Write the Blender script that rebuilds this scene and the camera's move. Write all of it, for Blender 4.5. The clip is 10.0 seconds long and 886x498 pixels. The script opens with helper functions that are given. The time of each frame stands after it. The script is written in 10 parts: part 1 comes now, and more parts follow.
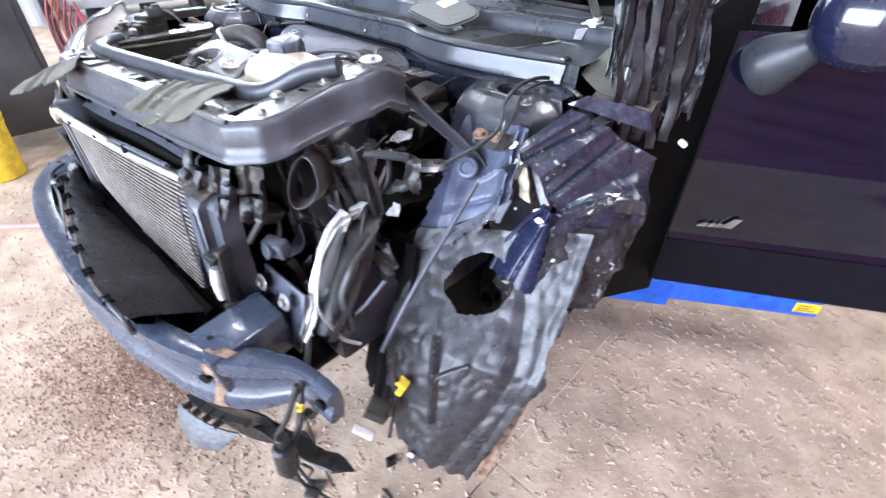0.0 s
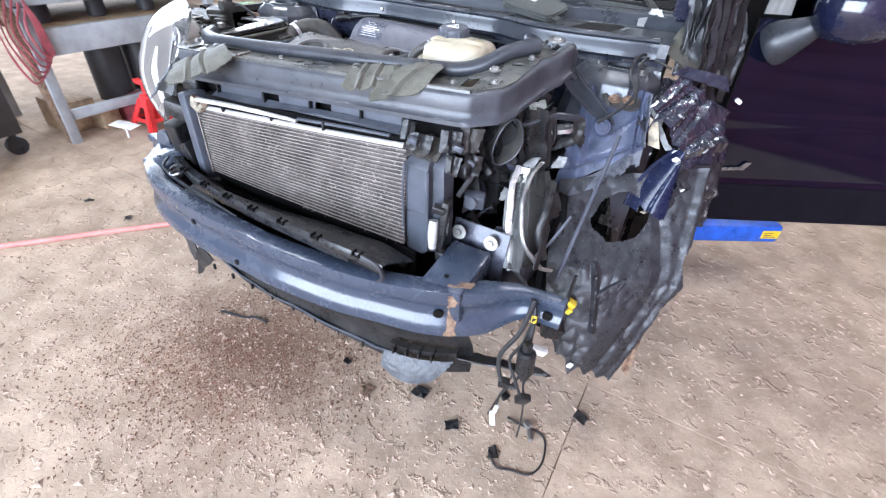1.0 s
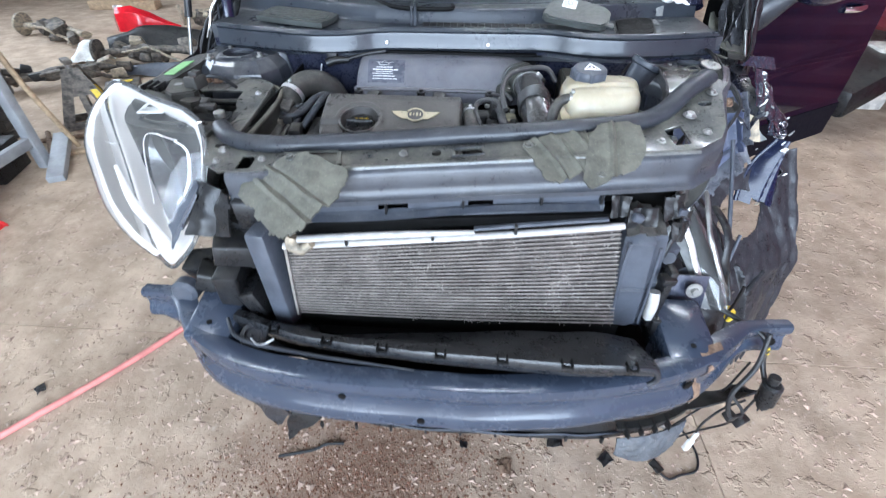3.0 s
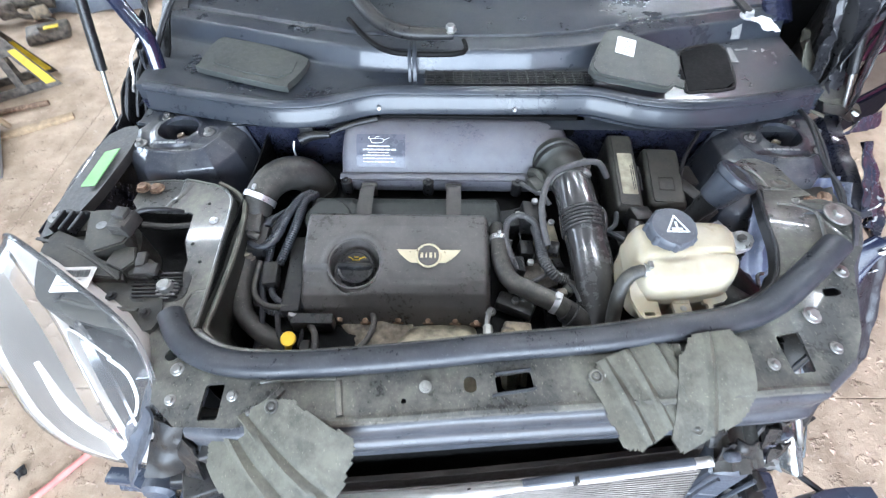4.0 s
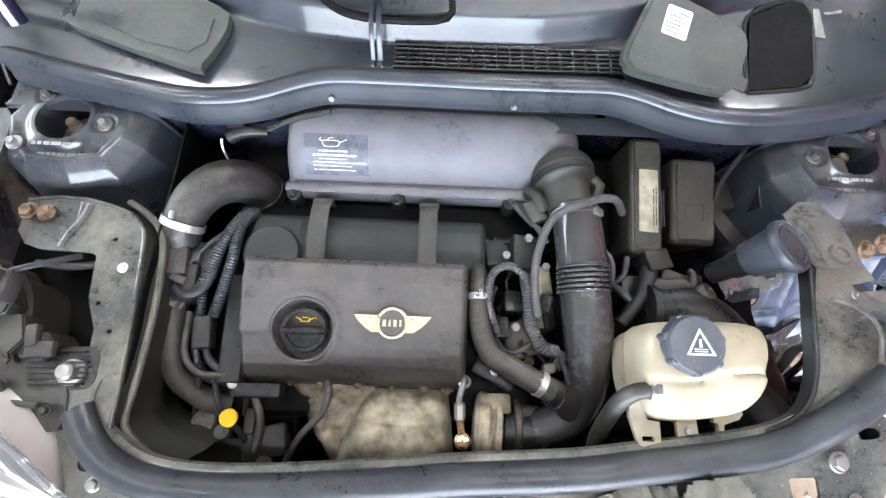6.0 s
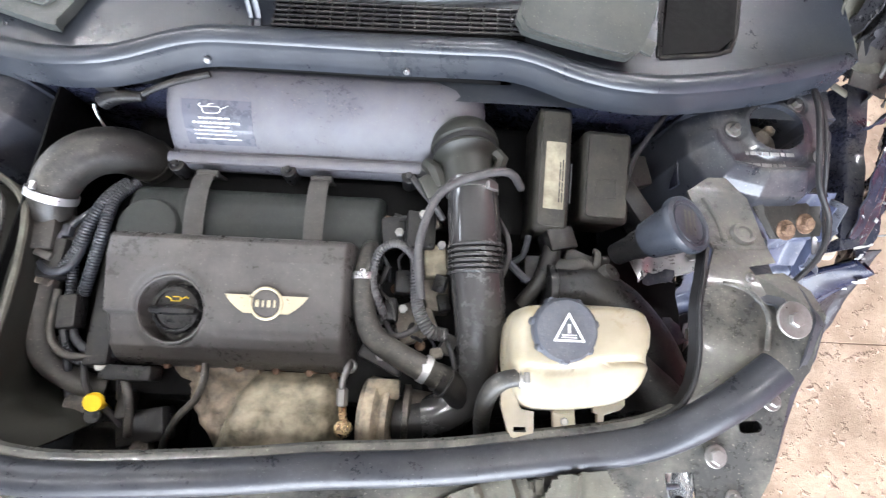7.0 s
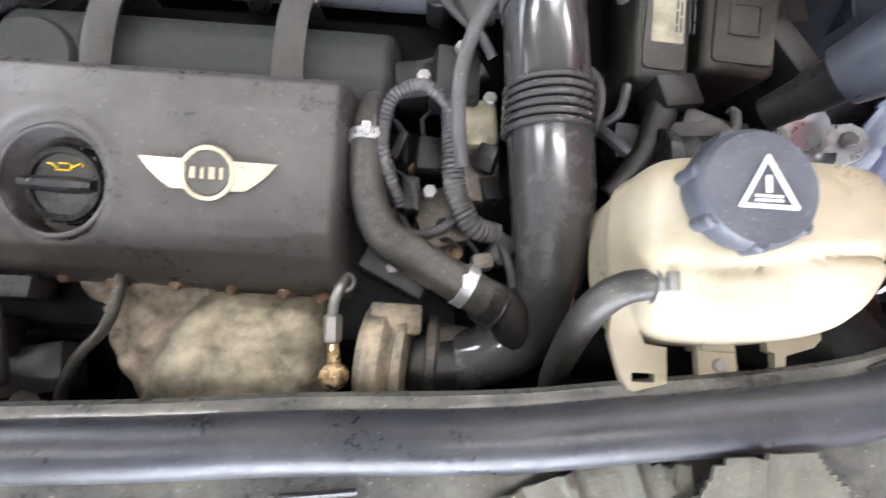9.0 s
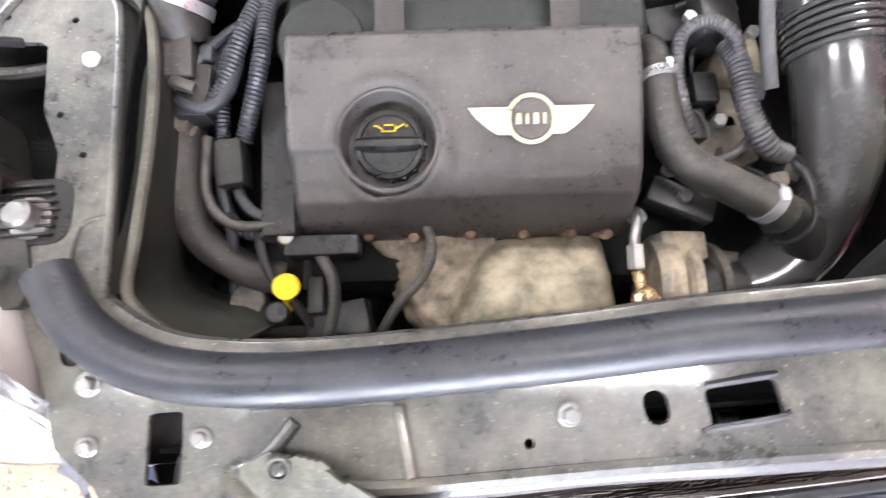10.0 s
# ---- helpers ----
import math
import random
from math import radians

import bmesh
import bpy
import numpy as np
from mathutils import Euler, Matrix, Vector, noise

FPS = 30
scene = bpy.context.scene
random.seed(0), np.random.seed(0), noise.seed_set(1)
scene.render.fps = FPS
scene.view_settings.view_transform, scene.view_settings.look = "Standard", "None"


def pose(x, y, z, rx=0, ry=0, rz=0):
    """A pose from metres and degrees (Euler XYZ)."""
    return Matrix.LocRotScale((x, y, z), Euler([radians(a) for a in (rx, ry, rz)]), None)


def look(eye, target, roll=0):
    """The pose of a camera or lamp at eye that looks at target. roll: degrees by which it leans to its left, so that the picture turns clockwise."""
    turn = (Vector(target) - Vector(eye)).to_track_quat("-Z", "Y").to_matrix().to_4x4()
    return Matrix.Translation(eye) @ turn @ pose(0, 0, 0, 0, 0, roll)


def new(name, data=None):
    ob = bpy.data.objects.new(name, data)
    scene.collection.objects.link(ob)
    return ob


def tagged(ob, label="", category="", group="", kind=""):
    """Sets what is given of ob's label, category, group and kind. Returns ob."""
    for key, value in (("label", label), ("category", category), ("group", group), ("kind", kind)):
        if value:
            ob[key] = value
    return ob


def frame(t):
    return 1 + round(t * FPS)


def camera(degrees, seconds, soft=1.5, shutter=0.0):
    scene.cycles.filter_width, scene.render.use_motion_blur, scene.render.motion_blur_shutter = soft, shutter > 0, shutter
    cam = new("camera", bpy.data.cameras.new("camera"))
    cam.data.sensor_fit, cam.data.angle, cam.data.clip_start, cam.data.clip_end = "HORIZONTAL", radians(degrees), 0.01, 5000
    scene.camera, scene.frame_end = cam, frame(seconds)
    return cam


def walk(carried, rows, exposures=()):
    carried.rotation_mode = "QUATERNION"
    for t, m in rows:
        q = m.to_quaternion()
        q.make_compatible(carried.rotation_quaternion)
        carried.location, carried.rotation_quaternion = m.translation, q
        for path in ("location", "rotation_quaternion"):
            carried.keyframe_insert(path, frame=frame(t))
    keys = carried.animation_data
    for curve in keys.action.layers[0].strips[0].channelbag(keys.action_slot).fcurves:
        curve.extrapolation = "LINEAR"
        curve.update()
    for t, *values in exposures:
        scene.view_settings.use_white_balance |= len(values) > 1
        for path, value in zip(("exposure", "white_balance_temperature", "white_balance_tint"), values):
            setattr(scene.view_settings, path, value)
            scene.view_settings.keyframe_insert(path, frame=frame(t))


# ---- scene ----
cam = camera(88.0, 10.0, soft=1.2, shutter=0.3)
PATH = [
    (0, (1.217, 0.051, 1.38), (0.142, 1.235, 0.178), 1.7),
    (0.3, (1.099, -0.104, 1.397), (0.068, 1.116, 0.197), -2.2),
    (0.5, (1.02, -0.231, 1.393), (0.048, 1.05, 0.203), -0.7),
    (0.6, (0.997, -0.265, 1.388), (0.03, 1.006, 0.184), -0.1),
    (0.8, (0.911, -0.412, 1.383), (0.072, 0.947, 0.178), 2.9),
    (1, (0.863, -0.515, 1.377), (0.116, 0.911, 0.19), 4.2),
    (1.2, (0.781, -0.583, 1.38), (0.137, 0.887, 0.189), 6.2),
    (1.5, (0.624, -0.617, 1.363), (0.04, 0.888, 0.182), 3.1),
    (1.8, (0.431, -0.597, 1.392), (0.033, 0.945, 0.187), 0.9),
    (2, (0.37, -0.595, 1.38), (0.012, 0.978, 0.197), 0.7),
    (2.2, (0.287, -0.58, 1.383), (-0.028, 1.004, 0.203), 1.0),
    (3.3, (-0.022, -0.28, 1.551), (-0.045, 1.233, 0.243), -0.1),
    (3.5, (-0.033, -0.138, 1.614), (-0.051, 1.357, 0.286), -0.7),
    (4, (-0.072, 0.115, 1.682), (-0.077, 1.327, 0.091), 0.5),
    (4.5, (-0.107, 0.317, 1.725), (-0.071, 1.326, -0.001), 2.6),
    (5, (-0.116, 0.454, 1.727), (-0.055, 1.23, -0.115), 4.4),
    (5.2, (-0.115, 0.481, 1.72), (-0.052, 1.189, -0.149), 5.5),
    (6.3, (0.004, 0.493, 1.688), (0.042, 1.134, -0.206), 5.7),
    (6.5, (0.038, 0.499, 1.68), (0.081, 1.115, -0.222), 6.3),
    (7, (0.127, 0.504, 1.655), (0.17, 1.086, -0.258), 6.9),
    (7.5, (0.213, 0.53, 1.593), (0.29, 1.054, -0.336), 8.6),
    (8, (0.216, 0.523, 1.499), (0.283, 1.021, -0.437), 7.8),
    (8.5, (0.167, 0.499, 1.412), (0.244, 0.974, -0.529), 12.0),
    (9, (0.093, 0.468, 1.388), (0.142, 0.919, -0.56), 9.7),
    (9.2, (0.04, 0.453, 1.394), (0.075, 0.876, -0.56), 8.2),
    (9.5, (-0.043, 0.428, 1.397), (-0.024, 0.882, -0.55), 5.7),
    (10, (-0.185, 0.399, 1.402), (-0.183, 0.841, -0.548), -1.4),
]
EXPOSURE = [(0.0, 1.58, 5760, 16), (0.5, 1.43, 5740, 16), (0.8, 1.28, 5760, 15), (1.2, 1.08, 5760, 15), (1.5, 1.05, 5740, 15), (2.0, 0.95, 5720, 14), (3.5, 0.94, 5600, 9), (4.0, 1.38, 5700, 10), (4.5, 1.4, 5850, 12), (5.2, 1.42, 6000, 13), (6.5, 1.64, 6200, 14), (7.0, 1.63, 6250, 15), (7.5, 1.66, 6300, 15), (8.5, 1.44, 6350, 15), (9.5, 1.92, 6350, 18), (10.0, 1.98, 6400, 19)]
walk(cam, [(t, look(eye, target, roll)) for t, eye, target, roll in PATH], EXPOSURE)

# ---- world, lights ----
world = bpy.data.worlds.new("sky")
scene.world = world
world.use_nodes = True
_wn = world.node_tree.nodes
_sky = _wn.new("ShaderNodeTexSky")
_sky.sky_type = "NISHITA"
_sky.sun_disc = False
_sky.sun_elevation = radians(38)
_sky.sun_rotation = radians(200)
_wn["Background"].inputs["Strength"].default_value = 0.12
world.node_tree.links.new(_sky.outputs["Color"], _wn["Background"].inputs["Color"])


def area(name, eye, target, w, h, power, color):
    la = bpy.data.lights.new(name, "AREA")
    la.shape, la.size, la.size_y, la.energy, la.color = "RECTANGLE", w, h, power, color
    ob = new(name, la)
    ob.matrix_world = look(eye, target)
    return ob


# daylight that enters by the open roller door, and an added side fill lamp
area("door_daylight", (-0.1, -5.6, 2.3), (0.2, 1.0, 0.9), 7.0, 4.0, 650, (0.84, 0.93, 1.0))
area("side_fill", (-6.3, 3.2, 2.6), (0.0, 1.0, 0.6), 4.4, 2.0, 130, (0.9, 0.96, 1.0))


# ---- materials ----
def mat(name, color, rough=0.5, metal=0.0, var=0.25, scale=18.0, bump=0.15, grain=240.0, dust=0.0, coat=0.0, tint=None,
        spec=0.5, scratch=0.0, dustcol=(0.30, 0.26, 0.20), trans=0.0, ior=1.45, alpha=1.0, sss=0.0, smear=1.0):
    """A worn surface: base colour with blotches and fine grain, dust on it, scratches, and a fine relief."""
    m = bpy.data.materials.new(name)
    m.use_nodes = True
    nt = m.node_tree
    N, L = nt.nodes, nt.links
    b = N["Principled BSDF"]
    co = N.new("ShaderNodeTexCoord").outputs["Object"]

    def noise_tex(sc, detail=5.0, rough_=0.6):
        n = N.new("ShaderNodeTexNoise")
        n.inputs["Scale"].default_value, n.inputs["Detail"].default_value, n.inputs["Roughness"].default_value = sc, detail, rough_
        L.new(co, n.inputs["Vector"])
        return n.outputs["Fac"]

    def ramp(src, lo, hi, a=0.0, c=1.0):
        r = N.new("ShaderNodeMapRange")
        r.inputs["From Min"].default_value, r.inputs["From Max"].default_value = lo, hi
        r.inputs["To Min"].default_value, r.inputs["To Max"].default_value = a, c
        L.new(src, r.inputs["Value"])
        return r.outputs["Result"]

    def mix(fac, a, c):
        x = N.new("ShaderNodeMix")
        x.data_type = "RGBA"
        for src, key in ((fac, 0), (a, 6), (c, 7)):
            if isinstance(src, (tuple, float, int)):
                x.inputs[key].default_value = src if isinstance(src, (float, int)) else (*src[:3], 1.0)
            else:
                L.new(src, x.inputs[key])
        return x.outputs[2]

    blot, fine = noise_tex(scale), noise_tex(grain, 3.0, 0.7)
    dark = tuple(c * (1 - var) for c in color)
    lite = tuple(min(1.0, c * (1 + var)) for c in (tint or color))
    col = mix(ramp(blot, 0.35, 0.65), dark, lite)
    col = mix(ramp(fine, 0.35, 0.7, 0.0, var * 0.6), col, tuple(min(1, c * 1.5 + 0.01) for c in color))
    rr = ramp(blot, 0.3, 0.7, max(0.02, rough - 0.08), min(1.0, rough + 0.08))
    smudge = ramp(noise_tex(scale * 5.0 + 30.0, 4.0, 0.7), 0.35, 0.7, -0.10 * smear, 0.14 * smear)
    sm = N.new("ShaderNodeMath")
    sm.operation, sm.use_clamp = "ADD", True
    L.new(rr, sm.inputs[0]), L.new(smudge, sm.inputs[1])
    rr = sm.outputs[0]
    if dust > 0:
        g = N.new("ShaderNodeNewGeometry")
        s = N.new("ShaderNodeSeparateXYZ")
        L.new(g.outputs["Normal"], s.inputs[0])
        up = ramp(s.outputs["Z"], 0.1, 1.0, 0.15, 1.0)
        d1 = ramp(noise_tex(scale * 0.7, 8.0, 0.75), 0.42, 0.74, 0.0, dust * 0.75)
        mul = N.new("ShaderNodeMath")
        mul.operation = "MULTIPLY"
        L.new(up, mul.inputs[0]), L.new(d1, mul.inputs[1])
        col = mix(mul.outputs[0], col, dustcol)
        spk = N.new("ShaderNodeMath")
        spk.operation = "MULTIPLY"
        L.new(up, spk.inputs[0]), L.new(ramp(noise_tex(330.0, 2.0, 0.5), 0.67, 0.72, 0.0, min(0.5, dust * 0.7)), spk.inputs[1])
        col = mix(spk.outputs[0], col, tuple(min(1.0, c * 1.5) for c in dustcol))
        r2 = N.new("ShaderNodeMath")
        r2.operation, r2.use_clamp = "MULTIPLY_ADD", True
        L.new(mul.outputs[0], r2.inputs[0])
        r2.inputs[1].default_value = 0.4
        L.new(rr, r2.inputs[2])
        rr = r2.outputs[0]
    if scratch > 0:
        mp = N.new("ShaderNodeMapping")
        mp.inputs["Scale"].default_value, mp.inputs["Rotation"].default_value = (90, 9, 40), (0.3, 0.5, 0.7)
        L.new(co, mp.inputs["Vector"])
        sc = N.new("ShaderNodeTexNoise")
        sc.inputs["Scale"].default_value, sc.inputs["Detail"].default_value = 3.0, 4.0
        L.new(mp.outputs["Vector"], sc.inputs["Vector"])
        col = mix(ramp(sc.outputs["Fac"], 0.63, 0.70, 0.0, scratch), col, (0.42, 0.41, 0.40))
    L.new(col, b.inputs["Base Color"])
    L.new(rr, b.inputs["Roughness"])
    b.inputs["Metallic"].default_value = metal
    b.inputs["Specular IOR Level"].default_value = spec
    b.inputs["Coat Weight"].default_value = coat
    b.inputs["Coat Roughness"].default_value = 0.08
    b.inputs["Transmission Weight"].default_value = trans
    b.inputs["IOR"].default_value = ior
    b.inputs["Alpha"].default_value = alpha
    if sss > 0:
        b.inputs["Subsurface Weight"].default_value = sss
        b.inputs["Subsurface Radius"].default_value = (0.02, 0.015, 0.008)
    if bump > 0:
        bp = N.new("ShaderNodeBump")
        bp.inputs["Strength"].default_value, bp.inputs["Distance"].default_value = bump, 0.002
        L.new(fine, bp.inputs["Height"])
        L.new(bp.outputs["Normal"], b.inputs["Normal"])
    return m


M = {
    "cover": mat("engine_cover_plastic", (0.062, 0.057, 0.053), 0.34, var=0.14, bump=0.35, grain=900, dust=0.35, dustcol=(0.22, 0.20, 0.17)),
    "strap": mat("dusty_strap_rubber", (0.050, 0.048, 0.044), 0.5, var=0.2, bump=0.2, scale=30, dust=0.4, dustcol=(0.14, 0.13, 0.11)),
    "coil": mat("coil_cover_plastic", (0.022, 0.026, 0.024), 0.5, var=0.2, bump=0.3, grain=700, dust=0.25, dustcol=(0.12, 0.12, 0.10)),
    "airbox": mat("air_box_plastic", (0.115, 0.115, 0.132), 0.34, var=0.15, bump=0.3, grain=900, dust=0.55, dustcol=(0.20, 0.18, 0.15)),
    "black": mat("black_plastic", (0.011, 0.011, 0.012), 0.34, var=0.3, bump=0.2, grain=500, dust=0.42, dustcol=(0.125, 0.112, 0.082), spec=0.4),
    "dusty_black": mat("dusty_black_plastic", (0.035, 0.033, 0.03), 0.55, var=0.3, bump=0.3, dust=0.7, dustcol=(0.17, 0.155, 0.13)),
    "support": mat("scuffed_black_strip", (0.014, 0.015, 0.017), 0.30, var=0.3, bump=0.1, scale=30, dust=0.15, dustcol=(0.12, 0.11, 0.10), scratch=0.05, smear=0.6),
    "scuffed_grey": mat("scuffed_grey_plastic", (0.055, 0.06, 0.068), 0.5, var=0.3, bump=0.4, scale=40, dust=0.5, dustcol=(0.28, 0.26, 0.23), scratch=0.2),
    # near-black for unlit gaps and dark parts; the shade is put into the colour
    "deep": mat("deep_shade_black", (0.004, 0.004, 0.004), 0.6, var=0.4, bump=0.3, dust=0.15, dustcol=(0.03, 0.027, 0.024), spec=0.12),
    "gloss": mat("glossy_black_pipe", (0.048, 0.046, 0.045), 0.22, var=0.15, bump=0.0, scale=12, dust=0.05, dustcol=(0.16, 0.15, 0.13), spec=0.85, coat=0.45, smear=0.45),
    "rubber": mat("grey_rubber_seal", (0.022, 0.024, 0.029), 0.36, var=0.25, bump=0.10, dust=0.32, dustcol=(0.14, 0.138, 0.135)),
    "hose": mat("rubber_hose", (0.026, 0.025, 0.023), 0.40, var=0.3, bump=0.2, dust=0.95, dustcol=(0.19, 0.175, 0.14)),
    "slam": mat("dusty_panel_paint", (0.044, 0.044, 0.041), 0.31, var=0.22, bump=0.06, scale=16, dust=1.0, dustcol=(0.255, 0.243, 0.192), coat=0.35, scratch=0.04),
    "cowl": mat("cowl_plastic", (0.022, 0.026, 0.034), 0.31, var=0.2, bump=0.10, scale=9, grain=700, coat=0.25, smear=0.4, dust=0.30, dustcol=(0.14, 0.145, 0.12)),
    "dusty": mat("dust_caked_plastic", (0.075, 0.073, 0.058), 0.6, var=0.4, bump=0.3, scale=34, dust=0.8, dustcol=(0.20, 0.19, 0.145)),
    "navy": mat("dark_blue_paint", (0.006, 0.008, 0.024), 0.18, var=0.3, bump=0.03, scale=8, dust=0.22, coat=0.8, scratch=0.0, dustcol=(0.2, 0.19, 0.18)),
    "apron": mat("pale_blue_inner_paint", (0.055, 0.066, 0.112), 0.40, var=0.35, bump=0.05, scale=20, dust=0.5, coat=0.15, scratch=0.14, dustcol=(0.20, 0.197, 0.19), smear=0.5),
    "fascia": mat("dusty_grey_fascia", (0.040, 0.043, 0.051), 0.38, var=0.2, bump=0.1, scale=20, dust=0.45, dustcol=(0.17, 0.16, 0.14), coat=0.1),
    "inner": mat("inner_blue_metal", (0.031, 0.035, 0.056), 0.36, var=0.35, bump=0.1, scale=22, dust=0.55, coat=0.3, scratch=0.2, metal=0.1, dustcol=(0.22, 0.21, 0.185)),
    "beam": mat("blue_grey_primer", (0.034, 0.044, 0.066), 0.27, var=0.08, bump=0.012, scale=10, dust=0.0, coat=0.3, scratch=0.0, smear=0.15, dustcol=(0.22, 0.23, 0.25)),
    "shroud": mat("grey_blue_plastic", (0.055, 0.061, 0.076), 0.45, var=0.2, bump=0.2, dust=0.5, dustcol=(0.2, 0.2, 0.2)),
    "fins": mat("condenser_fins", (0.026, 0.020, 0.017), 0.6, metal=0.1, var=0.5, bump=0.5, scale=14, grain=300, dust=0.0, tint=(0.075, 0.062, 0.055)),
    "fin_dark": mat("fin_core", (0.028, 0.022, 0.019), 0.7, metal=0.2, var=0.5, bump=0.5, scale=20, grain=260),
    "tubes": mat("dull_cooling_tube", (0.255, 0.230, 0.206), 0.5, metal=0.25, var=0.30, bump=0.3, scale=30),
    "pale_alu": mat("oxidised_aluminium", (0.52, 0.505, 0.48), 0.45, metal=0.25, var=0.15, bump=0.2, scale=40, dust=0.25, dustcol=(0.30, 0.27, 0.22)),
    "alu": mat("bare_aluminium", (0.62, 0.62, 0.62), 0.35, metal=0.85, var=0.2, bump=0.15, scale=20),
    "steel": mat("zinc_steel", (0.30, 0.295, 0.28), 0.42, metal=0.85, var=0.25, bump=0.15, scale=40),
    "shield": mat("beige_heat_shield", (0.175, 0.152, 0.104), 0.55, metal=0.2, var=0.45, bump=0.6, scale=30, grain=160, tint=(0.26, 0.229, 0.163)),
    "cast": mat("dirty_cast_metal", (0.26, 0.235, 0.19), 0.65, metal=0.4, var=0.5, bump=0.6, scale=40, grain=200, tint=(0.33, 0.27, 0.19)),
    "rust": mat("rust", (0.13, 0.072, 0.042), 0.8, var=0.5, bump=0.6, scale=60, tint=(0.20, 0.135, 0.09)),
    "brass": mat("brass", (0.62, 0.44, 0.25), 0.3, metal=0.9, var=0.2, bump=0.1),
    "tank": mat("milky_tank_plastic", (0.340, 0.296, 0.205), 0.34, var=0.12, bump=0.02, scale=9, tint=(0.385, 0.343, 0.255), sss=0.3, dust=0.10, dustcol=(0.22, 0.17, 0.10), smear=0.5),
    "white": mat("white_print", (0.78, 0.78, 0.76), 0.6, var=0.1, bump=0.0),
    "paper": mat("paper_label", (0.72, 0.72, 0.68), 0.6, var=0.12, bump=0.05, scale=60),
    "ink": mat("ink", (0.04, 0.04, 0.04), 0.6, var=0.1, bump=0.0),
    "yellow": mat("yellow_plastic", (0.80, 0.53, 0.02), 0.4, var=0.12, bump=0.1),
    "yellow_paint": mat("worn_yellow_paint", (0.70, 0.50, 0.03), 0.45, var=0.25, bump=0.15, scratch=0.2, dust=0.3),
    "green": mat("green_tape", (0.24, 0.48, 0.19), 0.5, var=0.15, bump=0.1),
    "emblem": mat("brushed_emblem", (0.56, 0.49, 0.34), 0.35, metal=0.5, var=0.08, bump=0.1),
    "chrome": mat("bright_reflector", (0.85, 0.85, 0.86), 0.10, metal=1.0, var=0.05, bump=0.0, smear=0.1),
    "satin": mat("satin_reflector", (0.90, 0.85, 0.81), 0.30, metal=0.6, var=0.05, bump=0.0, smear=0.3),
    "red": mat("red_paint", (0.62, 0.03, 0.03), 0.4, var=0.25, bump=0.1, dust=0.2, scratch=0.15),
    "red_lens": mat("red_lens", (0.60, 0.01, 0.02), 0.12, var=0.15, bump=0.0, coat=0.6),
    "blue": mat("blue_lift_paint", (0.02, 0.10, 0.52), 0.38, var=0.25, bump=0.1, dust=0.3, scratch=0.2),
    "pink": mat("faded_red_hose", (0.62, 0.22, 0.19), 0.55, var=0.2, bump=0.2, dust=0.3, dustcol=(0.5, 0.35, 0.28)),
    "wood": mat("raw_timber", (0.36, 0.26, 0.16), 0.75, var=0.3, bump=0.5, scale=30),
    "grey_paint": mat("grey_bench_paint", (0.30, 0.31, 0.32), 0.5, var=0.2, bump=0.2, dust=0.3, scale=8),
    "cabinet": mat("dark_cabinet_steel", (0.045, 0.045, 0.048), 0.45, var=0.25, bump=0.1, dust=0.4, scale=6),
    "oily": mat("oily_parts_metal", (0.06, 0.055, 0.05), 0.55, metal=0.4, var=0.6, bump=0.5, scale=30, dust=0.5, tint=(0.13, 0.11, 0.09)),
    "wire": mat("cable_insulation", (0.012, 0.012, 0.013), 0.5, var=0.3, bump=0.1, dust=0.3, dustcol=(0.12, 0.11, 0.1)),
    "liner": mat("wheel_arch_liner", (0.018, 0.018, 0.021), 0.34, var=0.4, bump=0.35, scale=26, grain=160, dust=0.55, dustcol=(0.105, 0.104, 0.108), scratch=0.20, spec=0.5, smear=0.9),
    "concrete": mat("dusty_concrete", (0.388, 0.295, 0.210), 0.85, var=0.16, bump=0.5, scale=6.0, grain=150.0, tint=(0.448, 0.350, 0.258), spec=0.25),
    "joint": mat("joint_dirt", (0.15, 0.105, 0.075), 0.95, var=0.3, bump=0.4),
    "gravel": mat("crumbs_of_concrete", (0.36, 0.26, 0.195), 0.9, var=0.35, bump=0.4, scale=40, tint=(0.45, 0.34, 0.265), spec=0.2),
    "soil": mat("brown_soil", (0.165, 0.090, 0.058), 0.95, var=0.35, bump=0.3, spec=0.1),
    "plastic_pale": mat("pale_grey_plastic", (0.20, 0.20, 0.195), 0.4, var=0.3, bump=0.1, scale=30),
    "navy_dusty": mat("dusty_blue_paint", (0.012, 0.014, 0.028), 0.28, var=0.3, bump=0.03, scale=26, dust=0.75, coat=0.45, dustcol=(0.15, 0.14, 0.115), scratch=0.06),
    "manifold": mat("scorched_cast_iron", (0.125, 0.102, 0.073), 0.65, var=0.5, bump=0.6, scale=36, grain=180, tint=(0.235, 0.195, 0.145)),
    "wing_dusty": mat("dusty_crushed_paint", (0.017, 0.020, 0.034), 0.20, var=0.35, bump=0.03, scale=11, dust=0.42, coat=0.6, dustcol=(0.16, 0.158, 0.15), scratch=0.10, smear=0.4),
    "lid": mat("dusty_lid_plastic", (0.045, 0.049, 0.046), 0.42, var=0.2, bump=0.15, scale=12, dust=0.6, dustcol=(0.13, 0.13, 0.10)),
    "tower": mat("dusty_tower_paint", (0.026, 0.029, 0.038), 0.32, var=0.25, bump=0.02, scale=14, dust=0.85, coat=0.5, dustcol=(0.20, 0.195, 0.17), scratch=0.04, smear=0.4),
    "navy_fold": mat("scuffed_glossy_blue", (0.006, 0.009, 0.028), 0.24, var=0.3, bump=0.02, scale=14, dust=0.15, coat=0.08, spec=0.35, dustcol=(0.2, 0.19, 0.18), scratch=0.06, smear=0.6),
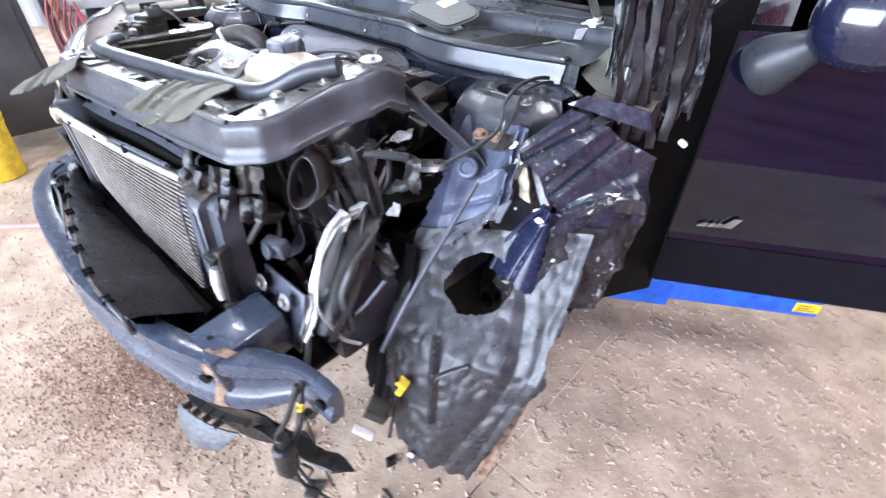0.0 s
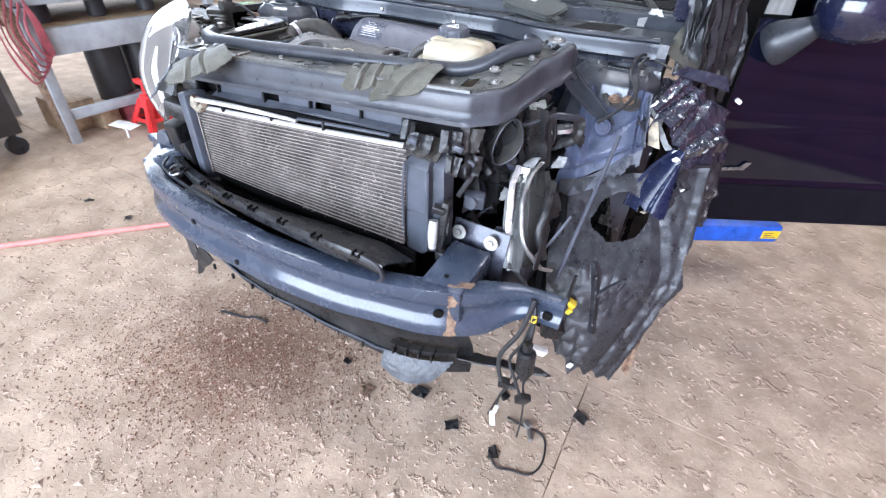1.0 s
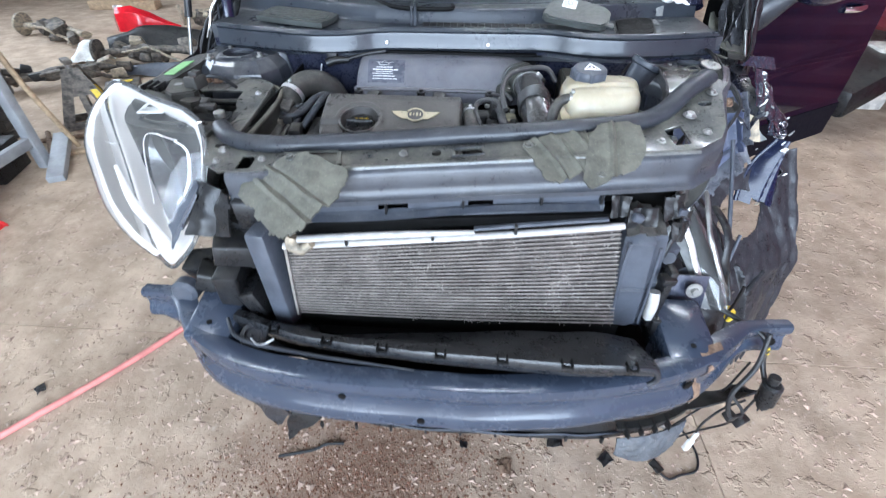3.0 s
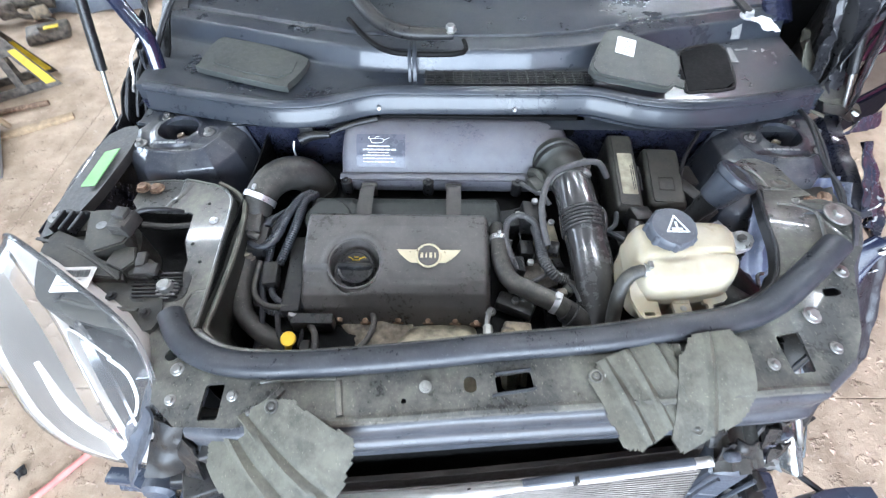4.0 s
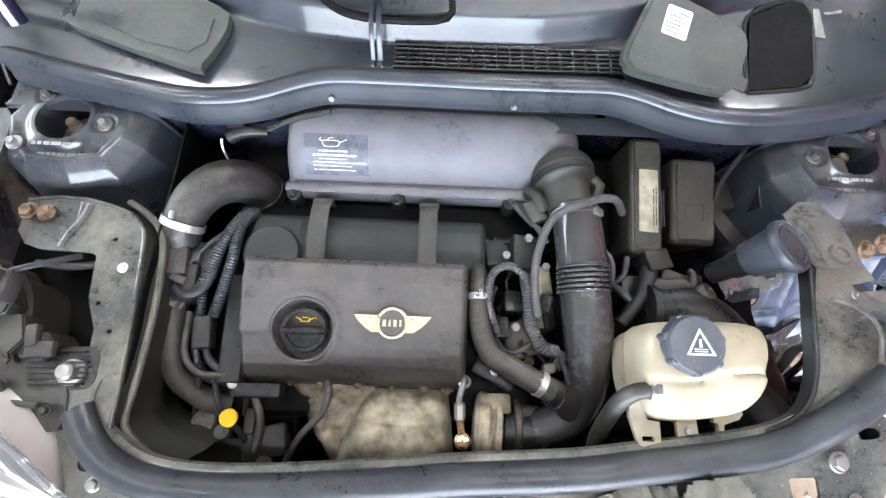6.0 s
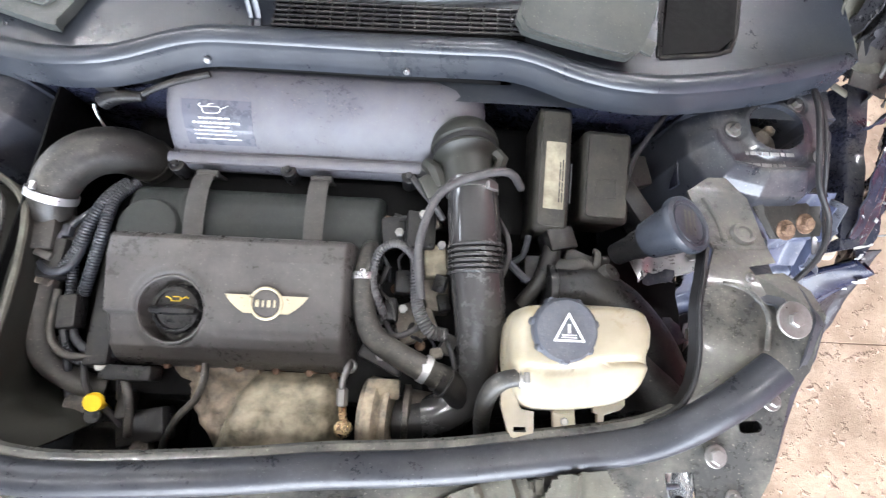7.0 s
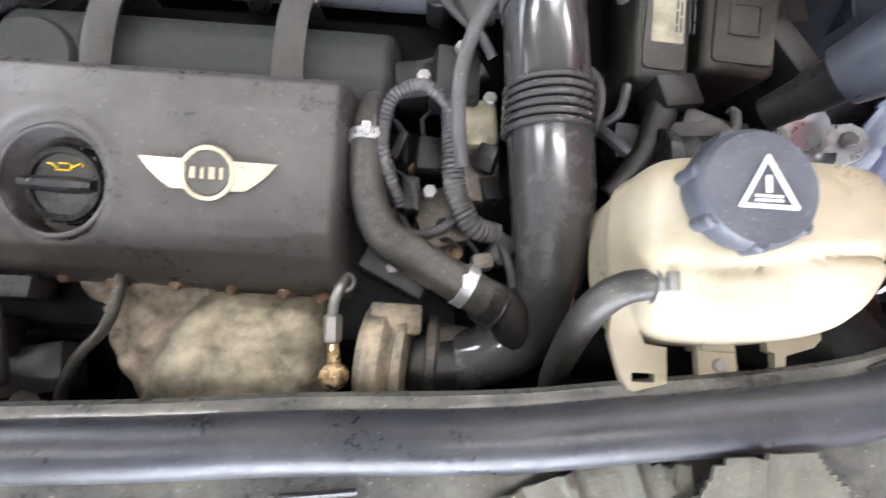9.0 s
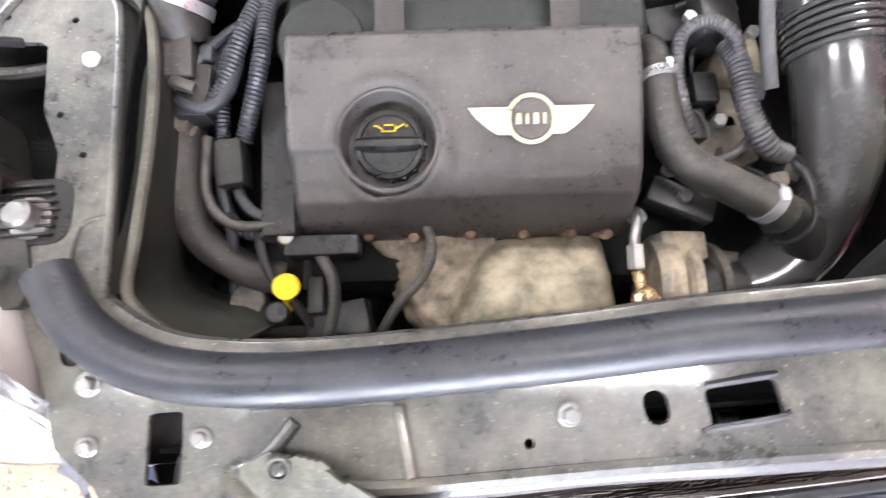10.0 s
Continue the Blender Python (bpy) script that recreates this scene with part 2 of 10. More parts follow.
    "film": mat("notice_film", (0.080, 0.084, 0.105), 0.28, var=0.1, bump=0.0, dust=0.3, dustcol=(0.15, 0.14, 0.13)),
    "door_paint": mat("dark_plum_blue_paint", (0.0034, 0.0040, 0.0110), 0.055, var=0.2, bump=0.0, scale=5, dust=0.0, coat=0.3, spec=0.48, scratch=0.0, smear=0.12),
    "shell": mat("olive_grey_plastic", (0.030, 0.031, 0.026), 0.42, var=0.25, bump=0.12, scale=10, dust=0.45, dustcol=(0.10, 0.093, 0.07), smear=0.3),
    "dull_red": mat("faded_red_steel", (0.24, 0.05, 0.06), 0.5, var=0.3, bump=0.1, dust=0.3),
    "old_label": mat("yellowed_label", (0.34, 0.315, 0.23), 0.6, var=0.3, bump=0.1, scale=50, dust=0.3),
    "cladding": mat("door_cladding_plastic", (0.007, 0.006, 0.009), 0.7, var=0.2, bump=0.15, dust=0.0, spec=0.06),
    "wall": mat("corrugated_sheet", (0.42, 0.43, 0.43), 0.5, var=0.15, bump=0.1, scale=3, dust=0.3),
    "red_wall": mat("dark_red_sheet", (0.135, 0.013, 0.026), 0.45, var=0.2, bump=0.1, scale=3),
    "roof": mat("roof_sheet", (0.14, 0.14, 0.14), 0.6, var=0.15, bump=0.1, scale=3),
    "ecu": mat("dusty_olive_box_plastic", (0.030, 0.029, 0.025), 0.42, var=0.25, bump=0.15, scale=26, dust=0.8, dustcol=(0.12, 0.112, 0.085)),
    "filler": mat("blue_grey_filler_plastic", (0.036, 0.041, 0.052), 0.36, var=0.2, bump=0.1, scale=30, dust=0.25, dustcol=(0.14, 0.135, 0.12)),
    "bare_edge": mat("scraped_pale_edge", (0.105, 0.110, 0.130), 0.34, metal=0.2, var=0.45, bump=0.1, scale=30, dust=0.4, dustcol=(0.28, 0.27, 0.25), scratch=0.35),
    "pearl": mat("pearl_reflector", (0.78, 0.735, 0.69), 0.38, metal=0.25, var=0.05, bump=0.0, smear=0.2),
    "conduit": mat("dusty_grey_conduit", (0.052, 0.050, 0.052), 0.45, var=0.25, bump=0.1, scale=40, dust=0.6, dustcol=(0.20, 0.19, 0.17)),
    "cloth": mat("crumpled_cloth", (0.45, 0.42, 0.38), 0.9, var=0.3, bump=0.5, scale=20),
}


def clear(name, color, rough, ior=1.45, mixin=0.75, body=(0.8, 0.8, 0.8)):
    """Clear plastic or glass: sharp gloss over a mostly see-through body."""
    m = bpy.data.materials.new(name)
    m.use_nodes = True
    N, L = m.node_tree.nodes, m.node_tree.links
    b = N["Principled BSDF"]
    b.inputs["Roughness"].default_value = rough
    tr, mx = N.new("ShaderNodeBsdfTransparent"), N.new("ShaderNodeMixShader")
    tr.inputs["Color"].default_value = (*color, 1)
    fr = N.new("ShaderNodeFresnel")
    fr.inputs["IOR"].default_value = ior
    g = N.new("ShaderNodeBsdfGlossy")
    g.inputs["Roughness"].default_value = rough
    m2 = N.new("ShaderNodeMixShader")
    L.new(fr.outputs[0], m2.inputs[0]), L.new(tr.outputs[0], m2.inputs[1]), L.new(g.outputs[0], m2.inputs[2])
    b.inputs["Base Color"].default_value = (*body, 1)
    mx.inputs[0].default_value = mixin
    L.new(b.outputs[0], mx.inputs[1]), L.new(m2.outputs[0], mx.inputs[2])
    L.new(mx.outputs[0], N["Material Output"].inputs["Surface"])
    return m


M["lens"] = clear("clear_lens", (0.98, 0.98, 0.98), 0.06, 1.42, 0.95)
M["lens_dirty"] = clear("grimy_lens", (0.72, 0.72, 0.70), 0.10, 1.5, 0.965)
# near-black tint puts the dark behind the pane into the glass
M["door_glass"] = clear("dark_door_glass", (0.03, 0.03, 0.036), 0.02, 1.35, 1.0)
M["glass"] = clear("dark_windscreen", (0.16, 0.18, 0.18), 0.02, 1.32, 1.0)


# ---- mesh helpers ----
def V(*a):
    return Vector(a)


def curve_pts(pts, step):
    """Points along a smooth line through pts."""
    p = [Vector(q) for q in pts]
    if len(p) == 2:
        n = max(1, int((p[1] - p[0]).length / step))
        return [p[0].lerp(p[1], i / n) for i in range(n + 1)]
    p = [2 * p[0] - p[1], *p, 2 * p[-1] - p[-2]]
    out = []
    for i in range(1, len(p) - 2):
        a, b, c, d = p[i - 1:i + 3]
        n = max(2, int((c - b).length / step))
        for k in range(n):
            t = k / n
            out.append(0.5 * (2 * b + (c - a) * t + (2 * a - 5 * b + 4 * c - d) * t * t + (3 * b - a - 3 * c + d) * t ** 3))
    return [*out, p[-2]]


def tube(bm, pts, r, n=10, step=0.012, ribs=0.0, pitch=0.006, flat=1.0):
    """A round (or flattened) tube along a smooth line; r may be a list of radii; ribs: depth of its corrugation."""
    line = curve_pts(pts, min(step, pitch / 4) if ribs else step)
    rs = r if isinstance(r, (list, tuple)) else [r, r]
    t0 = (line[1] - line[0]).normalized()
    nrm = t0.orthogonal().normalized()
    if abs(t0.z) < 0.9:
        nrm = (V(0, 0, 1) - t0 * t0.z).normalized()
    rings, run = [], 0.0
    for i, p in enumerate(line):
        t = (line[min(i + 1, len(line) - 1)] - line[max(i - 1, 0)]).normalized()
        nrm = (nrm - t * nrm.dot(t)).normalized()
        bi = t.cross(nrm)
        if i:
            run += (p - line[i - 1]).length
        f = i / max(1, len(line) - 1) * (len(rs) - 1)
        k = min(int(f), len(rs) - 2)
        rad = rs[k] + (rs[k + 1] - rs[k]) * (f - k)
        if ribs:
            rad += ribs * math.sin(2 * math.pi * run / pitch)
        rings.append([bm.verts.new(p + (nrm * math.cos(a) * flat + bi * math.sin(a)) * rad) for a in (2 * math.pi * j / n for j in range(n))])
    for a, b in zip(rings, rings[1:]):
        for j in range(n):
            bm.faces.new((a[j], a[(j + 1) % n], b[(j + 1) % n], b[j]))
    bm.faces.new(rings[0][::-1]), bm.faces.new(rings[-1])
    return bm


def box(bm, c, s, rot=(0, 0, 0), bev=0.003, seg=2):
    g = bmesh.ops.create_cube(bm, size=1.0)
    vs = g["verts"]
    bmesh.ops.scale(bm, verts=vs, vec=s)
    if bev:
        es = list({e for v in vs for e in v.link_edges})
        r = bmesh.ops.bevel(bm, geom=es, offset=min(bev, min(s) * 0.45), segments=seg, affect="EDGES", profile=0.5)
        vs = list({v for f in r["faces"] for v in f.verts} | {v for v in vs if v.is_valid})
    bmesh.ops.transform(bm, matrix=pose(*c, *rot), verts=vs)
    return bm


def lathe(bm, at, axis, prof, n=24, cap=True):
    """A body of revolution: prof is (radius, height along axis)."""
    q = Vector(axis).to_track_quat("Z", "Y").to_matrix()
    rings = []
    for r, h in prof:
        rings.append([bm.verts.new(Vector(at) + q @ V(r * math.cos(2 * math.pi * j / n), r * math.sin(2 * math.pi * j / n), h)) for j in range(n)])
    for a, b in zip(rings, rings[1:]):
        for j in range(n):
            bm.faces.new((a[j], a[(j + 1) % n], b[(j + 1) % n], b[j]))
    if cap:
        bm.faces.new(rings[0][::-1]), bm.faces.new(rings[-1])
    return bm


def cyl(bm, a, b, r, r2=None, n=18, bev=0.0015):
    a, b = Vector(a), Vector(b)
    h, r2 = (b - a).length, r if r2 is None else r2
    return lathe(bm, a, b - a, [(max(r - bev, 1e-4), 0), (r, bev), (r2, h - bev), (max(r2 - bev, 1e-4), h)], n)


def ring(bm, at, axis, R, r, n=28, m=8):
    q = Vector(axis).to_track_quat("Z", "Y").to_matrix()
    rows = [[bm.verts.new(Vector(at) + q @ V((R + r * math.cos(b)) * math.cos(a), (R + r * math.cos(b)) * math.sin(a), r * math.sin(b)))
             for b in (2 * math.pi * k / m for k in range(m))] for a in (2 * math.pi * j / n for j in range(n))]
    for j in range(n):
        for k in range(m):
            bm.faces.new((rows[j][k], rows[(j + 1) % n][k], rows[(j + 1) % n][(k + 1) % m], rows[j][(k + 1) % m]))
    return bm


def slab(bm, loop, z, th, holes=(), bev=0.0):
    """A plate of any outline with holes; z: its top's height, a number or a function of x and y."""
    zf = z if callable(z) else (lambda x, y: z)
    edges = []
    for lp in (loop, *holes):
        vs = [bm.verts.new((x, y, zf(x, y))) for x, y in lp]
        edges += [bm.edges.new((vs[i], vs[(i + 1) % len(vs)])) for i in range(len(vs))]
    fs = [f for f in bmesh.ops.triangle_fill(bm, edges=edges, use_beauty=True, use_dissolve=False)["geom"] if isinstance(f, bmesh.types.BMFace)]
    bmesh.ops.recalc_face_normals(bm, faces=fs)
    if fs and sum(f.normal.z for f in fs) < 0:
        bmesh.ops.reverse_faces(bm, faces=fs)
    ex = bmesh.ops.extrude_face_region(bm, geom=fs)
    low = [v for v in ex["geom"] if isinstance(v, bmesh.types.BMVert)]
    for v in low:
        v.co.z += 0.0
    for f in fs:
        for v in f.verts:
            v.tag = True
    seen = {v for f in fs for v in f.verts}
    for v in seen:
        v.co.z -= th
    bmesh.ops.reverse_faces(bm, faces=fs)
    return bm


def field(bm, x0, x1, nx, y0, y1, ny, zf, skirt=None):
    """A surface z = zf(x, y) over a rectangle, with walls down to skirt."""
    g = [[bm.verts.new((x0 + (x1 - x0) * i / nx, y0 + (y1 - y0) * j / ny, 0)) for j in range(ny + 1)] for i in range(nx + 1)]
    for row in g:
        for v in row:
            v.co.z = zf(v.co.x, v.co.y)
    for i in range(nx):
        for j in range(ny):
            bm.faces.new((g[i][j], g[i + 1][j], g[i + 1][j + 1], g[i][j + 1]))
    if skirt is not None:
        rim = [g[i][0] for i in range(nx + 1)] + [g[nx][j] for j in range(1, ny + 1)] + [g[i][ny] for i in range(nx - 1, -1, -1)] + [g[0][j] for j in range(ny - 1, 0, -1)]
        low = [bm.verts.new((v.co.x, v.co.y, skirt)) for v in rim]
        for i in range(len(rim)):
            k = (i + 1) % len(rim)
            bm.faces.new((rim[k], rim[i], low[i], low[k]))
    return bm


def loft(bm, loops, closed=True, cap=True):
    rows = [[bm.verts.new(p) for p in lp] for lp in loops]
    n = len(rows[0])
    for a, b in zip(rows, rows[1:]):
        for j in range(n if closed else n - 1):
            bm.faces.new((a[j], a[(j + 1) % n], b[(j + 1) % n], b[j]))
    if cap and closed:
        bm.faces.new(rows[0][::-1]), bm.faces.new(rows[-1])
    return bm


def sheet(bm, f, nu, nv, th):
    """A thin sheet through f(u, v), u and v from 0 to 1, of real thickness; f gives None where it is torn away."""
    g = {}
    for i in range(nu + 1):
        for j in range(nv + 1):
            p = f(i / nu, j / nv)
            if p is not None:
                g[i, j] = bm.verts.new(p)
    fs = []
    for i in range(nu):
        for j in range(nv):
            k = [(i, j), (i + 1, j), (i + 1, j + 1), (i, j + 1)]
            if all(q in g for q in k):
                fs.append(bm.faces.new([g[q] for q in k]))
    bmesh.ops.delete(bm, geom=[v for v in g.values() if not v.link_faces], context="VERTS")
    bmesh.ops.solidify(bm, geom=fs, thickness=th)
    return bm


def rrect(cx, cy, w, h, r, n=4, ang=0.0):
    out = []
    for k, (sx, sy) in enumerate(((1, 1), (-1, 1), (-1, -1), (1, -1))):
        for i in range(n + 1):
            a = math.pi / 2 * (k + i / n)
            x, y = sx * (w / 2 - r) + r * math.cos(a), sy * (h / 2 - r) + r * math.sin(a)
            out.append((cx + x * math.cos(ang) - y * math.sin(ang), cy + x * math.sin(ang) + y * math.cos(ang)))
    return out


def circle(cx, cy, r, n=16, ry=None):
    return [(cx + r * math.cos(2 * math.pi * i / n), cy + (ry or r) * math.sin(2 * math.pi * i / n)) for i in range(n)]


def crumple(bm, amp, scale, seed=0.0, verts=None):
    for v in verts or bm.verts:
        v.co += noise.noise_vector(v.co * scale + V(seed, seed * 1.7, -seed)) * amp
    return bm


def lerp_table(xs, ys):
    return lambda x: float(np.interp(x, xs, ys))


def place(bm, m):
    bmesh.ops.transform(bm, matrix=m, verts=bm.verts)
    return bm


def thing(name, at, label, category, group="", kind=""):
    ob = new(name)
    ob.location = at
    ob.empty_display_size = 0.1
    return tagged(ob, label, category, group, kind)


def mesh_ob(name, bm, material, smooth=40):
    bmesh.ops.recalc_face_normals(bm, faces=bm.faces)
    me = bpy.data.meshes.new(name)
    bm.to_mesh(me)
    bm.free()
    me.materials.append(M[material])
    if smooth:
        me.shade_smooth()
        me.set_sharp_from_angle(angle=radians(smooth))
    return new(name, me)


def part(name, bm, material, parent, label="", smooth=40):
    """One mesh under a thing or a part; its vertices are given in the world."""
    ob = mesh_ob(name, bm, material, smooth)
    ob.parent = parent
    ob.matrix_parent_inverse = Matrix() if parent.parent else Matrix.Translation(-parent.location)
    if label:
        ob["label"] = label
    return ob


def solo(name, bm, material, label, category, group="", kind="", smooth=40):
    return tagged(mesh_ob(name, bm, material, smooth), label, category, group, kind)


def B():
    return bmesh.new()

def torn(a, b, c, d, nu, nv, th=0.0025, amp=0.006, sc=10.0, seed=0.0, jag=0.05, ribs=(), bow=0.0, keep=None):
    """A torn sheet between four corners, with sharp creases (place, width, height along u) and ragged edges."""
    a, b, c, d = (Vector(q) for q in (a, b, c, d))
    nrm = (b - a).cross(d - a).normalized()

    def f(u, v):
        e = min(u, 1 - u, v, 1 - v)
        p = a.lerp(b, u).lerp(d.lerp(c, u), v)
        if e < jag * (0.5 + noise.noise(V(p.x * 38, p.y * 38, p.z * 38 + seed))) or (keep and not keep(u, v)):
            return None
        h = bow * math.sin(math.pi * u) * math.sin(math.pi * v)
        for at, w, hh in ribs:
            k = u - at + 0.06 * noise.noise(V(v * 2.5, seed, at * 9))
            h += hh * max(0.0, 1 - abs(k) / w)
        q = p * sc
        h += amp * (2.2 * abs(noise.noise(q + V(seed, 0, 0))) - 0.5) + amp * 0.5 * noise.noise(q * 2.7 + V(0, seed, 0))
        return p + nrm * h
    return sheet(B(), f, nu, nv, th)


# ---- the car: engine bay ----
car = thing("car", (0, 1.2, 0), "crashed dark blue car without bonnet or bumper, on a lift", "car")


def bolt(parent, at, axis=(0, 0, 1), r=0.008, h=0.006, material="steel", name="bolt", washer=0.0, label=""):
    bm = B()
    if washer:
        cyl(bm, at, Vector(at) + Vector(axis).normalized() * 0.003, washer, n=22, bev=0.001)
    cyl(bm, at, Vector(at) + Vector(axis).normalized() * (h + (0.003 if washer else 0)), r, n=6 if r > 0.005 else 10, bev=0.001)
    return part(name, bm, material, parent, label)


def bars(bm, at, ux, uy, w, rows, gap, h, lift=0.0008, fill=0.7):
    """Unreadable print: rows of short bars."""
    ux, uy = Vector(ux).normalized(), Vector(uy).normalized()
    nz = ux.cross(uy)
    rnd = random.Random(int(at[0] * 1e4))
    for k in range(rows):
        x, n = 0.0, 0
        while x < w * (0.6 + 0.4 * rnd.random() * fill / 0.7):
            ln = w * (0.06 + 0.16 * rnd.random())
            p = Vector(at) + ux * x - uy * (k * gap) + nz * lift
            q = [p, p + ux * ln, p + ux * ln - uy * h, p - uy * h]
            bm.faces.new([bm.verts.new(c) for c in q])
            x += ln + w * 0.025
    return bm


# valve cover: slopes to the front, with a bowl round the oil cap
cov_z = lerp_table([0.520, 0.524, 0.530, 0.545, 0.565, 0.60, 0.665, 0.690, 0.699, 0.705],
                   [0.925, 0.945, 0.962, 0.984, 0.999, 1.011, 1.029, 1.030, 1.024, 1.005])


def cover_height(x, y):
    z = cov_z(y)
    for side, e in ((x + 0.335, 1), (0.014 - x, 1)):
        z -= 0.030 * max(0.0, 1 - side / 0.012) ** 2
    d = math.hypot(x + 0.233, y - 0.594)
    z += 0.003 * math.exp(-((d - 0.053) / 0.006) ** 2)
    if d < 0.047:
        z -= 0.030 * min(1.0, (0.047 - d) / 0.004)
    ledge = min(1.0, max(0.0, (-0.236 - x) / 0.012)) * min(1.0, max(0.0, (0.590 - y) / 0.004)) * min(1.0, max(0.0, (d - 0.040) / 0.006))
    z -= 0.012 * ledge * min(1.0, max(0.0, (y - 0.528) / 0.03))
    if -0.17 < x < -0.03 and 0.545 < y < 0.585:
        z -= 0.002 * math.exp(-((y - 0.565) / 0.004) ** 2)
    return z


cover = part("valve_cover", field(B(), -0.335, 0.014, 116, 0.520, 0.705, 74, cover_height, 0.90), "cover", car, "grey-brown plastic engine cover", 60)
part("cap_recess", ring(B(), (-0.233, 0.594, 1.007), (0, -0.27, 1), 0.0470, 0.0026, 44, 8), "cover", cover)
oc = pose(-0.233, 0.594, 1.0, 15.5, 0, 0)
bm = lathe(B(), (0, 0, -0.026), (0, 0, 1), [(0.034, 0), (0.0345, 0.003), (0.0345, 0.018), (0.0325, 0.023), (0.028, 0.024), (0.027, 0.021), (0.001, 0.021)], 44)
oil_cap = part("oil_filler_cap", place(bm, oc), "black", cover, "round black oil filler cap")
bm = B()
loft(bm, [[V(x, y * (1 - (x / 0.034) ** 2 * 0.35), z) for y, z in ((-0.008, -0.006), (-0.0065, 0.004), (-0.003, 0.007), (0.003, 0.007), (0.0065, 0.004), (0.008, -0.006))] for x in (-0.031, -0.029, -0.02, -0.01, 0.0, 0.01, 0.02, 0.029, 0.031)])
part("grip_bar", place(bm, oc), "black", oil_cap)
for k in range(16):
    a = 2 * math.pi * k / 16
    bm = cyl(B(), (0.0345 * math.cos(a), 0.0345 * math.sin(a), -0.024), (0.0340 * math.cos(a), 0.0340 * math.sin(a), -0.006), 0.0022, n=8, bev=0.0006)
    part("grip_rib", place(bm, oc), "black", oil_cap)
bm = B()
for c, w, a in (((-0.001, 0.0125), 0.013, 0), ((0.000, 0.0185), 0.009, 0), ((-0.0085, 0.0160), 0.007, -35), ((-0.0125, 0.0178), 0.004, 0), ((0.0105, 0.0168), 0.010, 28), ((0.0062, 0.0150), 0.006, 80), ((0.0168, 0.0172), 0.0025, 90)):
    box(bm, (c[0], c[1], -0.0042), (w, 0.0015, 0.0016), (0, 0, a), 0.0003)
part("oil_can_mark", place(bm, oc), "yellow", oil_cap, "yellow oil can symbol")

# winged emblem, without letters
tilt_e = pose(-0.100, 0.607, 1.0155, 15.5, 0, 0)
bm = B()
wing = [(0.018, 0.011), (0.058, 0.011), (0.050, 0.001), (0.040, -0.008), (0.031, -0.014), (0.018, -0.014)]
slab(bm, wing, 0.0022, 0.002)
slab(bm, [(-x, y) for x, y in wing[::-1]], 0.0022, 0.002)
ring(bm, (0, 0, 0.0022), (0, 0, 1), 0.0215, 0.0022, 36, 8)
part("emblem", place(bm, tilt_e), "emblem", cover, "gold-toned metal wing emblem")
bm = B()
cyl(bm, (0, 0, 0), (0, 0, 0.003), 0.0195, n=30)
part("emblem_disc", place(bm, tilt_e), "cover", cover)
bm = B()
for k, x in enumerate((-0.012, -0.004, 0.004, 0.012)):
    box(bm, (x, 0, 0.0034), (0.0028 if k % 2 else 0.005, 0.010, 0.001), bev=0.0003)
part("emblem_bar", place(bm, tilt_e), "emblem", cover)

# ignition coil cover behind it, with straps and a round lobe
coil_z = lerp_table([0.690, 0.705, 0.735, 0.765, 0.785, 0.800, 0.806], [0.955, 0.972, 0.984, 0.984, 0.976, 0.955, 0.92])


def coil_height(x, y):
    z = coil_z(y)
    z -= 0.02 * max(0.0, 1 - (x + 0.352) / 0.012) ** 2 + 0.02 * max(0.0, 1 - (0.045 - x) / 0.012) ** 2
    return z - (0.004 if abs(x + 0.255) < 0.006 else 0.0)


coil = part("coil_cover", field(B(), -0.352, 0.045, 90, 0.688, 0.806, 24, coil_height, 0.88), "coil", car, "dark green-black ribbed coil cover", 60)
bm = B()
lathe(bm, (-0.305, 0.722, 0.95), (0, -0.08, 1), [(0.046, 0), (0.046, 0.037), (0.043, 0.041), (0.001, 0.042)], 36)
part("lobe", bm, "coil", coil)
for x in (-0.232, -0.054):
    band = curve_pts([(0, 0.818, 0.950), (0, 0.810, 0.984), (0, 0.790, 0.999), (0, 0.745, 1.001), (0, 0.700, 0.992)], 0.008)
    bm = sheet(B(), lambda u, v: V(x + 0.027 * (u - 0.5), band[int(round(v * (len(band) - 1)))].y, band[int(round(v * (len(band) - 1)))].z - 0.002 * (2 * u - 1) ** 4), 6, len(band) - 1, 0.004)
    st = part("strap", bm, "strap", coil, "dusty rubber strap", 50)
    bm = box(B(), (x, 0.812, 0.986), (0.034, 0.012, 0.012), (20, 0, 0), 0.003)
    part("strap_hook", bm, "strap", coil)

# intake air box, a long rounded hood with a bolted flange
def airbox_section(x, s, back):
    prof = [(0.830, 0.955), (0.826, 0.972), (0.828, 0.986), (0.850, 0.989), (0.856, 1.000), (0.868, 1.020), (0.886, 1.038), (0.910, 1.050),
            (0.935, 1.055), (0.962, 1.050), (0.985, 1.030), (0.992, 0.955)]
    cy, cz = 0.91, 0.975
    return [V(x, cy + (y - cy) * (1 - (1 - s) * (0.6 if y > cy else 0.35 + back)), cz + (z - cz) * s) for y, z in prof]


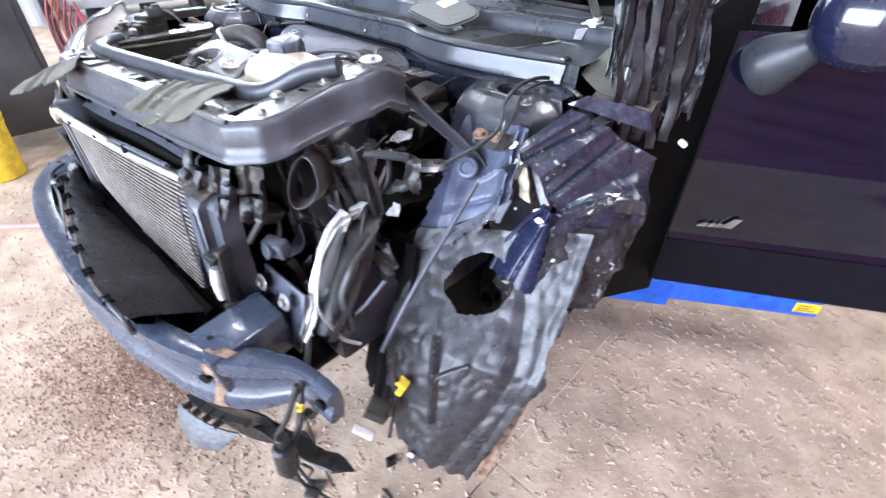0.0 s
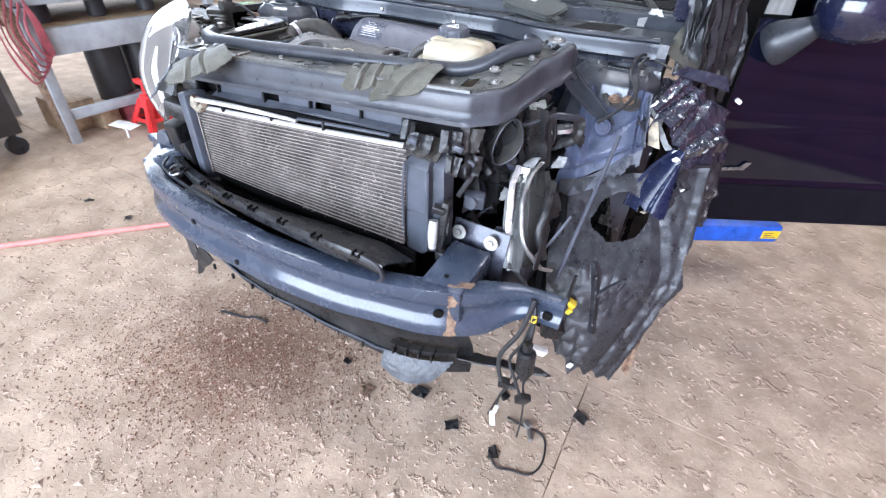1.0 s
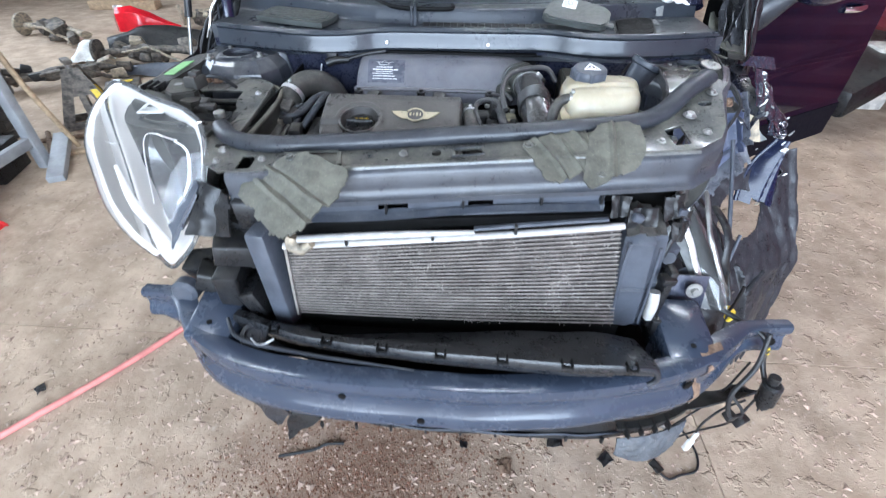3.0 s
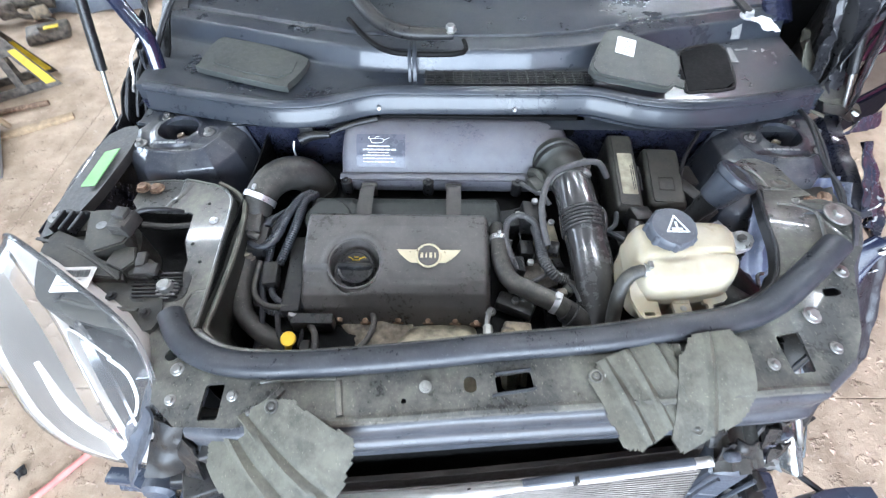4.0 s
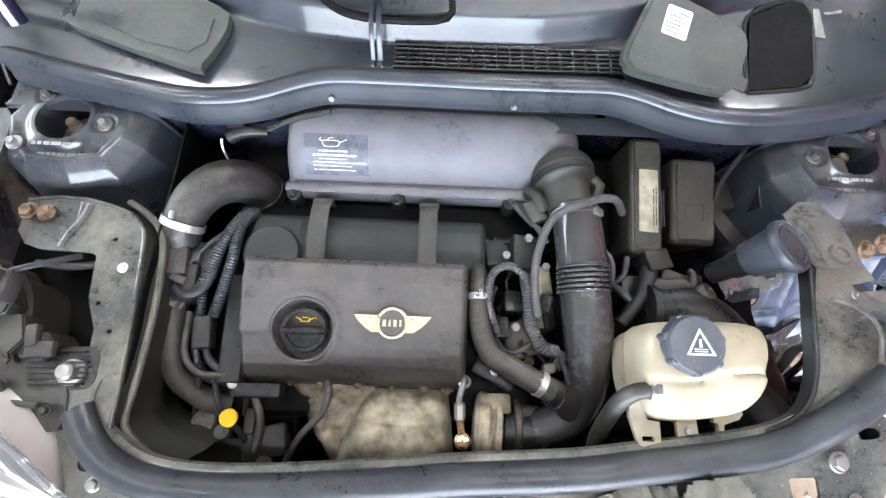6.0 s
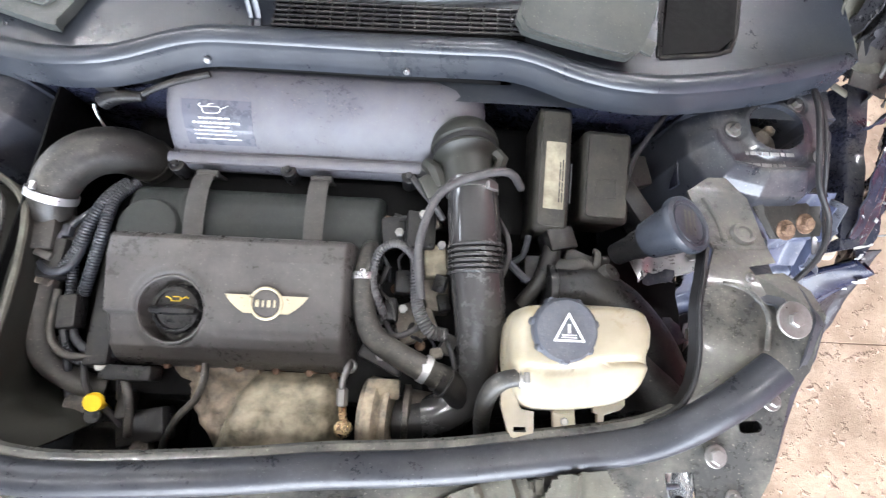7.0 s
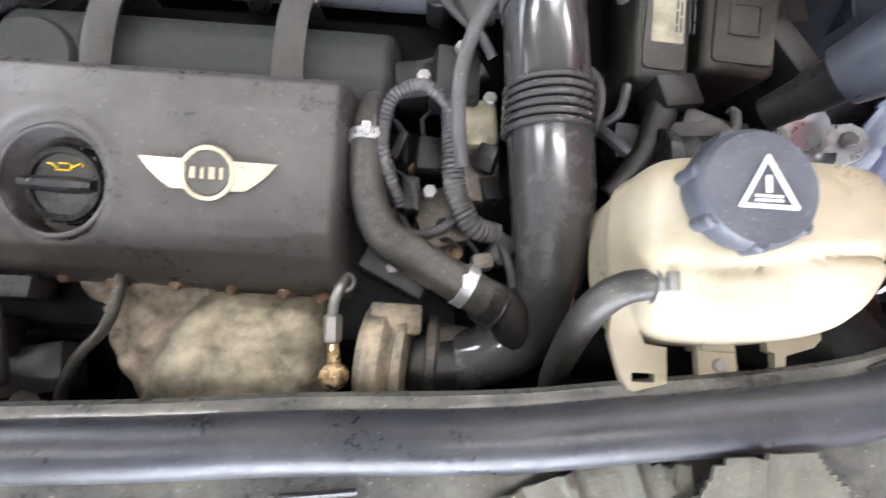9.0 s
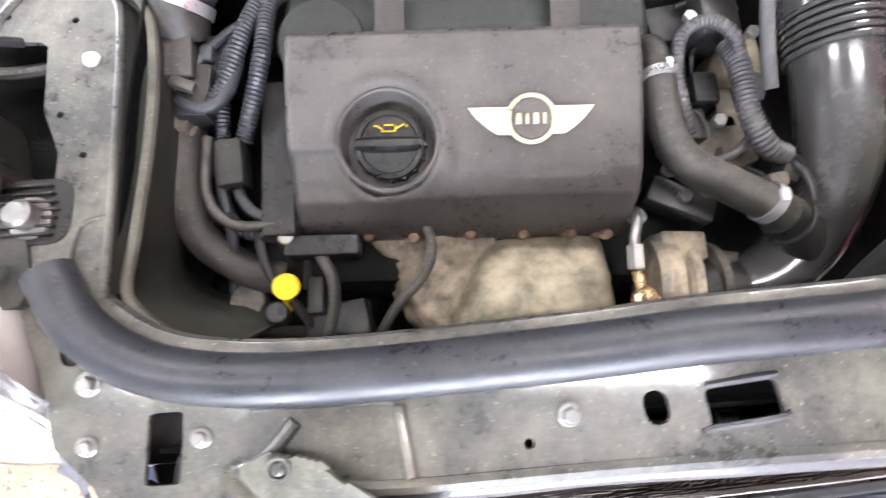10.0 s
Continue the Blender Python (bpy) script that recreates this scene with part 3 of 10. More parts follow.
secs = [(-0.298, 0.30, 0), (-0.296, 0.62, 0), (-0.291, 0.82, 0), (-0.282, 0.94, 0), (-0.268, 0.99, 0), (-0.24, 1, 0), (-0.1, 1.0, 0), (0.05, 1.0, 0), (0.12, 0.99, 0),
        (0.15, 0.96, 0.0), (0.17, 0.90, 0.0), (0.185, 0.80, 0.1), (0.196, 0.62, 0.2), (0.202, 0.3, 0.4)]
airbox = part("air_box", loft(B(), [airbox_section(*q) for q in secs]), "airbox", car, "matte grey plastic intake air box", 50)
bm = B()
tube(bm, [(-0.297, 0.838, 0.989), (-0.1, 0.838, 0.990), (0.10, 0.838, 0.990)], 0.009, 8, flat=0.5)
part("flange", bm, "airbox", airbox)
for x in (-0.283, -0.108, 0.083):
    bm = B()
    cyl(bm, (x, 0.824, 0.955), (x, 0.824, 0.990), 0.012, n=16)
    cyl(bm, (x, 0.824, 0.990), (x, 0.824, 0.996), 0.006, n=6)
    part("screw", bm, "black", airbox)
box_top = lerp_table([0.856, 0.868, 0.886, 0.910, 0.935], [1.000, 1.020, 1.038, 1.050, 1.055])
part("notice_film", sheet(B(), lambda u, v: V(-0.262 + 0.104 * u, 0.905 - 0.049 * v, box_top(0.905 - 0.049 * v) + 0.0005), 4, 20, 0.0004), "film", airbox, "dark glossy notice film", 60)
bm = B()
for y, x, w, h in ((0.8905, -0.246, 0.052, 0.0026), (0.8848, -0.256, 0.074, 0.0032), (0.8790, -0.246, 0.050, 0.0018), (0.8745, -0.256, 0.060, 0.0018), (0.8700, -0.256, 0.066, 0.0018), (0.8655, -0.256, 0.072, 0.0018)):
    x, y = x + 0.008, 0.905 - (0.916 - y) * 0.85
    sl = (box_top(y + 0.001) - box_top(y - 0.003)) / 0.004
    bars(bm, (x, y, box_top(y)), (1, 0, 0), (0, 1, sl), w, 1, 0.006, h, 0.0014, 1.0)
part("printed_notice", bm, "white", airbox, "white printed oil notice", 0)
bm = B()
for pts_ in ([(-0.240, 0.905), (-0.215, 0.905), (-0.212, 0.900), (-0.217, 0.8955), (-0.237, 0.8955), (-0.240, 0.905)], [(-0.213, 0.901), (-0.205, 0.905), (-0.200, 0.9075)], [(-0.240, 0.9035), (-0.245, 0.9065), (-0.242, 0.910)], [(-0.232, 0.905), (-0.228, 0.9095), (-0.222, 0.9095)]):
    pts_ = [(x + 0.008, 0.905 - (0.916 - y) * 0.85) for x, y in pts_]
    tube(bm, [(x, y, box_top(y) + 0.0012) for x, y in pts_], 0.0008, 6, 0.004, flat=0.4)
part("oil_can_mark", bm, "white", airbox)

# intake elbow and the glossy pipe that runs down beside the engine
bm = lathe(B(), (0.169, 0.868, 1.008), (0.12, -1, 0.16), [(0.030, -0.036), (0.043, -0.029), (0.0515, -0.015), (0.0540, -0.003), (0.0540, 0.002), (0.0490, 0.004), (0.0485, 0.015), (0.0520, 0.017), (0.0520, 0.021), (0.0430, 0.026), (0.0385, 0.032), (0.0370, 0.040), (0.0365, 0.070)], 32)
tube(bm, [(0.110, 0.842, 1.0), (0.125, 0.825, 1.010), (0.135, 0.80, 1.008)], [0.010, 0.014, 0.010], 8)
tube(bm, [(0.205, 0.86, 1.025), (0.225, 0.845, 1.02), (0.215, 0.82, 1.02)], [0.010, 0.012, 0.008], 8)
box(bm, (0.120, 0.80, 1.005), (0.03, 0.04, 0.02), (0, 0, 25), 0.004)
elbow = part("intake_elbow", bm, "shell", car, "dusty black plastic intake elbow")
part("boot_band", lathe(B(), (0.169, 0.868, 1.008), (0.12, -1, 0.16), [(0.0485, 0.004), (0.0505, 0.005), (0.0505, 0.014), (0.0485, 0.015)], 32, False), "wire", elbow, "black band round the elbow")
pipe = part("intake_pipe", tube(B(), [(0.180, 0.80, 1.029), (0.184, 0.75, 1.028), (0.190, 0.676, 1.018), (0.199, 0.61, 0.997), (0.203, 0.56, 0.972), (0.199, 0.522, 0.948),
                                      (0.182, 0.490, 0.930), (0.152, 0.468, 0.920), (0.112, 0.458, 0.914)], [0.037, 0.038, 0.038, 0.038, 0.038, 0.037, 0.035, 0.033, 0.031], 28, 0.006), "gloss", car, "glossy black ribbed intake pipe")
for k in range(6):
    bm = B()
    y = 0.702 - 0.0075 * k
    ring(bm, (0.1885, y, 1.0215 + (y - 0.68) * 0.17), (0.05, -1, -0.15), 0.0383, 0.0030, 34, 8)
    part("rib", bm, "gloss", pipe)
# near-black rings put the shade between the ribs into colour
for k in range(5):
    bm = B()
    y = 0.698 - 0.0075 * k
    ring(bm, (0.1885, y, 1.0215 + (y - 0.68) * 0.17), (0.05, -1, -0.15), 0.0380, 0.0014, 34, 6)
    part("groove", bm, "deep", pipe)
bm = B()
lathe(bm, (0.1805, 0.786, 1.029), (0.06, -1, 0), [(0.0375, -0.006), (0.039, -0.006), (0.039, 0.006), (0.0375, 0.006)], 28, False)
box(bm, (0.205, 0.782, 1.058), (0.02, 0.012, 0.012), (0, 40, 0), 0.002)
part("hose_clamp", bm, "steel", pipe, "steel worm clamp")


def clamp(parent, at, axis, r, w=0.005, material="alu"):
    bm = B()
    lathe(bm, at, axis, [(r - 0.0006, -w), (r + 0.0012, -w), (r + 0.0012, w), (r - 0.0006, w)], 22, False)
    d = Vector(axis).orthogonal().normalized()
    box(bm, Vector(at) + V(0, 0, r + 0.003), (0.007, 0.012, 0.006), (0, 0, 0), 0.001)
    return part("hose_clamp", bm, material, parent, "bright hose clamp")


# coolant hose from the cover's corner down to the front
hose_a = part("coolant_hose", tube(B(), [(0.031, 0.712, 0.965), (0.030, 0.69, 0.995), (0.030, 0.652, 1.004), (0.033, 0.61, 0.997), (0.047, 0.573, 0.992), (0.080, 0.550, 0.992),
                                         (0.118, 0.531, 0.988), (0.146, 0.519, 0.978)], [0.012, 0.014, 0.0155, 0.016, 0.017, 0.0175, 0.018, 0.0185], 14), "hose", car, "dusty grey coolant hose")
clamp(hose_a, (0.030, 0.655, 1.004), (0, -1, -0.1), 0.0165)
clamp(hose_a, (0.124, 0.529, 0.987), (1, -0.45, -0.2), 0.019)
bm = B()
tube(bm, [(0.140, 0.520, 0.978), (0.165, 0.508, 0.965), (0.178, 0.488, 0.945)], [0.021, 0.022, 0.019], 14)
box(bm, (0.155, 0.520, 0.975), (0.03, 0.012, 0.03), (0, 20, -25), 0.003)
ring(bm, (0.152, 0.513, 0.972), (1, -0.5, -0.4), 0.023, 0.0022, 20, 6)
part("hose_coupling", bm, "black", car)

# thin hoses and cables between the engine and the pipe
small = [
    [(0.062, 0.599, 0.985), (0.048, 0.63, 1.005), (0.043, 0.655, 1.012), (0.050, 0.689, 1.018), (0.075, 0.701, 1.022), (0.098, 0.686, 1.020), (0.106, 0.665, 1.012)],
    [(0.104, 0.69, 1.0), (0.106, 0.66, 1.008), (0.110, 0.613, 1.004), (0.127, 0.583, 0.996), (0.15, 0.578, 0.985)],
    [(0.114, 0.622, 1.03), (0.108, 0.66, 1.045), (0.110, 0.707, 1.058), (0.135, 0.765, 1.068), (0.189, 0.792, 1.074), (0.23, 0.80, 1.068), (0.252, 0.79, 1.04)],
    [(0.09, 0.82, 0.99), (0.11, 0.79, 1.0), (0.125, 0.77, 1.01), (0.14, 0.75, 1.0)],
    [(0.06, 0.60, 0.96), (0.075, 0.575, 0.975), (0.10, 0.58, 0.985), (0.125, 0.60, 0.98)],
    [(0.225, 0.76, 0.99), (0.235, 0.72, 1.02), (0.238, 0.69, 1.01), (0.228, 0.66, 0.99)],
]
for k, p in enumerate(small):
    part("vacuum_hose" if k != 1 else "corrugated_hose", tube(B(), p, (0.0062, 0.010, 0.0062, 0.005, 0.0045, 0.004)[k], 10, 0.01, (0.0005, 0.0008, 0, 0, 0, 0)[k], 0.0045), "conduit", car,
         "thin grey rubber vacuum hose" if k != 1 else "grey corrugated conduit")
# blocks, sensors and brackets in the same gap
rnd = random.Random(5)
for c, s, r, m in [((0.066, 0.742, 0.945), (0.045, 0.045, 0.05), (0, 0, 10), "black"), ((0.105, 0.735, 0.975), (0.045, 0.06, 0.04), (0, 10, 0), "black"),
                   ((0.132, 0.69, 0.955), (0.035, 0.05, 0.06), (0, 0, 5), "shield"), ((0.085, 0.655, 0.96), (0.028, 0.035, 0.05), (0, 5, 0), "black"),
                   ((0.070, 0.612, 0.975), (0.018, 0.034, 0.03), (0, 0, 3), "black"), ((0.13, 0.64, 0.94), (0.05, 0.05, 0.05), (0, 0, 0), "oily"),
                   ((0.105, 0.60, 0.95), (0.06, 0.06, 0.03), (0, 0, 20), "oily"), ((0.06, 0.545, 0.945), (0.07, 0.03, 0.03), (0, 0, -25), "black"),
                   ((0.139, 0.552, 0.980), (0.020, 0.016, 0.02), (0, 0, 10), "oily"), ((0.155, 0.565, 0.978), (0.02, 0.03, 0.02), (0, 10, -30), "black")]:
    part("engine_block_piece", box(B(), c, s, r, 0.005), m, car)
for p in ((0.075, 0.728, 0.99), (0.088, 0.612, 0.988), (0.058, 0.545, 0.962), (0.14, 0.712, 0.985), (0.11, 0.755, 1.0)):
    bolt(car, p, (0, 0, 1), 0.007, 0.008)

rk = random.Random(17)
for k in range(30):
    c = V(rk.uniform(0.045, 0.15), rk.uniform(0.53, 0.77), rk.uniform(0.935, 0.975))
    q = rk.random()
    if q < 0.45:
        bm = box(B(), c, (rk.uniform(0.008, 0.022), rk.uniform(0.010, 0.03), rk.uniform(0.01, 0.03)), [rk.uniform(-25, 25) for _ in range(3)], 0.002)
        part("small_connector", bm, rk.choice(("black", "black", "oily", "rubber")), car)
    elif q < 0.8:
        e = V(rk.uniform(-0.03, 0.03), rk.uniform(-0.06, 0.06), rk.uniform(-0.01, 0.02))
        part("small_wire", tube(B(), [c, c + e * 0.5 + V(rk.uniform(-0.012, 0.012), 0, 0.012), c + e], rk.uniform(0.0018, 0.004), 8), rk.choice(("wire", "rubber", "hose")), car)
    else:
        bolt(car, c, (rk.uniform(-0.4, 0.4), -0.3, 1), 0.005, 0.006, rk.choice(("steel", "rust")), "bolt", 0.008)
for c, r, hgt, mm in (((-0.40, 0.46, 0.885), 0.018, 0.03, "oily"), ((-0.365, 0.445, 0.89), 0.012, 0.035, "black"), ((-0.425, 0.60, 0.935), 0.010, 0.03, "black"), ((-0.345, 0.515, 0.945), 0.008, 0.02, "steel"), ((-0.415, 0.545, 0.925), 0.012, 0.03, "black"), ((-0.30, 0.40, 0.875), 0.013, 0.03, "oily")):
    part("small_fitting", cyl(B(), c, V(c[0] + 0.006, c[1], c[2] + hgt), r, n=14), mm, car)
for k, p in enumerate(([(-0.42, 0.64, 0.95), (-0.41, 0.58, 0.962), (-0.40, 0.52, 0.945), (-0.41, 0.47, 0.91)], [(-0.37, 0.52, 0.955), (-0.36, 0.48, 0.945), (-0.335, 0.445, 0.915), (-0.32, 0.41, 0.88)], [(-0.335, 0.53, 0.94), (-0.325, 0.50, 0.938), (-0.33, 0.47, 0.92)], [(-0.44, 0.66, 0.975), (-0.428, 0.70, 0.985), (-0.40, 0.74, 0.98), (-0.37, 0.77, 0.97)])):
    part("small_wire", tube(B(), p, (0.006, 0.005, 0.004, 0.005)[k], 8), ("rubber", "wire", "wire", "rubber")[k], car)

# turbo side: hot shield, exhaust manifold, oil line with brass banjo
def shield_pt(u, v):
    xl = -0.128 - 0.058 * v ** 0.55
    x, y = xl + (0.002 - 0.012 * (1 - v) - xl) * u, 0.516 - 0.122 * v
    r = max(0.0, 1 - abs(2 * u - 1) ** 5) * max(0.0, 1 - ((v - 0.52) / 0.60) ** 2)
    z = 0.893 + 0.052 * r ** 0.55 + 0.004 * math.exp(-((v - 0.33 - 0.08 * math.sin(3 * u)) / 0.03) ** 2)
    return V(x, y, z + 0.003 * noise.noise(V(x * 60, y * 60, 1)) + 0.005 * noise.noise(V(x * 18, y * 18, 4)))


part("heat_shield", sheet(B(), shield_pt, 48, 36, 0.003), "shield", car, "dirty beige exhaust heat shield", 70)


def manifold_pt(u, v):
    xl = -0.288 + 0.092 * v + 0.006 * noise.noise(V(v * 8, 2, 1))
    x, y = xl + (-0.010 - xl) * u, 0.542 - 0.145 * v
    z = 0.917 - 0.030 * v - 0.045 * max(0.0, 1 - u / 0.10) ** 2 - 0.010 * (u > 0.55)
    z += 0.010 * math.exp(-((u - 0.36 + 0.25 * v) / 0.07) ** 2)
    return V(x, y, z + 0.007 * noise.noise(V(x * 40, y * 40, 2)) + 0.003 * noise.noise(V(x * 90, y * 90, 5)))


part("exhaust_manifold", sheet(B(), manifold_pt, 52, 34, 0.004), "manifold", car, "rusty cast exhaust manifold", 70)
for x, y in ((-0.262, 0.53), (-0.215, 0.527), (-0.155, 0.529), (-0.10, 0.528), (-0.05, 0.527), (-0.012, 0.525)):
    bm = B()
    box(bm, (x, y, 0.918), (0.022, 0.016, 0.02), (20, 0, 0), 0.003)
    cyl(bm, (x, y - 0.006, 0.926), (x, y - 0.010, 0.936), 0.006, n=6)
    part("manifold_stud", bm, "rust", car)
part("sensor_cable", tube(B(), [(-0.205, 0.535, 0.94), (-0.195, 0.505, 0.952), (-0.205, 0.475, 0.945), (-0.235, 0.445, 0.93), (-0.262, 0.40, 0.90), (-0.265, 0.37, 0.86)], 0.0055, 10), "hose", car, "thin sensor cable over the heat shield")
bm = B()
tube(bm, [(0.013, 0.535, 0.952), (0.010, 0.522, 0.962), (0.006, 0.508, 0.960), (0.006, 0.495, 0.957)], 0.005, 10)
ring(bm, (0.013, 0.530, 0.952), (0, 0.2, 1), 0.008, 0.003, 16, 6)
cyl(bm, (0.006, 0.499, 0.958), (0.007, 0.474, 0.953), 0.0085, n=6)
oil_line = part("oil_line", bm, "steel", car, "steel oil feed line")
bm = B()
cyl(bm, (0.007, 0.474, 0.953), (0.011, 0.452, 0.950), 0.0055)
cyl(bm, (0.012, 0.444, 0.944), (0.012, 0.444, 0.962), 0.0125, n=20, bev=0.004)
part("banjo_fitting", bm, "brass", oil_line, "polished brass banjo bolt")
bm = B()
lathe(bm, (0.030, 0.462, 0.905), (1, -0.05, 0.1), [(0.02, 0), (0.052, 0.004), (0.058, 0.012), (0.056, 0.026), (0.046, 0.034), (0.05, 0.038), (0.05, 0.046), (0.02, 0.05)], 28)
box(bm, (0.062, 0.500, 0.935), (0.05, 0.03, 0.02), (0, 8, 0), 0.004)
part("turbocharger", bm, "cast", car, "dirty cast turbocharger housing")
bm = B()
lathe(bm, (0.092, 0.462, 0.905), (1, -0.02, 0), [(0.03, 0), (0.047, 0.002), (0.047, 0.010), (0.040, 0.014), (0.036, 0.05), (0.02, 0.052)], 26)
part("compressor_flange", bm, "oily", car)
bm = B()
tube(bm, [(0.125, 0.459, 0.914), (0.105, 0.457, 0.912), (0.085, 0.458, 0.908)], [0.034, 0.037, 0.034], 18)
part("pipe_boot", bm, "black", car)

# dipstick, wiring and hoses on the belt side
bm = B()
tube(bm, [(-0.355, 0.452, 0.90), (-0.345, 0.46, 0.93), (-0.338, 0.468, 0.955)], 0.006, 8)
lathe(bm, (-0.338, 0.468, 0.955), (0.1, -0.35, 1), [(0.008, 0), (0.0125, 0.002), (0.0135, 0.008), (0.012, 0.011), (0.001, 0.0115)], 24)
part("dipstick", bm, "yellow", car, "yellow oil dipstick knob")
for k, p in enumerate([
        [(-0.352, 0.79, 0.985), (-0.366, 0.76, 0.998), (-0.380, 0.72, 1.000), (-0.394, 0.68, 0.992), (-0.412, 0.652, 0.984), (-0.432, 0.648, 0.972)],
        [(-0.345, 0.795, 0.975), (-0.357, 0.757, 0.995), (-0.360, 0.70, 0.998), (-0.372, 0.65, 0.985), (-0.385, 0.615, 0.97)],
        [(-0.362, 0.80, 0.97), (-0.385, 0.74, 0.985), (-0.405, 0.69, 0.98), (-0.408, 0.62, 0.965), (-0.408, 0.56, 0.955), (-0.385, 0.525, 0.955), (-0.34, 0.518, 0.952)],
        [(-0.392, 0.60, 0.965), (-0.385, 0.555, 0.965), (-0.36, 0.535, 0.962), (-0.325, 0.532, 0.955)]]):
    part("wiring_conduit", tube(B(), p, (0.0085, 0.0085, 0.007, 0.006)[k], 10, 0.01, 0.0007 if k < 3 else 0, 0.0045), "rubber", car, "grey corrugated wiring conduit")
for c, s, r in [((-0.392, 0.588, 0.972), (0.028, 0.05, 0.028), (0, 0, 8)), ((-0.432, 0.665, 0.97), (0.035, 0.06, 0.04), (0, 0, 0)), ((-0.35, 0.60, 0.94), (0.035, 0.17, 0.06), (0, 0, 3)),
                ((-0.305, 0.507, 0.945), (0.075, 0.022, 0.035), (0, 0, 0)), ((-0.425, 0.71, 0.955), (0.04, 0.05, 0.05), (0, 0, 0)), ((-0.318, 0.462, 0.915), (0.018, 0.04, 0.03), (0, 0, 0)),
                ((-0.30, 0.43, 0.885), (0.07, 0.05, 0.04), (0, 0, 12)), ((-0.36, 0.40, 0.86), (0.10, 0.07, 0.04), (0, 0, 0))]:
    part("connector_block", box(B(), c, s, r, 0.005), "black", car)
part("breather_hose", tube(B(), [(-0.31, 0.50, 0.95), (-0.295, 0.478, 0.958), (-0.293, 0.45, 0.948), (-0.305, 0.42, 0.92)], 0.006, 10), "hose", car)
part("drain_hose", tube(B(), [(-0.442, 0.70, 0.95), (-0.452, 0.63, 0.955), (-0.450, 0.57, 0.95), (-0.434, 0.522, 0.94), (-0.39, 0.490, 0.92), (-0.36, 0.484, 0.905)], [0.016, 0.018, 0.018, 0.018, 0.018, 0.018], 14), "dusty_black", car, "fat dusty rubber hose")
bm = B()
tube(bm, [(-0.456, 0.735, 0.980), (-0.449, 0.757, 0.998), (-0.433, 0.795, 1.008), (-0.405, 0.828, 1.004), (-0.374, 0.846, 0.982), (-0.355, 0.850, 0.945), (-0.350, 0.850, 0.90)], [0.030, 0.031, 0.034, 0.036, 0.037, 0.037, 0.036], 24)
ring(bm, (-0.3545, 0.850, 0.945), (0.15, 0.05, -1), 0.0372, 0.0016, 30, 6)
charge = part("charge_air_hose", bm, "hose", car, "thick grey-black charge air elbow")
clamp(charge, (-0.4485, 0.758, 0.9985), (0.35, 0.9, 0.42), 0.0325, 0.006)

# near-black bulk of engine and gearbox under it all; depth shade put into colour
part("engine_block", box(B(), (-0.15, 0.63, 0.74), (0.56, 0.32, 0.34), bev=0.03), "deep", car, "near-black engine block")
part("gearbox_casing", box(B(), (0.21, 0.62, 0.72), (0.32, 0.34, 0.26), bev=0.04), "deep", car, "near-black gearbox casing")
# dark box added to close the lit gap behind the coil cover
part("bay_backing", box(B(), (-0.02, 0.86, 0.83), (0.78, 0.22, 0.20), bev=0.03), "deep", car, "near-black backing box behind the coil cover")
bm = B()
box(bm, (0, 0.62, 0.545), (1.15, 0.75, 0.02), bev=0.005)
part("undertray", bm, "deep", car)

# expansion tank of milky plastic
tank_loop = [(0.232, 0.600), (0.262, 0.609), (0.372, 0.610), (0.395, 0.592), (0.394, 0.566), (0.388, 0.549), (0.391, 0.534), (0.376, 0.508), (0.345, 0.492), (0.275, 0.484), (0.238, 0.492), (0.224, 0.53), (0.224, 0.575)]


def smooth_loop(lp, n=4):
    p = [Vector((*q, 0)) for q in lp]
    out = []
    for i in range(len(p)):
        a, b, c, d = p[i - 1], p[i], p[(i + 1) % len(p)], p[(i + 2) % len(p)]
        for k in range(n):
            t = k / n
            q = 0.5 * (2 * b + (c - a) * t + (2 * a - 5 * b + 4 * c - d) * t * t + (3 * b - a - 3 * c + d) * t ** 3)
            out.append((q.x, q.y))
    return out


def shrunk(lp, s, cx, cy):
    return [(cx + (x - cx) * s, cy + (y - cy) * s) for x, y in lp]


tl = smooth_loop(tank_loop, 8)
layers = [(0.80, 1.000), (0.93, 1.004), (0.965, 1.014), (0.97, 1.045), (0.975, 1.056), (1.0, 1.060), (1.005, 1.066), (0.98, 1.072), (0.985, 1.085), (0.975, 1.096), (0.955, 1.106), (0.92, 1.114), (0.87, 1.120), (0.81, 1.124), (0.74, 1.126), (0.66, 1.1275), (0.58, 1.128), (0.5, 1.128), (0.42, 1.1285), (0.34, 1.1285), (0.26, 1.129), (0.18, 1.129), (0.10, 1.129), (0.03, 1.129)]


def tank_top(x, y, z):
    k = max(0.0, min(1.0, (z - 1.066) / 0.05))
    seam = y - 0.536 - 0.06 * (x - 0.30) - 0.004 * math.sin(40 * x)
    z -= k * (0.30 * max(0.0, -seam) + 0.0045 * math.exp(-(seam / 0.004) ** 2) + 0.003 * (seam < 0))
    if seam < -0.01:
        z -= k * 0.0022 * math.exp(-((x - 0.315) / 0.0025) ** 2)
    return V(x, y, z)

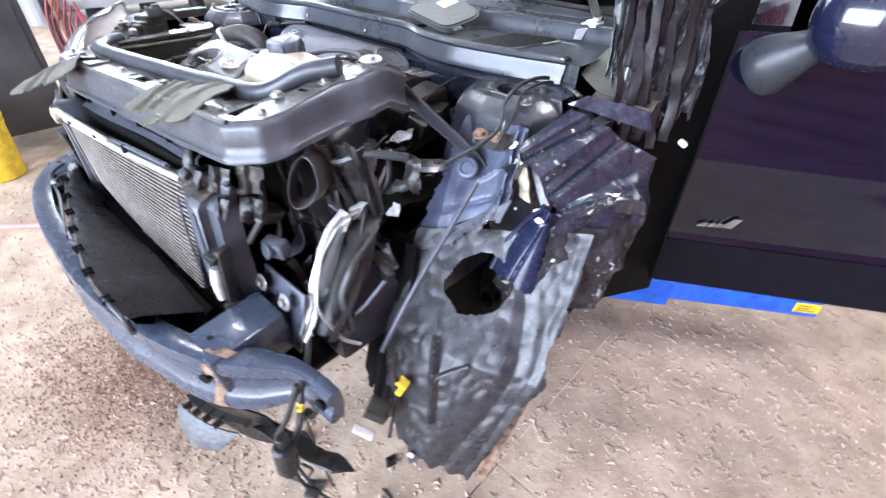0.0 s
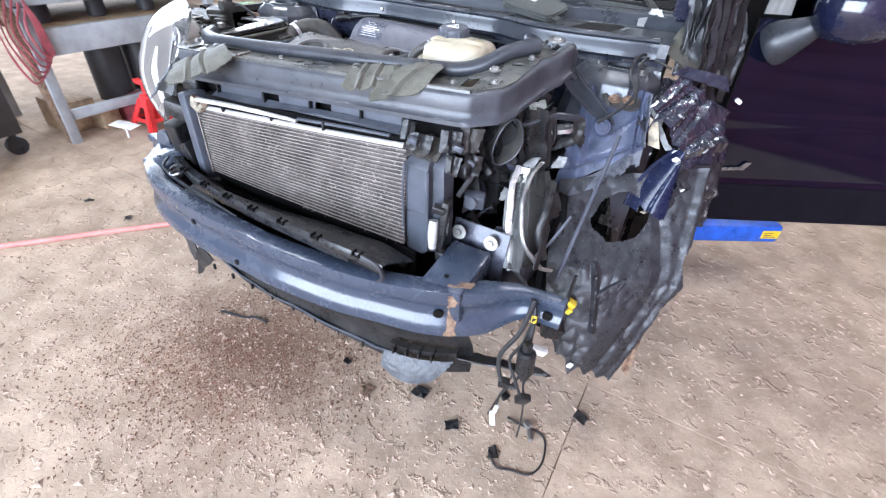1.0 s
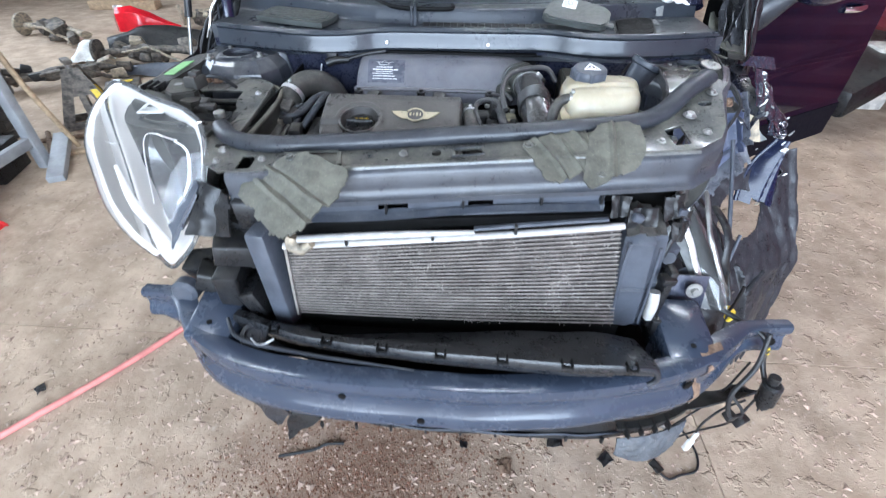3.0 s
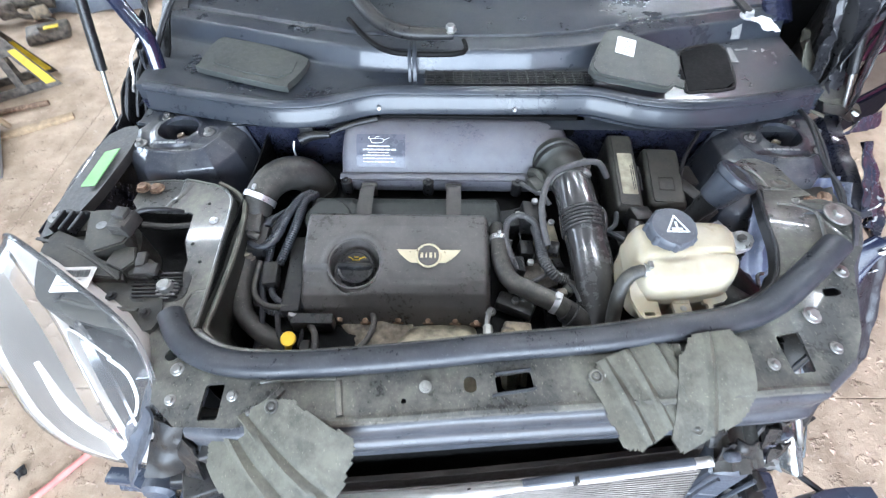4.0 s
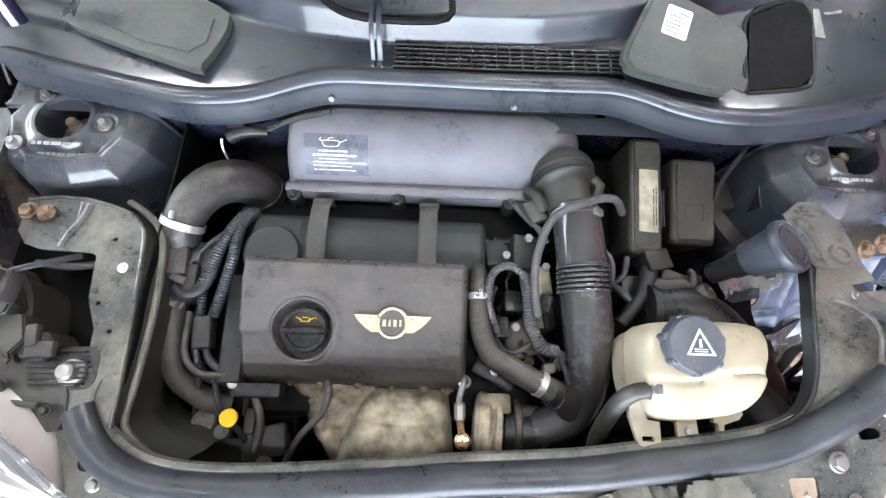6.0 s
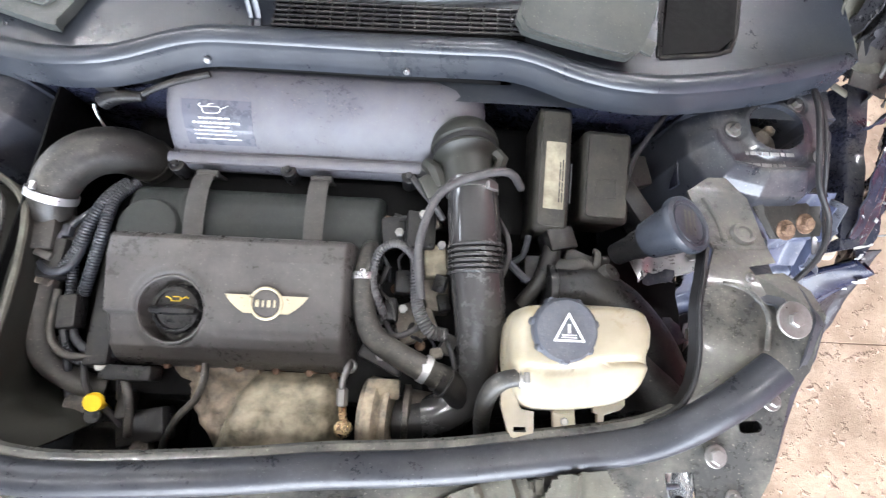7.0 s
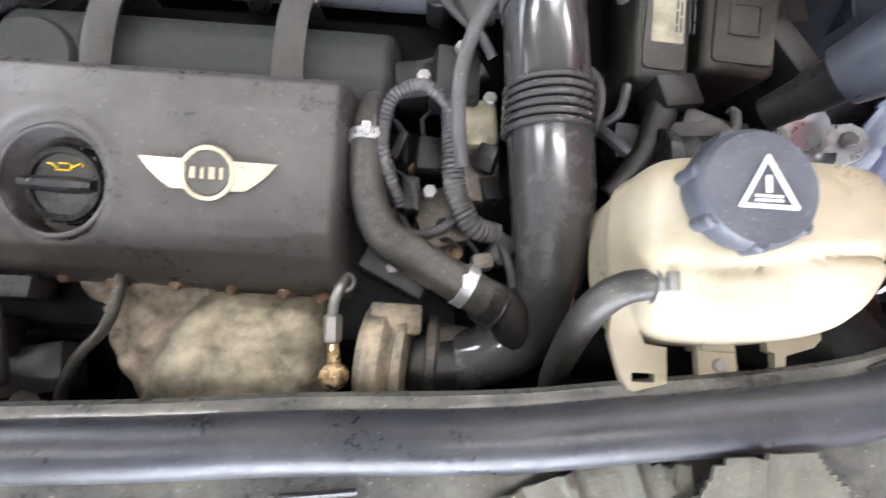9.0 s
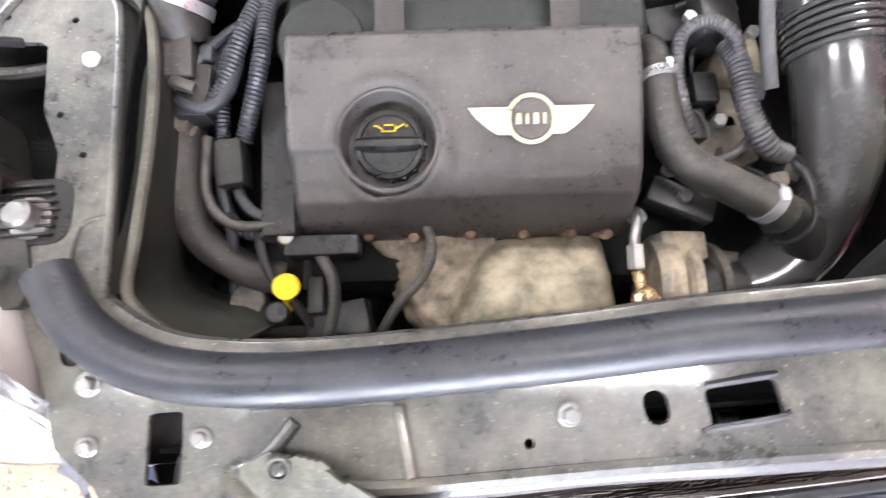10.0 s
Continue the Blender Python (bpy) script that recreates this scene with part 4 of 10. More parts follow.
bm = loft(B(), [[tank_top(x, y, z) for x, y in shrunk(tl, s, 0.309, 0.548)] for s, z in layers])
tank = part("expansion_tank", bm, "tank", car, "milky white coolant expansion tank", 60)
part("mounting_tab", slab(B(), [(0.218, 0.520), (0.218, 0.488), (0.226, 0.460), (0.230, 0.453), (0.235, 0.451), (0.253, 0.451), (0.257, 0.454), (0.258, 0.482), (0.243, 0.484), (0.238, 0.492), (0.252, 0.506), (0.252, 0.520)], lambda x, y: 1.072 + 0.35 * max(0.0, y - 0.486), 0.007, [rrect(0.241, 0.461, 0.016, 0.006, 0.001)]), "tank", tank)
bm = slab(B(), rrect(0.2955, 0.476, 0.027, 0.026, 0.003), 1.068, 0.007)
part("mounting_tab", box(bm, (0.2955, 0.487, 1.06), (0.025, 0.012, 0.022), bev=0.002), "tank", tank)
bm = slab(B(), [(0.332, 0.484), (0.337, 0.482), (0.336, 0.464), (0.342, 0.463), (0.345, 0.481), (0.366, 0.488), (0.372, 0.494), (0.372, 0.505), (0.332, 0.505)], 1.068, 0.007)
part("mounting_tab", bm, "tank", tank)
bolt(tank, (0.2955, 0.472, 1.069), r=0.005, h=0.003, name="screw")
bm = B()
prof = [(0.028, 0), (0.034, 0.001), (0.0355, 0.006), (0.0365, 0.02), (0.036, 0.026), (0.033, 0.030), (0.001, 0.0305)]
lathe(bm, (0.2795, 0.575, 1.118), (0, -0.1, 1), prof, 40)
tank_cap = part("tank_cap", bm, "shroud", tank, "dark grey screw cap with a white warning triangle")
for k in range(7):
    a = 2 * math.pi * k / 7 + 0.2
    bm = cyl(B(), (0.2795 + 0.0335 * math.cos(a), 0.575 + 0.0335 * math.sin(a), 1.121), (0.2795 + 0.0335 * math.cos(a), 0.573 + 0.0335 * math.sin(a), 1.1445), 0.0056, n=12, bev=0.002)
    part("grip_lobe", bm, "shroud", tank)
tri_m = pose(0.2815, 0.573, 1.1497, 5.7, 0, 0)
bm = B()
for a, b in (((-0.016, -0.013), (0.016, -0.013)), ((0.016, -0.013), (0, 0.016)), ((0, 0.016), (-0.016, -0.013))):
    d = V(b[0] - a[0], b[1] - a[1], 0)
    box(bm, ((a[0] + b[0]) / 2, (a[1] + b[1]) / 2, 0.0004), (d.length + 0.0022, 0.0024, 0.0008), (0, 0, math.degrees(math.atan2(d.y, d.x))), 0)
box(bm, (0, 0.0, 0.0004), (0.003, 0.010, 0.0008), bev=0)
for y in (-0.007, -0.0095):
    box(bm, (0, y, 0.0004), (0.016, 0.0013, 0.0008), bev=0)
part("warning_triangle", place(bm, tri_m), "white", tank, "white warning triangle", 0)
bm = B()
tube(bm, [(0.262, 0.520, 1.100), (0.241, 0.520, 1.102), (0.222, 0.518, 1.098), (0.207, 0.508, 1.084), (0.201, 0.488, 1.050), (0.205, 0.456, 0.98), (0.215, 0.43, 0.93)], [0.0095, 0.0105, 0.0115, 0.0115, 0.0115, 0.0115, 0.0115], 14)
vent = part("tank_hose", bm, "hose", car, "grey rubber hose clipped to the tank")
clamp(vent, (0.241, 0.520, 1.102), (1, 0.0, 0.02), 0.0115, 0.007, "steel")
part("spigot", cyl(B(), (0.252, 0.520, 1.101), (0.268, 0.520, 1.099), 0.0085, n=16), "tank", tank)

# control unit and fuse box
for nm, lb, a, z, w, l, th in (("engine_control_box", "narrow black control box with a faded label", -3, (1.030, 1.004), 0.056, 0.205, 0.11), ("fuse_box", "square black fuse box", -2, (1.018, 0.985), 0.078, 0.150, 0.12)):
    cx, cy = ((0.307, 0.838), (0.396, 0.836))[nm == "fuse_box"]
    bm = B()
    box(bm, (0, 0, -th / 2), (w, l, th), bev=0.010, seg=3)
    slab(bm, rrect(0, 0, w - 0.016, l - 0.02, 0.006), 0.0025, 0.004)
    if nm == "fuse_box":
        slab(bm, rrect(0, -0.02, 0.034, 0.034, 0.003), 0.0038, 0.003, [rrect(0, -0.02, 0.028, 0.028, 0.002)])
    place(bm, pose(cx, cy, (z[0] + z[1]) / 2, math.degrees(math.atan2(z[0] - z[1], l)), 0, a))
    ob = part(nm, bm, "ecu", car, lb, 35)
    if nm != "fuse_box":
        bm = slab(B(), rrect(0.002, -0.012, 0.031, 0.108, 0.002), 0.0035, 0.0015)
        part("paper_label", place(bm, pose(cx, cy, 1.017, 7.2, 0, a)), "old_label", ob, "faded dusty paper label")
        bm = B()
        bars(bm, (0.009, -0.055, 0.0037), (0, 1, 0), (-1, 0, 0), 0.085, 5, 0.0042, 0.0018, 0.0006)
        part("print", place(bm, pose(cx, cy, 1.017, 7.2, 0, a)), "ink", ob, "", 0)
bm = B()
tube(bm, [(0.315, 0.733, 0.985), (0.305, 0.70, 0.99), (0.29, 0.665, 0.985), (0.262, 0.63, 0.97)], [0.014, 0.015, 0.012, 0.011], 12)
box(bm, (0.318, 0.728, 0.985), (0.045, 0.035, 0.04), (0, 10, 15), 0.004)
part("loom_plug", bm, "black", car, "black wiring plug")
bm = B()
tube(bm, [(0.235, 0.70, 0.985), (0.255, 0.672, 1.0), (0.268, 0.66, 1.0)], 0.006, 8)
tube(bm, [(0.245, 0.69, 0.99), (0.262, 0.70, 1.0), (0.27, 0.73, 1.0)], 0.005, 8)
part("loose_clip", bm, "rubber", car)
for c, s, r in [((0.352, 0.70, 0.985), (0.05, 0.022, 0.02), (0, 0, -20)), ((0.385, 0.695, 0.96), (0.03, 0.03, 0.05), (0, 0, 0)), ((0.30, 0.69, 0.95), (0.06, 0.04, 0.04), (0, 0, 0)),
                ((0.445, 0.80, 0.97), (0.03, 0.07, 0.05), (0, 0, 30)), ((0.47, 0.77, 0.96), (0.05, 0.03, 0.04), (0, 20, 15)), ((0.45, 0.86, 0.96), (0.05, 0.05, 0.05), (10, 0, 15))]:
    part("bracket", box(B(), c, s, r, 0.004), "black", car)
bm = tube(B(), [(0.312, 0.688, 0.985), (0.335, 0.684, 0.996), (0.352, 0.690, 1.001), (0.366, 0.684, 1.001), (0.373, 0.694, 1.001), (0.374, 0.708, 1.001), (0.368, 0.712, 1.001)], [0.014, 0.014, 0.010, 0.006, 0.005, 0.005, 0.004], 10)
part("hose_holder", bm, "dusty_black", car, "open black hose clip")
bm = lathe(B(), (0.378, 0.668, 0.985), (0.5, 0.35, 0.85), [(0.016, 0), (0.016, 0.026), (0.014, 0.030), (0.006, 0.031), (0.005, 0.028), (0.001, 0.028)], 16)
part("capped_stub", bm, "dusty_black", car, "capped black stub")

# air duct that bends behind the tank
bm = B()
tube(bm, [(0.305, 0.652, 0.985), (0.35, 0.655, 0.985), (0.40, 0.635, 0.98), (0.445, 0.58, 0.965), (0.470, 0.52, 0.950), (0.475, 0.475, 0.945)], [0.030, 0.036, 0.040, 0.045, 0.05, 0.05], 18)
lathe(bm, (0.310, 0.652, 0.985), (-1, 0, 0), [(0.036, 0), (0.039, 0.002), (0.039, 0.012), (0.036, 0.014)], 24)
part("air_duct", bm, "black", car, "black air duct bending behind the tank")

# washer filler: a flared neck closed by a broad grey cap
fa = V(0.42, 0.10, 0.90).normalized()
bm = lathe(B(), V(0.412, 0.709, 1.035), fa, [(0.016, -0.03), (0.0175, 0.0), (0.0205, 0.010), (0.021, 0.030), (0.0225, 0.032)], 24)
neck = part("filler_neck", bm, "black", car, "black screenwash filler neck")
bm = lathe(B(), V(0.412, 0.709, 1.035), fa, [(0.022, 0.028), (0.026, 0.030), (0.031, 0.060), (0.0335, 0.078), (0.0385, 0.081), (0.0395, 0.086), (0.038, 0.092), (0.033, 0.094), (0.031, 0.0915), (0.001, 0.0915)], 34)
cap = part("washer_filler_cap", bm, "filler", neck, "grey screenwash filler cap")
fb = V(0.412, 0.709, 1.035) + fa * 0.092
bm = ring(B(), fb, fa, 0.027, 0.0016, 30, 6)
part("cap_ring", bm, "filler", cap)
fx = V(0.10, 0.98, -0.15).normalized()
bm = bars(B(), fb + fx * -0.018 + fa.cross(fx) * 0.010, fx, fa.cross(fx), 0.036, 3, 0.008, 0.004, 0.0012, 1.0)
part("cap_print", bm, "slam", cap, "", 0)

# silver gearbox mounting and torn bright metal behind the tank
bm = slab(B(), [(-0.065, -0.030), (0.0, -0.027), (0.018, -0.023), (0.028, -0.012), (0.031, 0.0), (0.028, 0.012), (0.018, 0.021), (0.0, 0.023), (-0.065, 0.020)], 0.0, 0.012)
arm_at = pose(0.561, 0.737, 0.910, 0, -14, 8)
mount = part("mounting_arm", place(bm, arm_at), "alu", car, "bright aluminium mounting arm")
part("bolt", place(cyl(B(), (0.008, 0, 0), (0.008, 0, 0.008), 0.010, n=6), arm_at), "steel", mount)
bm = bars(B(), V(-0.045, 0.012, 0.0005), (1, 0, 0), (0, 1, 0), 0.03, 4, 0.006, 0.003, 0.0006, 1.0)
part("cast_mark", place(bm, arm_at), "steel", mount, "", 0)
rt = random.Random(3)
for k in range(12):
    c = V(0.40 + 0.11 * rt.random(), 0.53 + 0.17 * rt.random(), 0.90 + 0.06 * rt.random())
    e = V(rt.uniform(-0.03, 0.05), rt.uniform(-0.04, 0.04), rt.uniform(-0.015, 0.02))
    bm = sheet(B(), lambda u, v: c + e * u + V(-e.y, e.x, 0.3 * e.x) * 0.7 * v, 6, 5, 0.0015)
    part("torn_strip", crumple(bm, 0.012, 45, k), ("alu", "inner", "black", "inner")[k % 4], car, "torn bright metal strip")

# ---- the car: slam panel, bulkhead, cowl ----
rise_l = lerp_table([0.35, 0.40, 0.444, 0.50, 0.595, 0.63, 0.66, 0.688, 0.694, 0.723, 0.772, 0.806], [0.0, 0.008, 0.024, 0.040, 0.068, 0.052, 0.034, 0.028, 0.021, 0.020, 0.011, -0.004])


def slam_z(x, y):
    return 1.053 + 0.06 * x + rise_l(y) * min(1.0, max(0.0, (x - 0.38) / 0.08))


slam_loop = [(-0.532, 0.470), (-0.535, 0.438), (-0.51, 0.39), (-0.49, 0.335), (-0.445, 0.300), (-0.36, 0.297), (-0.31, 0.309), (-0.228, 0.307), (-0.063, 0.318), (0.117, 0.328), (0.25, 0.335),
             (0.37, 0.345), (0.45, 0.350), (0.50, 0.385), (0.518, 0.42), (0.535, 0.512), (0.556, 0.540), (0.574, 0.60), (0.574, 0.632), (0.558, 0.657), (0.522, 0.653), (0.519, 0.664), (0.554, 0.671), (0.553, 0.70), (0.546, 0.765), (0.531, 0.803), (0.507, 0.803), (0.470, 0.776),
             (0.483, 0.700), (0.483, 0.688), (0.464, 0.65), (0.445, 0.606), (0.443, 0.544), (0.425, 0.497), (0.371, 0.466), (0.235, 0.447), (0.10, 0.436), (-0.001, 0.426), (-0.20, 0.411), (-0.337, 0.400), (-0.404, 0.407), (-0.465, 0.435), (-0.515, 0.482)]
slam_holes = [rrect(-0.401, 0.334, 0.028, 0.052, 0.004, 2, 0.05), circle(-0.486, 0.4075, 0.011, 12), rrect(0.029, 0.358, 0.052, 0.026, 0.004, 2, 0.13), rrect(-0.033, 0.356, 0.018, 0.024, 0.008, 3, 0.1),
              rrect(0.424, 0.395, 0.030, 0.056, 0.003, 2, 0.1), rrect(0.493, 0.477, 0.026, 0.013, 0.006, 3, 0.1), circle(-0.126, 0.333, 0.004, 8)]
slam = part("slam_panel", slab(B(), slam_loop, slam_z, 0.004, slam_holes), "slam", car, "dusty black front slam panel with cut-outs", 30)
# pressed ribs, rolled lips and fixings on it
bm = B()
tube(bm, [(x, y - 0.002, slam_z(x, y) - 0.004) for x, y in slam_loop[6:13]], 0.007, 8)
tube(bm, [(-0.222, 0.362, 1.042), (-0.217, 0.335, 1.043), (-0.212, 0.312, 1.043)], 0.005, 8, flat=0.6)
tube(bm, [(-0.335, 0.363, 1.035), (-0.26, 0.366, 1.040), (-0.225, 0.366, 1.042)], 0.004, 8, flat=0.6)
tube(bm, [(-0.345, 0.318, 1.034), (-0.322, 0.327, 1.036), (-0.30, 0.352, 1.037)], 0.006, 8, flat=0.6)
part("pressed_rib", bm, "slam", slam)
bm = B()
tube(bm, [(x, y, slam_z(x, y)) for x, y in ((-0.001, 0.338), (0.003, 0.341), (0.054, 0.348), (0.057, 0.352))], 0.0025, 6)
tube(bm, [(x, y, slam_z(x, y)) for x, y in ((0.003, 0.371), (0.054, 0.378))], 0.0025, 6)
part("hole_rim", bm, "rubber", slam)
for x, y, r, w in ((-0.096, 0.353, 0.006, 0.009), (-0.468, 0.383, 0.007, 0.010), (-0.372, 0.342, 0.005, 0.008), (-0.505, 0.447, 0.006, 0.009), (-0.462, 0.337, 0.005, 0.008), (0.456, 0.444, 0.009, 0.013), (0.514, 0.506, 0.006, 0.011),
                   (0.535, 0.594, 0.0085, 0.021), (0.39, 0.38, 0.005, 0.009), (0.478, 0.40, 0.005, 0.009), (0.512, 0.648, 0.003, 0.006), (0.157, 0.364, 0.006, 0.009), (0.23, 0.37, 0.005, 0.008)):
    bolt(slam, (x, y, slam_z(x, y)), (0.05, -0.1, 1), r, 0.005, "steel", "bolt", w)
bm = B()
cyl(bm, (-0.532, 0.520, 1.030), (-0.532, 0.520, 1.049), 0.012, n=14, bev=0.003)
cyl(bm, (-0.532, 0.520, 1.028), (-0.532, 0.520, 1.034), 0.019, n=22)
part("rubber_stop", bm, "steel", slam, "bright bump stop")

for p, r in (([(0.486, 0.692), (0.51, 0.691), (0.549, 0.692)], 0.0035), ([(0.488, 0.765), (0.500, 0.735), (0.502, 0.700)], 0.004), ([(0.478, 0.640), (0.500, 0.632), (0.510, 0.60), (0.508, 0.56)], 0.003)):
    part("pressed_rib", tube(B(), [(x, y, slam_z(x, y)) for x, y in p], r, 8, flat=0.5), "slam", slam)
part("pressed_boss", lathe(B(), (0.528, 0.712, slam_z(0.528, 0.712) - 0.001), (0, 0.2, 1), [(0.017, 0), (0.014, 0.004), (0.010, 0.004), (0.009, 0.001), (0.001, 0.001)], 26), "slam", slam)
flank = curve_pts([(0.481, 0.690, 1.105), (0.463, 0.65, 1.120), (0.444, 0.606, 1.134), (0.442, 0.544, 1.122), (0.428, 0.500, 1.106), (0.39, 0.474, 1.086)], 0.010)
part("rubber_flank", sheet(B(), lambda u, v: flank[min(int(u * len(flank)), len(flank) - 1)] + V(-0.005 * v, 0.002 * v, -0.004 - 0.013 * v), len(flank) - 1, 6, 0.003), "wire", slam, "black rubber flank of the panel", 60)
part("flank_lip", tube(B(), [p + V(-0.004, 0, 0.001) for p in flank], 0.003, 8), "wire", slam)

# thick foam seal round the engine bay's front
seal_line = [(-0.508, 0.474), (-0.475, 0.430), (-0.425, 0.400), (-0.365, 0.387), (-0.27, 0.386), (-0.10, 0.398), (0.0, 0.408), (0.14, 0.418), (0.23, 0.430), (0.35, 0.447), (0.41, 0.466), (0.462, 0.503), (0.512, 0.543)]
seal = part("bonnet_seal", tube(B(), [(x, y - 0.002, slam_z(x, y) + 0.011) for x, y in seal_line], 0.0202, 16, 0.014, flat=0.85), "rubber", car, "thick grey rubber bonnet seal")
part("seal_channel", tube(B(), [(x + 0.004, y + 0.019, slam_z(x, y) - 0.002) for x, y in seal_line[1:-1]], 0.010, 8, flat=0.8), "slam", car)

# front face below it, a rounded beam, and the black shutters over the radiator
front_line = [(-0.43, 0.300), (-0.36, 0.292), (-0.228, 0.300), (-0.063, 0.311), (0.117, 0.321), (0.25, 0.328), (0.37, 0.338), (0.45, 0.345), (0.498, 0.380), (0.516, 0.42), (0.530, 0.48), (0.542, 0.52), (0.560, 0.555), (0.571, 0.60), (0.572, 0.635)]


def front_face(u, v):
    k = u * (len(front_line) - 1)
    i = min(int(k), len(front_line) - 2)
    x, y = (front_line[i][j] + (front_line[i + 1][j] - front_line[i][j]) * (k - i) for j in (0, 1))
    d, z = [(0.010, -0.004), (-0.003, -0.007), (-0.007, -0.014), (-0.006, -0.040), (-0.008, -0.060), (-0.016, -0.064), (-0.016, -0.069), (0.016, -0.072)][int(v * 7 + 0.01)]
    k = max(0.0, min(1.0, (x - 0.44) / 0.09))
    return V(x - d * 0.9 * k, y + d * (1 - 0.8 * k) + 0.0015 * noise.noise(V(x * 14, z * 30, 1)), slam_z(x, y) + z)


part("front_crossmember", sheet(B(), front_face, 84, 7, 0.003), "fascia", car, "grey front cross member under the slam panel", 60)
def guide_pt(x, z):
    """Recessed upright panel above the condenser; z counts down from the cross member."""
    y = 0.322 + 0.06 * (x + 0.3)
    return V(x, y, slam_z(x, 0.31) - 0.062 - z)


def guide_face(u, v):
    x, z = -0.315 + 0.615 * u, [0.0, 0.006, 0.040, 0.046, 0.052, 0.075][int(v * 5 + 0.01)]
    d = [0.0, -0.014, -0.016, -0.026, -0.028, -0.020][int(v * 5 + 0.01)]
    for c, w in ((-0.115, 0.022), (0.055, 0.018)):
        if abs(x - c) < w and 0.005 < z < 0.030:
            return None
    return guide_pt(x, z) + V(0, d, 0)


guide = part("air_guide", sheet(B(), guide_face, 62, 5, 0.003), "shroud", car, "grey plastic air guide over the condenser", 35)
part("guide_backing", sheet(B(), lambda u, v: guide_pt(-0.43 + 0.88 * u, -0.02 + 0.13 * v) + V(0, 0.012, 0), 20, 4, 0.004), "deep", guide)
for x in (-0.300, -0.130, 0.022, 0.175, 0.292):
    p = guide_pt(x, 0.024)
    part("guide_rib", box(B(), p + V(0, -0.020, 0), (0.005, 0.020, 0.040), (0, 0, 3), 0.001), "black", guide)
for x in (-0.115, 0.055):
    part("guide_catch", box(B(), guide_pt(x + 0.006, 0.020) + V(0, -0.006, 0), (0.018, 0.010, 0.008), (0, 0, 3), 0.002), "black", guide)
part("guide_lip", sheet(B(), lambda u, v: guide_pt(-0.31 + 0.60 * u, 0.041 + 0.004 * math.sin(7 * u)) + V(0, -0.026 - 0.014 * v, -0.006 * v), 40, 3, 0.0025), "shroud", guide, "", 40)

# bulkhead lip with its rubber seal, and the dark firewall below
lip_x = [-0.715, -0.60, -0.50, -0.42, -0.33, -0.28, -0.225, -0.10, 0.03, 0.15, 0.24, 0.29, 0.34, 0.40, 0.46, 0.55, 0.64, 0.715]
lip_y = [0.973, 0.945, 0.925, 0.910, 0.918, 0.940, 0.962, 0.962, 0.960, 0.961, 0.962, 0.940, 0.922, 0.914, 0.915, 0.930, 0.952, 0.978]
lipf = lerp_table(lip_x, lip_y)


def lip(u, v):
    x = -0.715 + 1.43 * u
    y = sum(lipf(x + d) for d in (-0.03, -0.015, 0, 0.015, 0.03)) / 5
    d, z = [(-0.004, 1.062), (-0.012, 1.070), (-0.010, 1.084), (-0.002, 1.098), (0.000, 1.108), (-0.006, 1.114), (-0.002, 1.121), (0.008, 1.124), (0.018, 1.120), (0.026, 1.113)][int(round(v * 9))]
    return V(x, y + d, z + 0.004 * math.sin(3 * x))


part("bulkhead_seal", sheet(B(), lip, 120, 9, 0.003), "cowl", car, "blue-grey plastic scuttle edge with a rubber seal", 50)
bm = sheet(B(), lambda u, v: V(-0.74 + 1.48 * u, lipf(-0.74 + 1.48 * u) + 0.012 + 0.06 * v, 1.075 - 0.5 * v), 60, 8, 0.004)
crumple(bm, 0.004, 9, 2)
part("firewall", bm, "navy_dusty", car, "blue painted firewall behind the engine", 50)
bm = B()
box(bm, (0.0, 0.968, 1.03), (0.44, 0.02, 0.055), bev=0.006)
box(bm, (-0.01, 0.975, 1.045), (0.5, 0.04, 0.01), bev=0.004)
part("sound_mat", bm, "deep", car)
for x in (-0.215, 0.075):
    bolt(car, (x, 0.95, 1.083), (0, -1, 0.2), 0.005, 0.006, "alu", "clip")
bm = B()
tube(bm, [(-0.385, 0.90, 1.035), (-0.36, 0.905, 1.043), (-0.32, 0.905, 1.045)], [0.013, 0.011, 0.007], 10)
tube(bm, [(-0.33, 0.905, 1.045), (-0.28, 0.925, 1.055), (-0.22, 0.94, 1.062)], 0.005, 8)
box(bm, (-0.37, 0.915, 1.052), (0.03, 0.018, 0.02), bev=0.003)
part("brake_pipe_union", bm, "black", car)
bm = B()
tube(bm, [(-0.398, 0.895, 1.035), (-0.40, 0.885, 1.02), (-0.39, 0.865, 0.995), (-0.38, 0.85, 0.96)], 0.002, 6)
part("bare_wire", bm, "alu", car)

# cowl: a trough with a step up to the windscreen
step_y = lerp_table([-0.74, -0.676, -0.454, -0.263, -0.135, 0.107, 0.234, 0.416, 0.62, 0.74], [1.185, 1.165, 1.098, 1.045, 1.034, 1.042, 1.062, 1.130, 1.190, 1.215])


def in_loop(x, y, lp):
    c = False
    for i in range(len(lp)):
        (x1, y1), (x2, y2) = lp[i - 1], lp[i]
        if (y1 > y) != (y2 > y) and x < (x2 - x1) * (y - y1) / (y2 - y1) + x1:
            c = not c
    return c


cowl_hole = [(0.440, 0.975), (0.528, 0.988), (0.556, 1.015), (0.582, 1.140), (0.576, 1.165), (0.556, 1.172), (0.470, 1.130)]


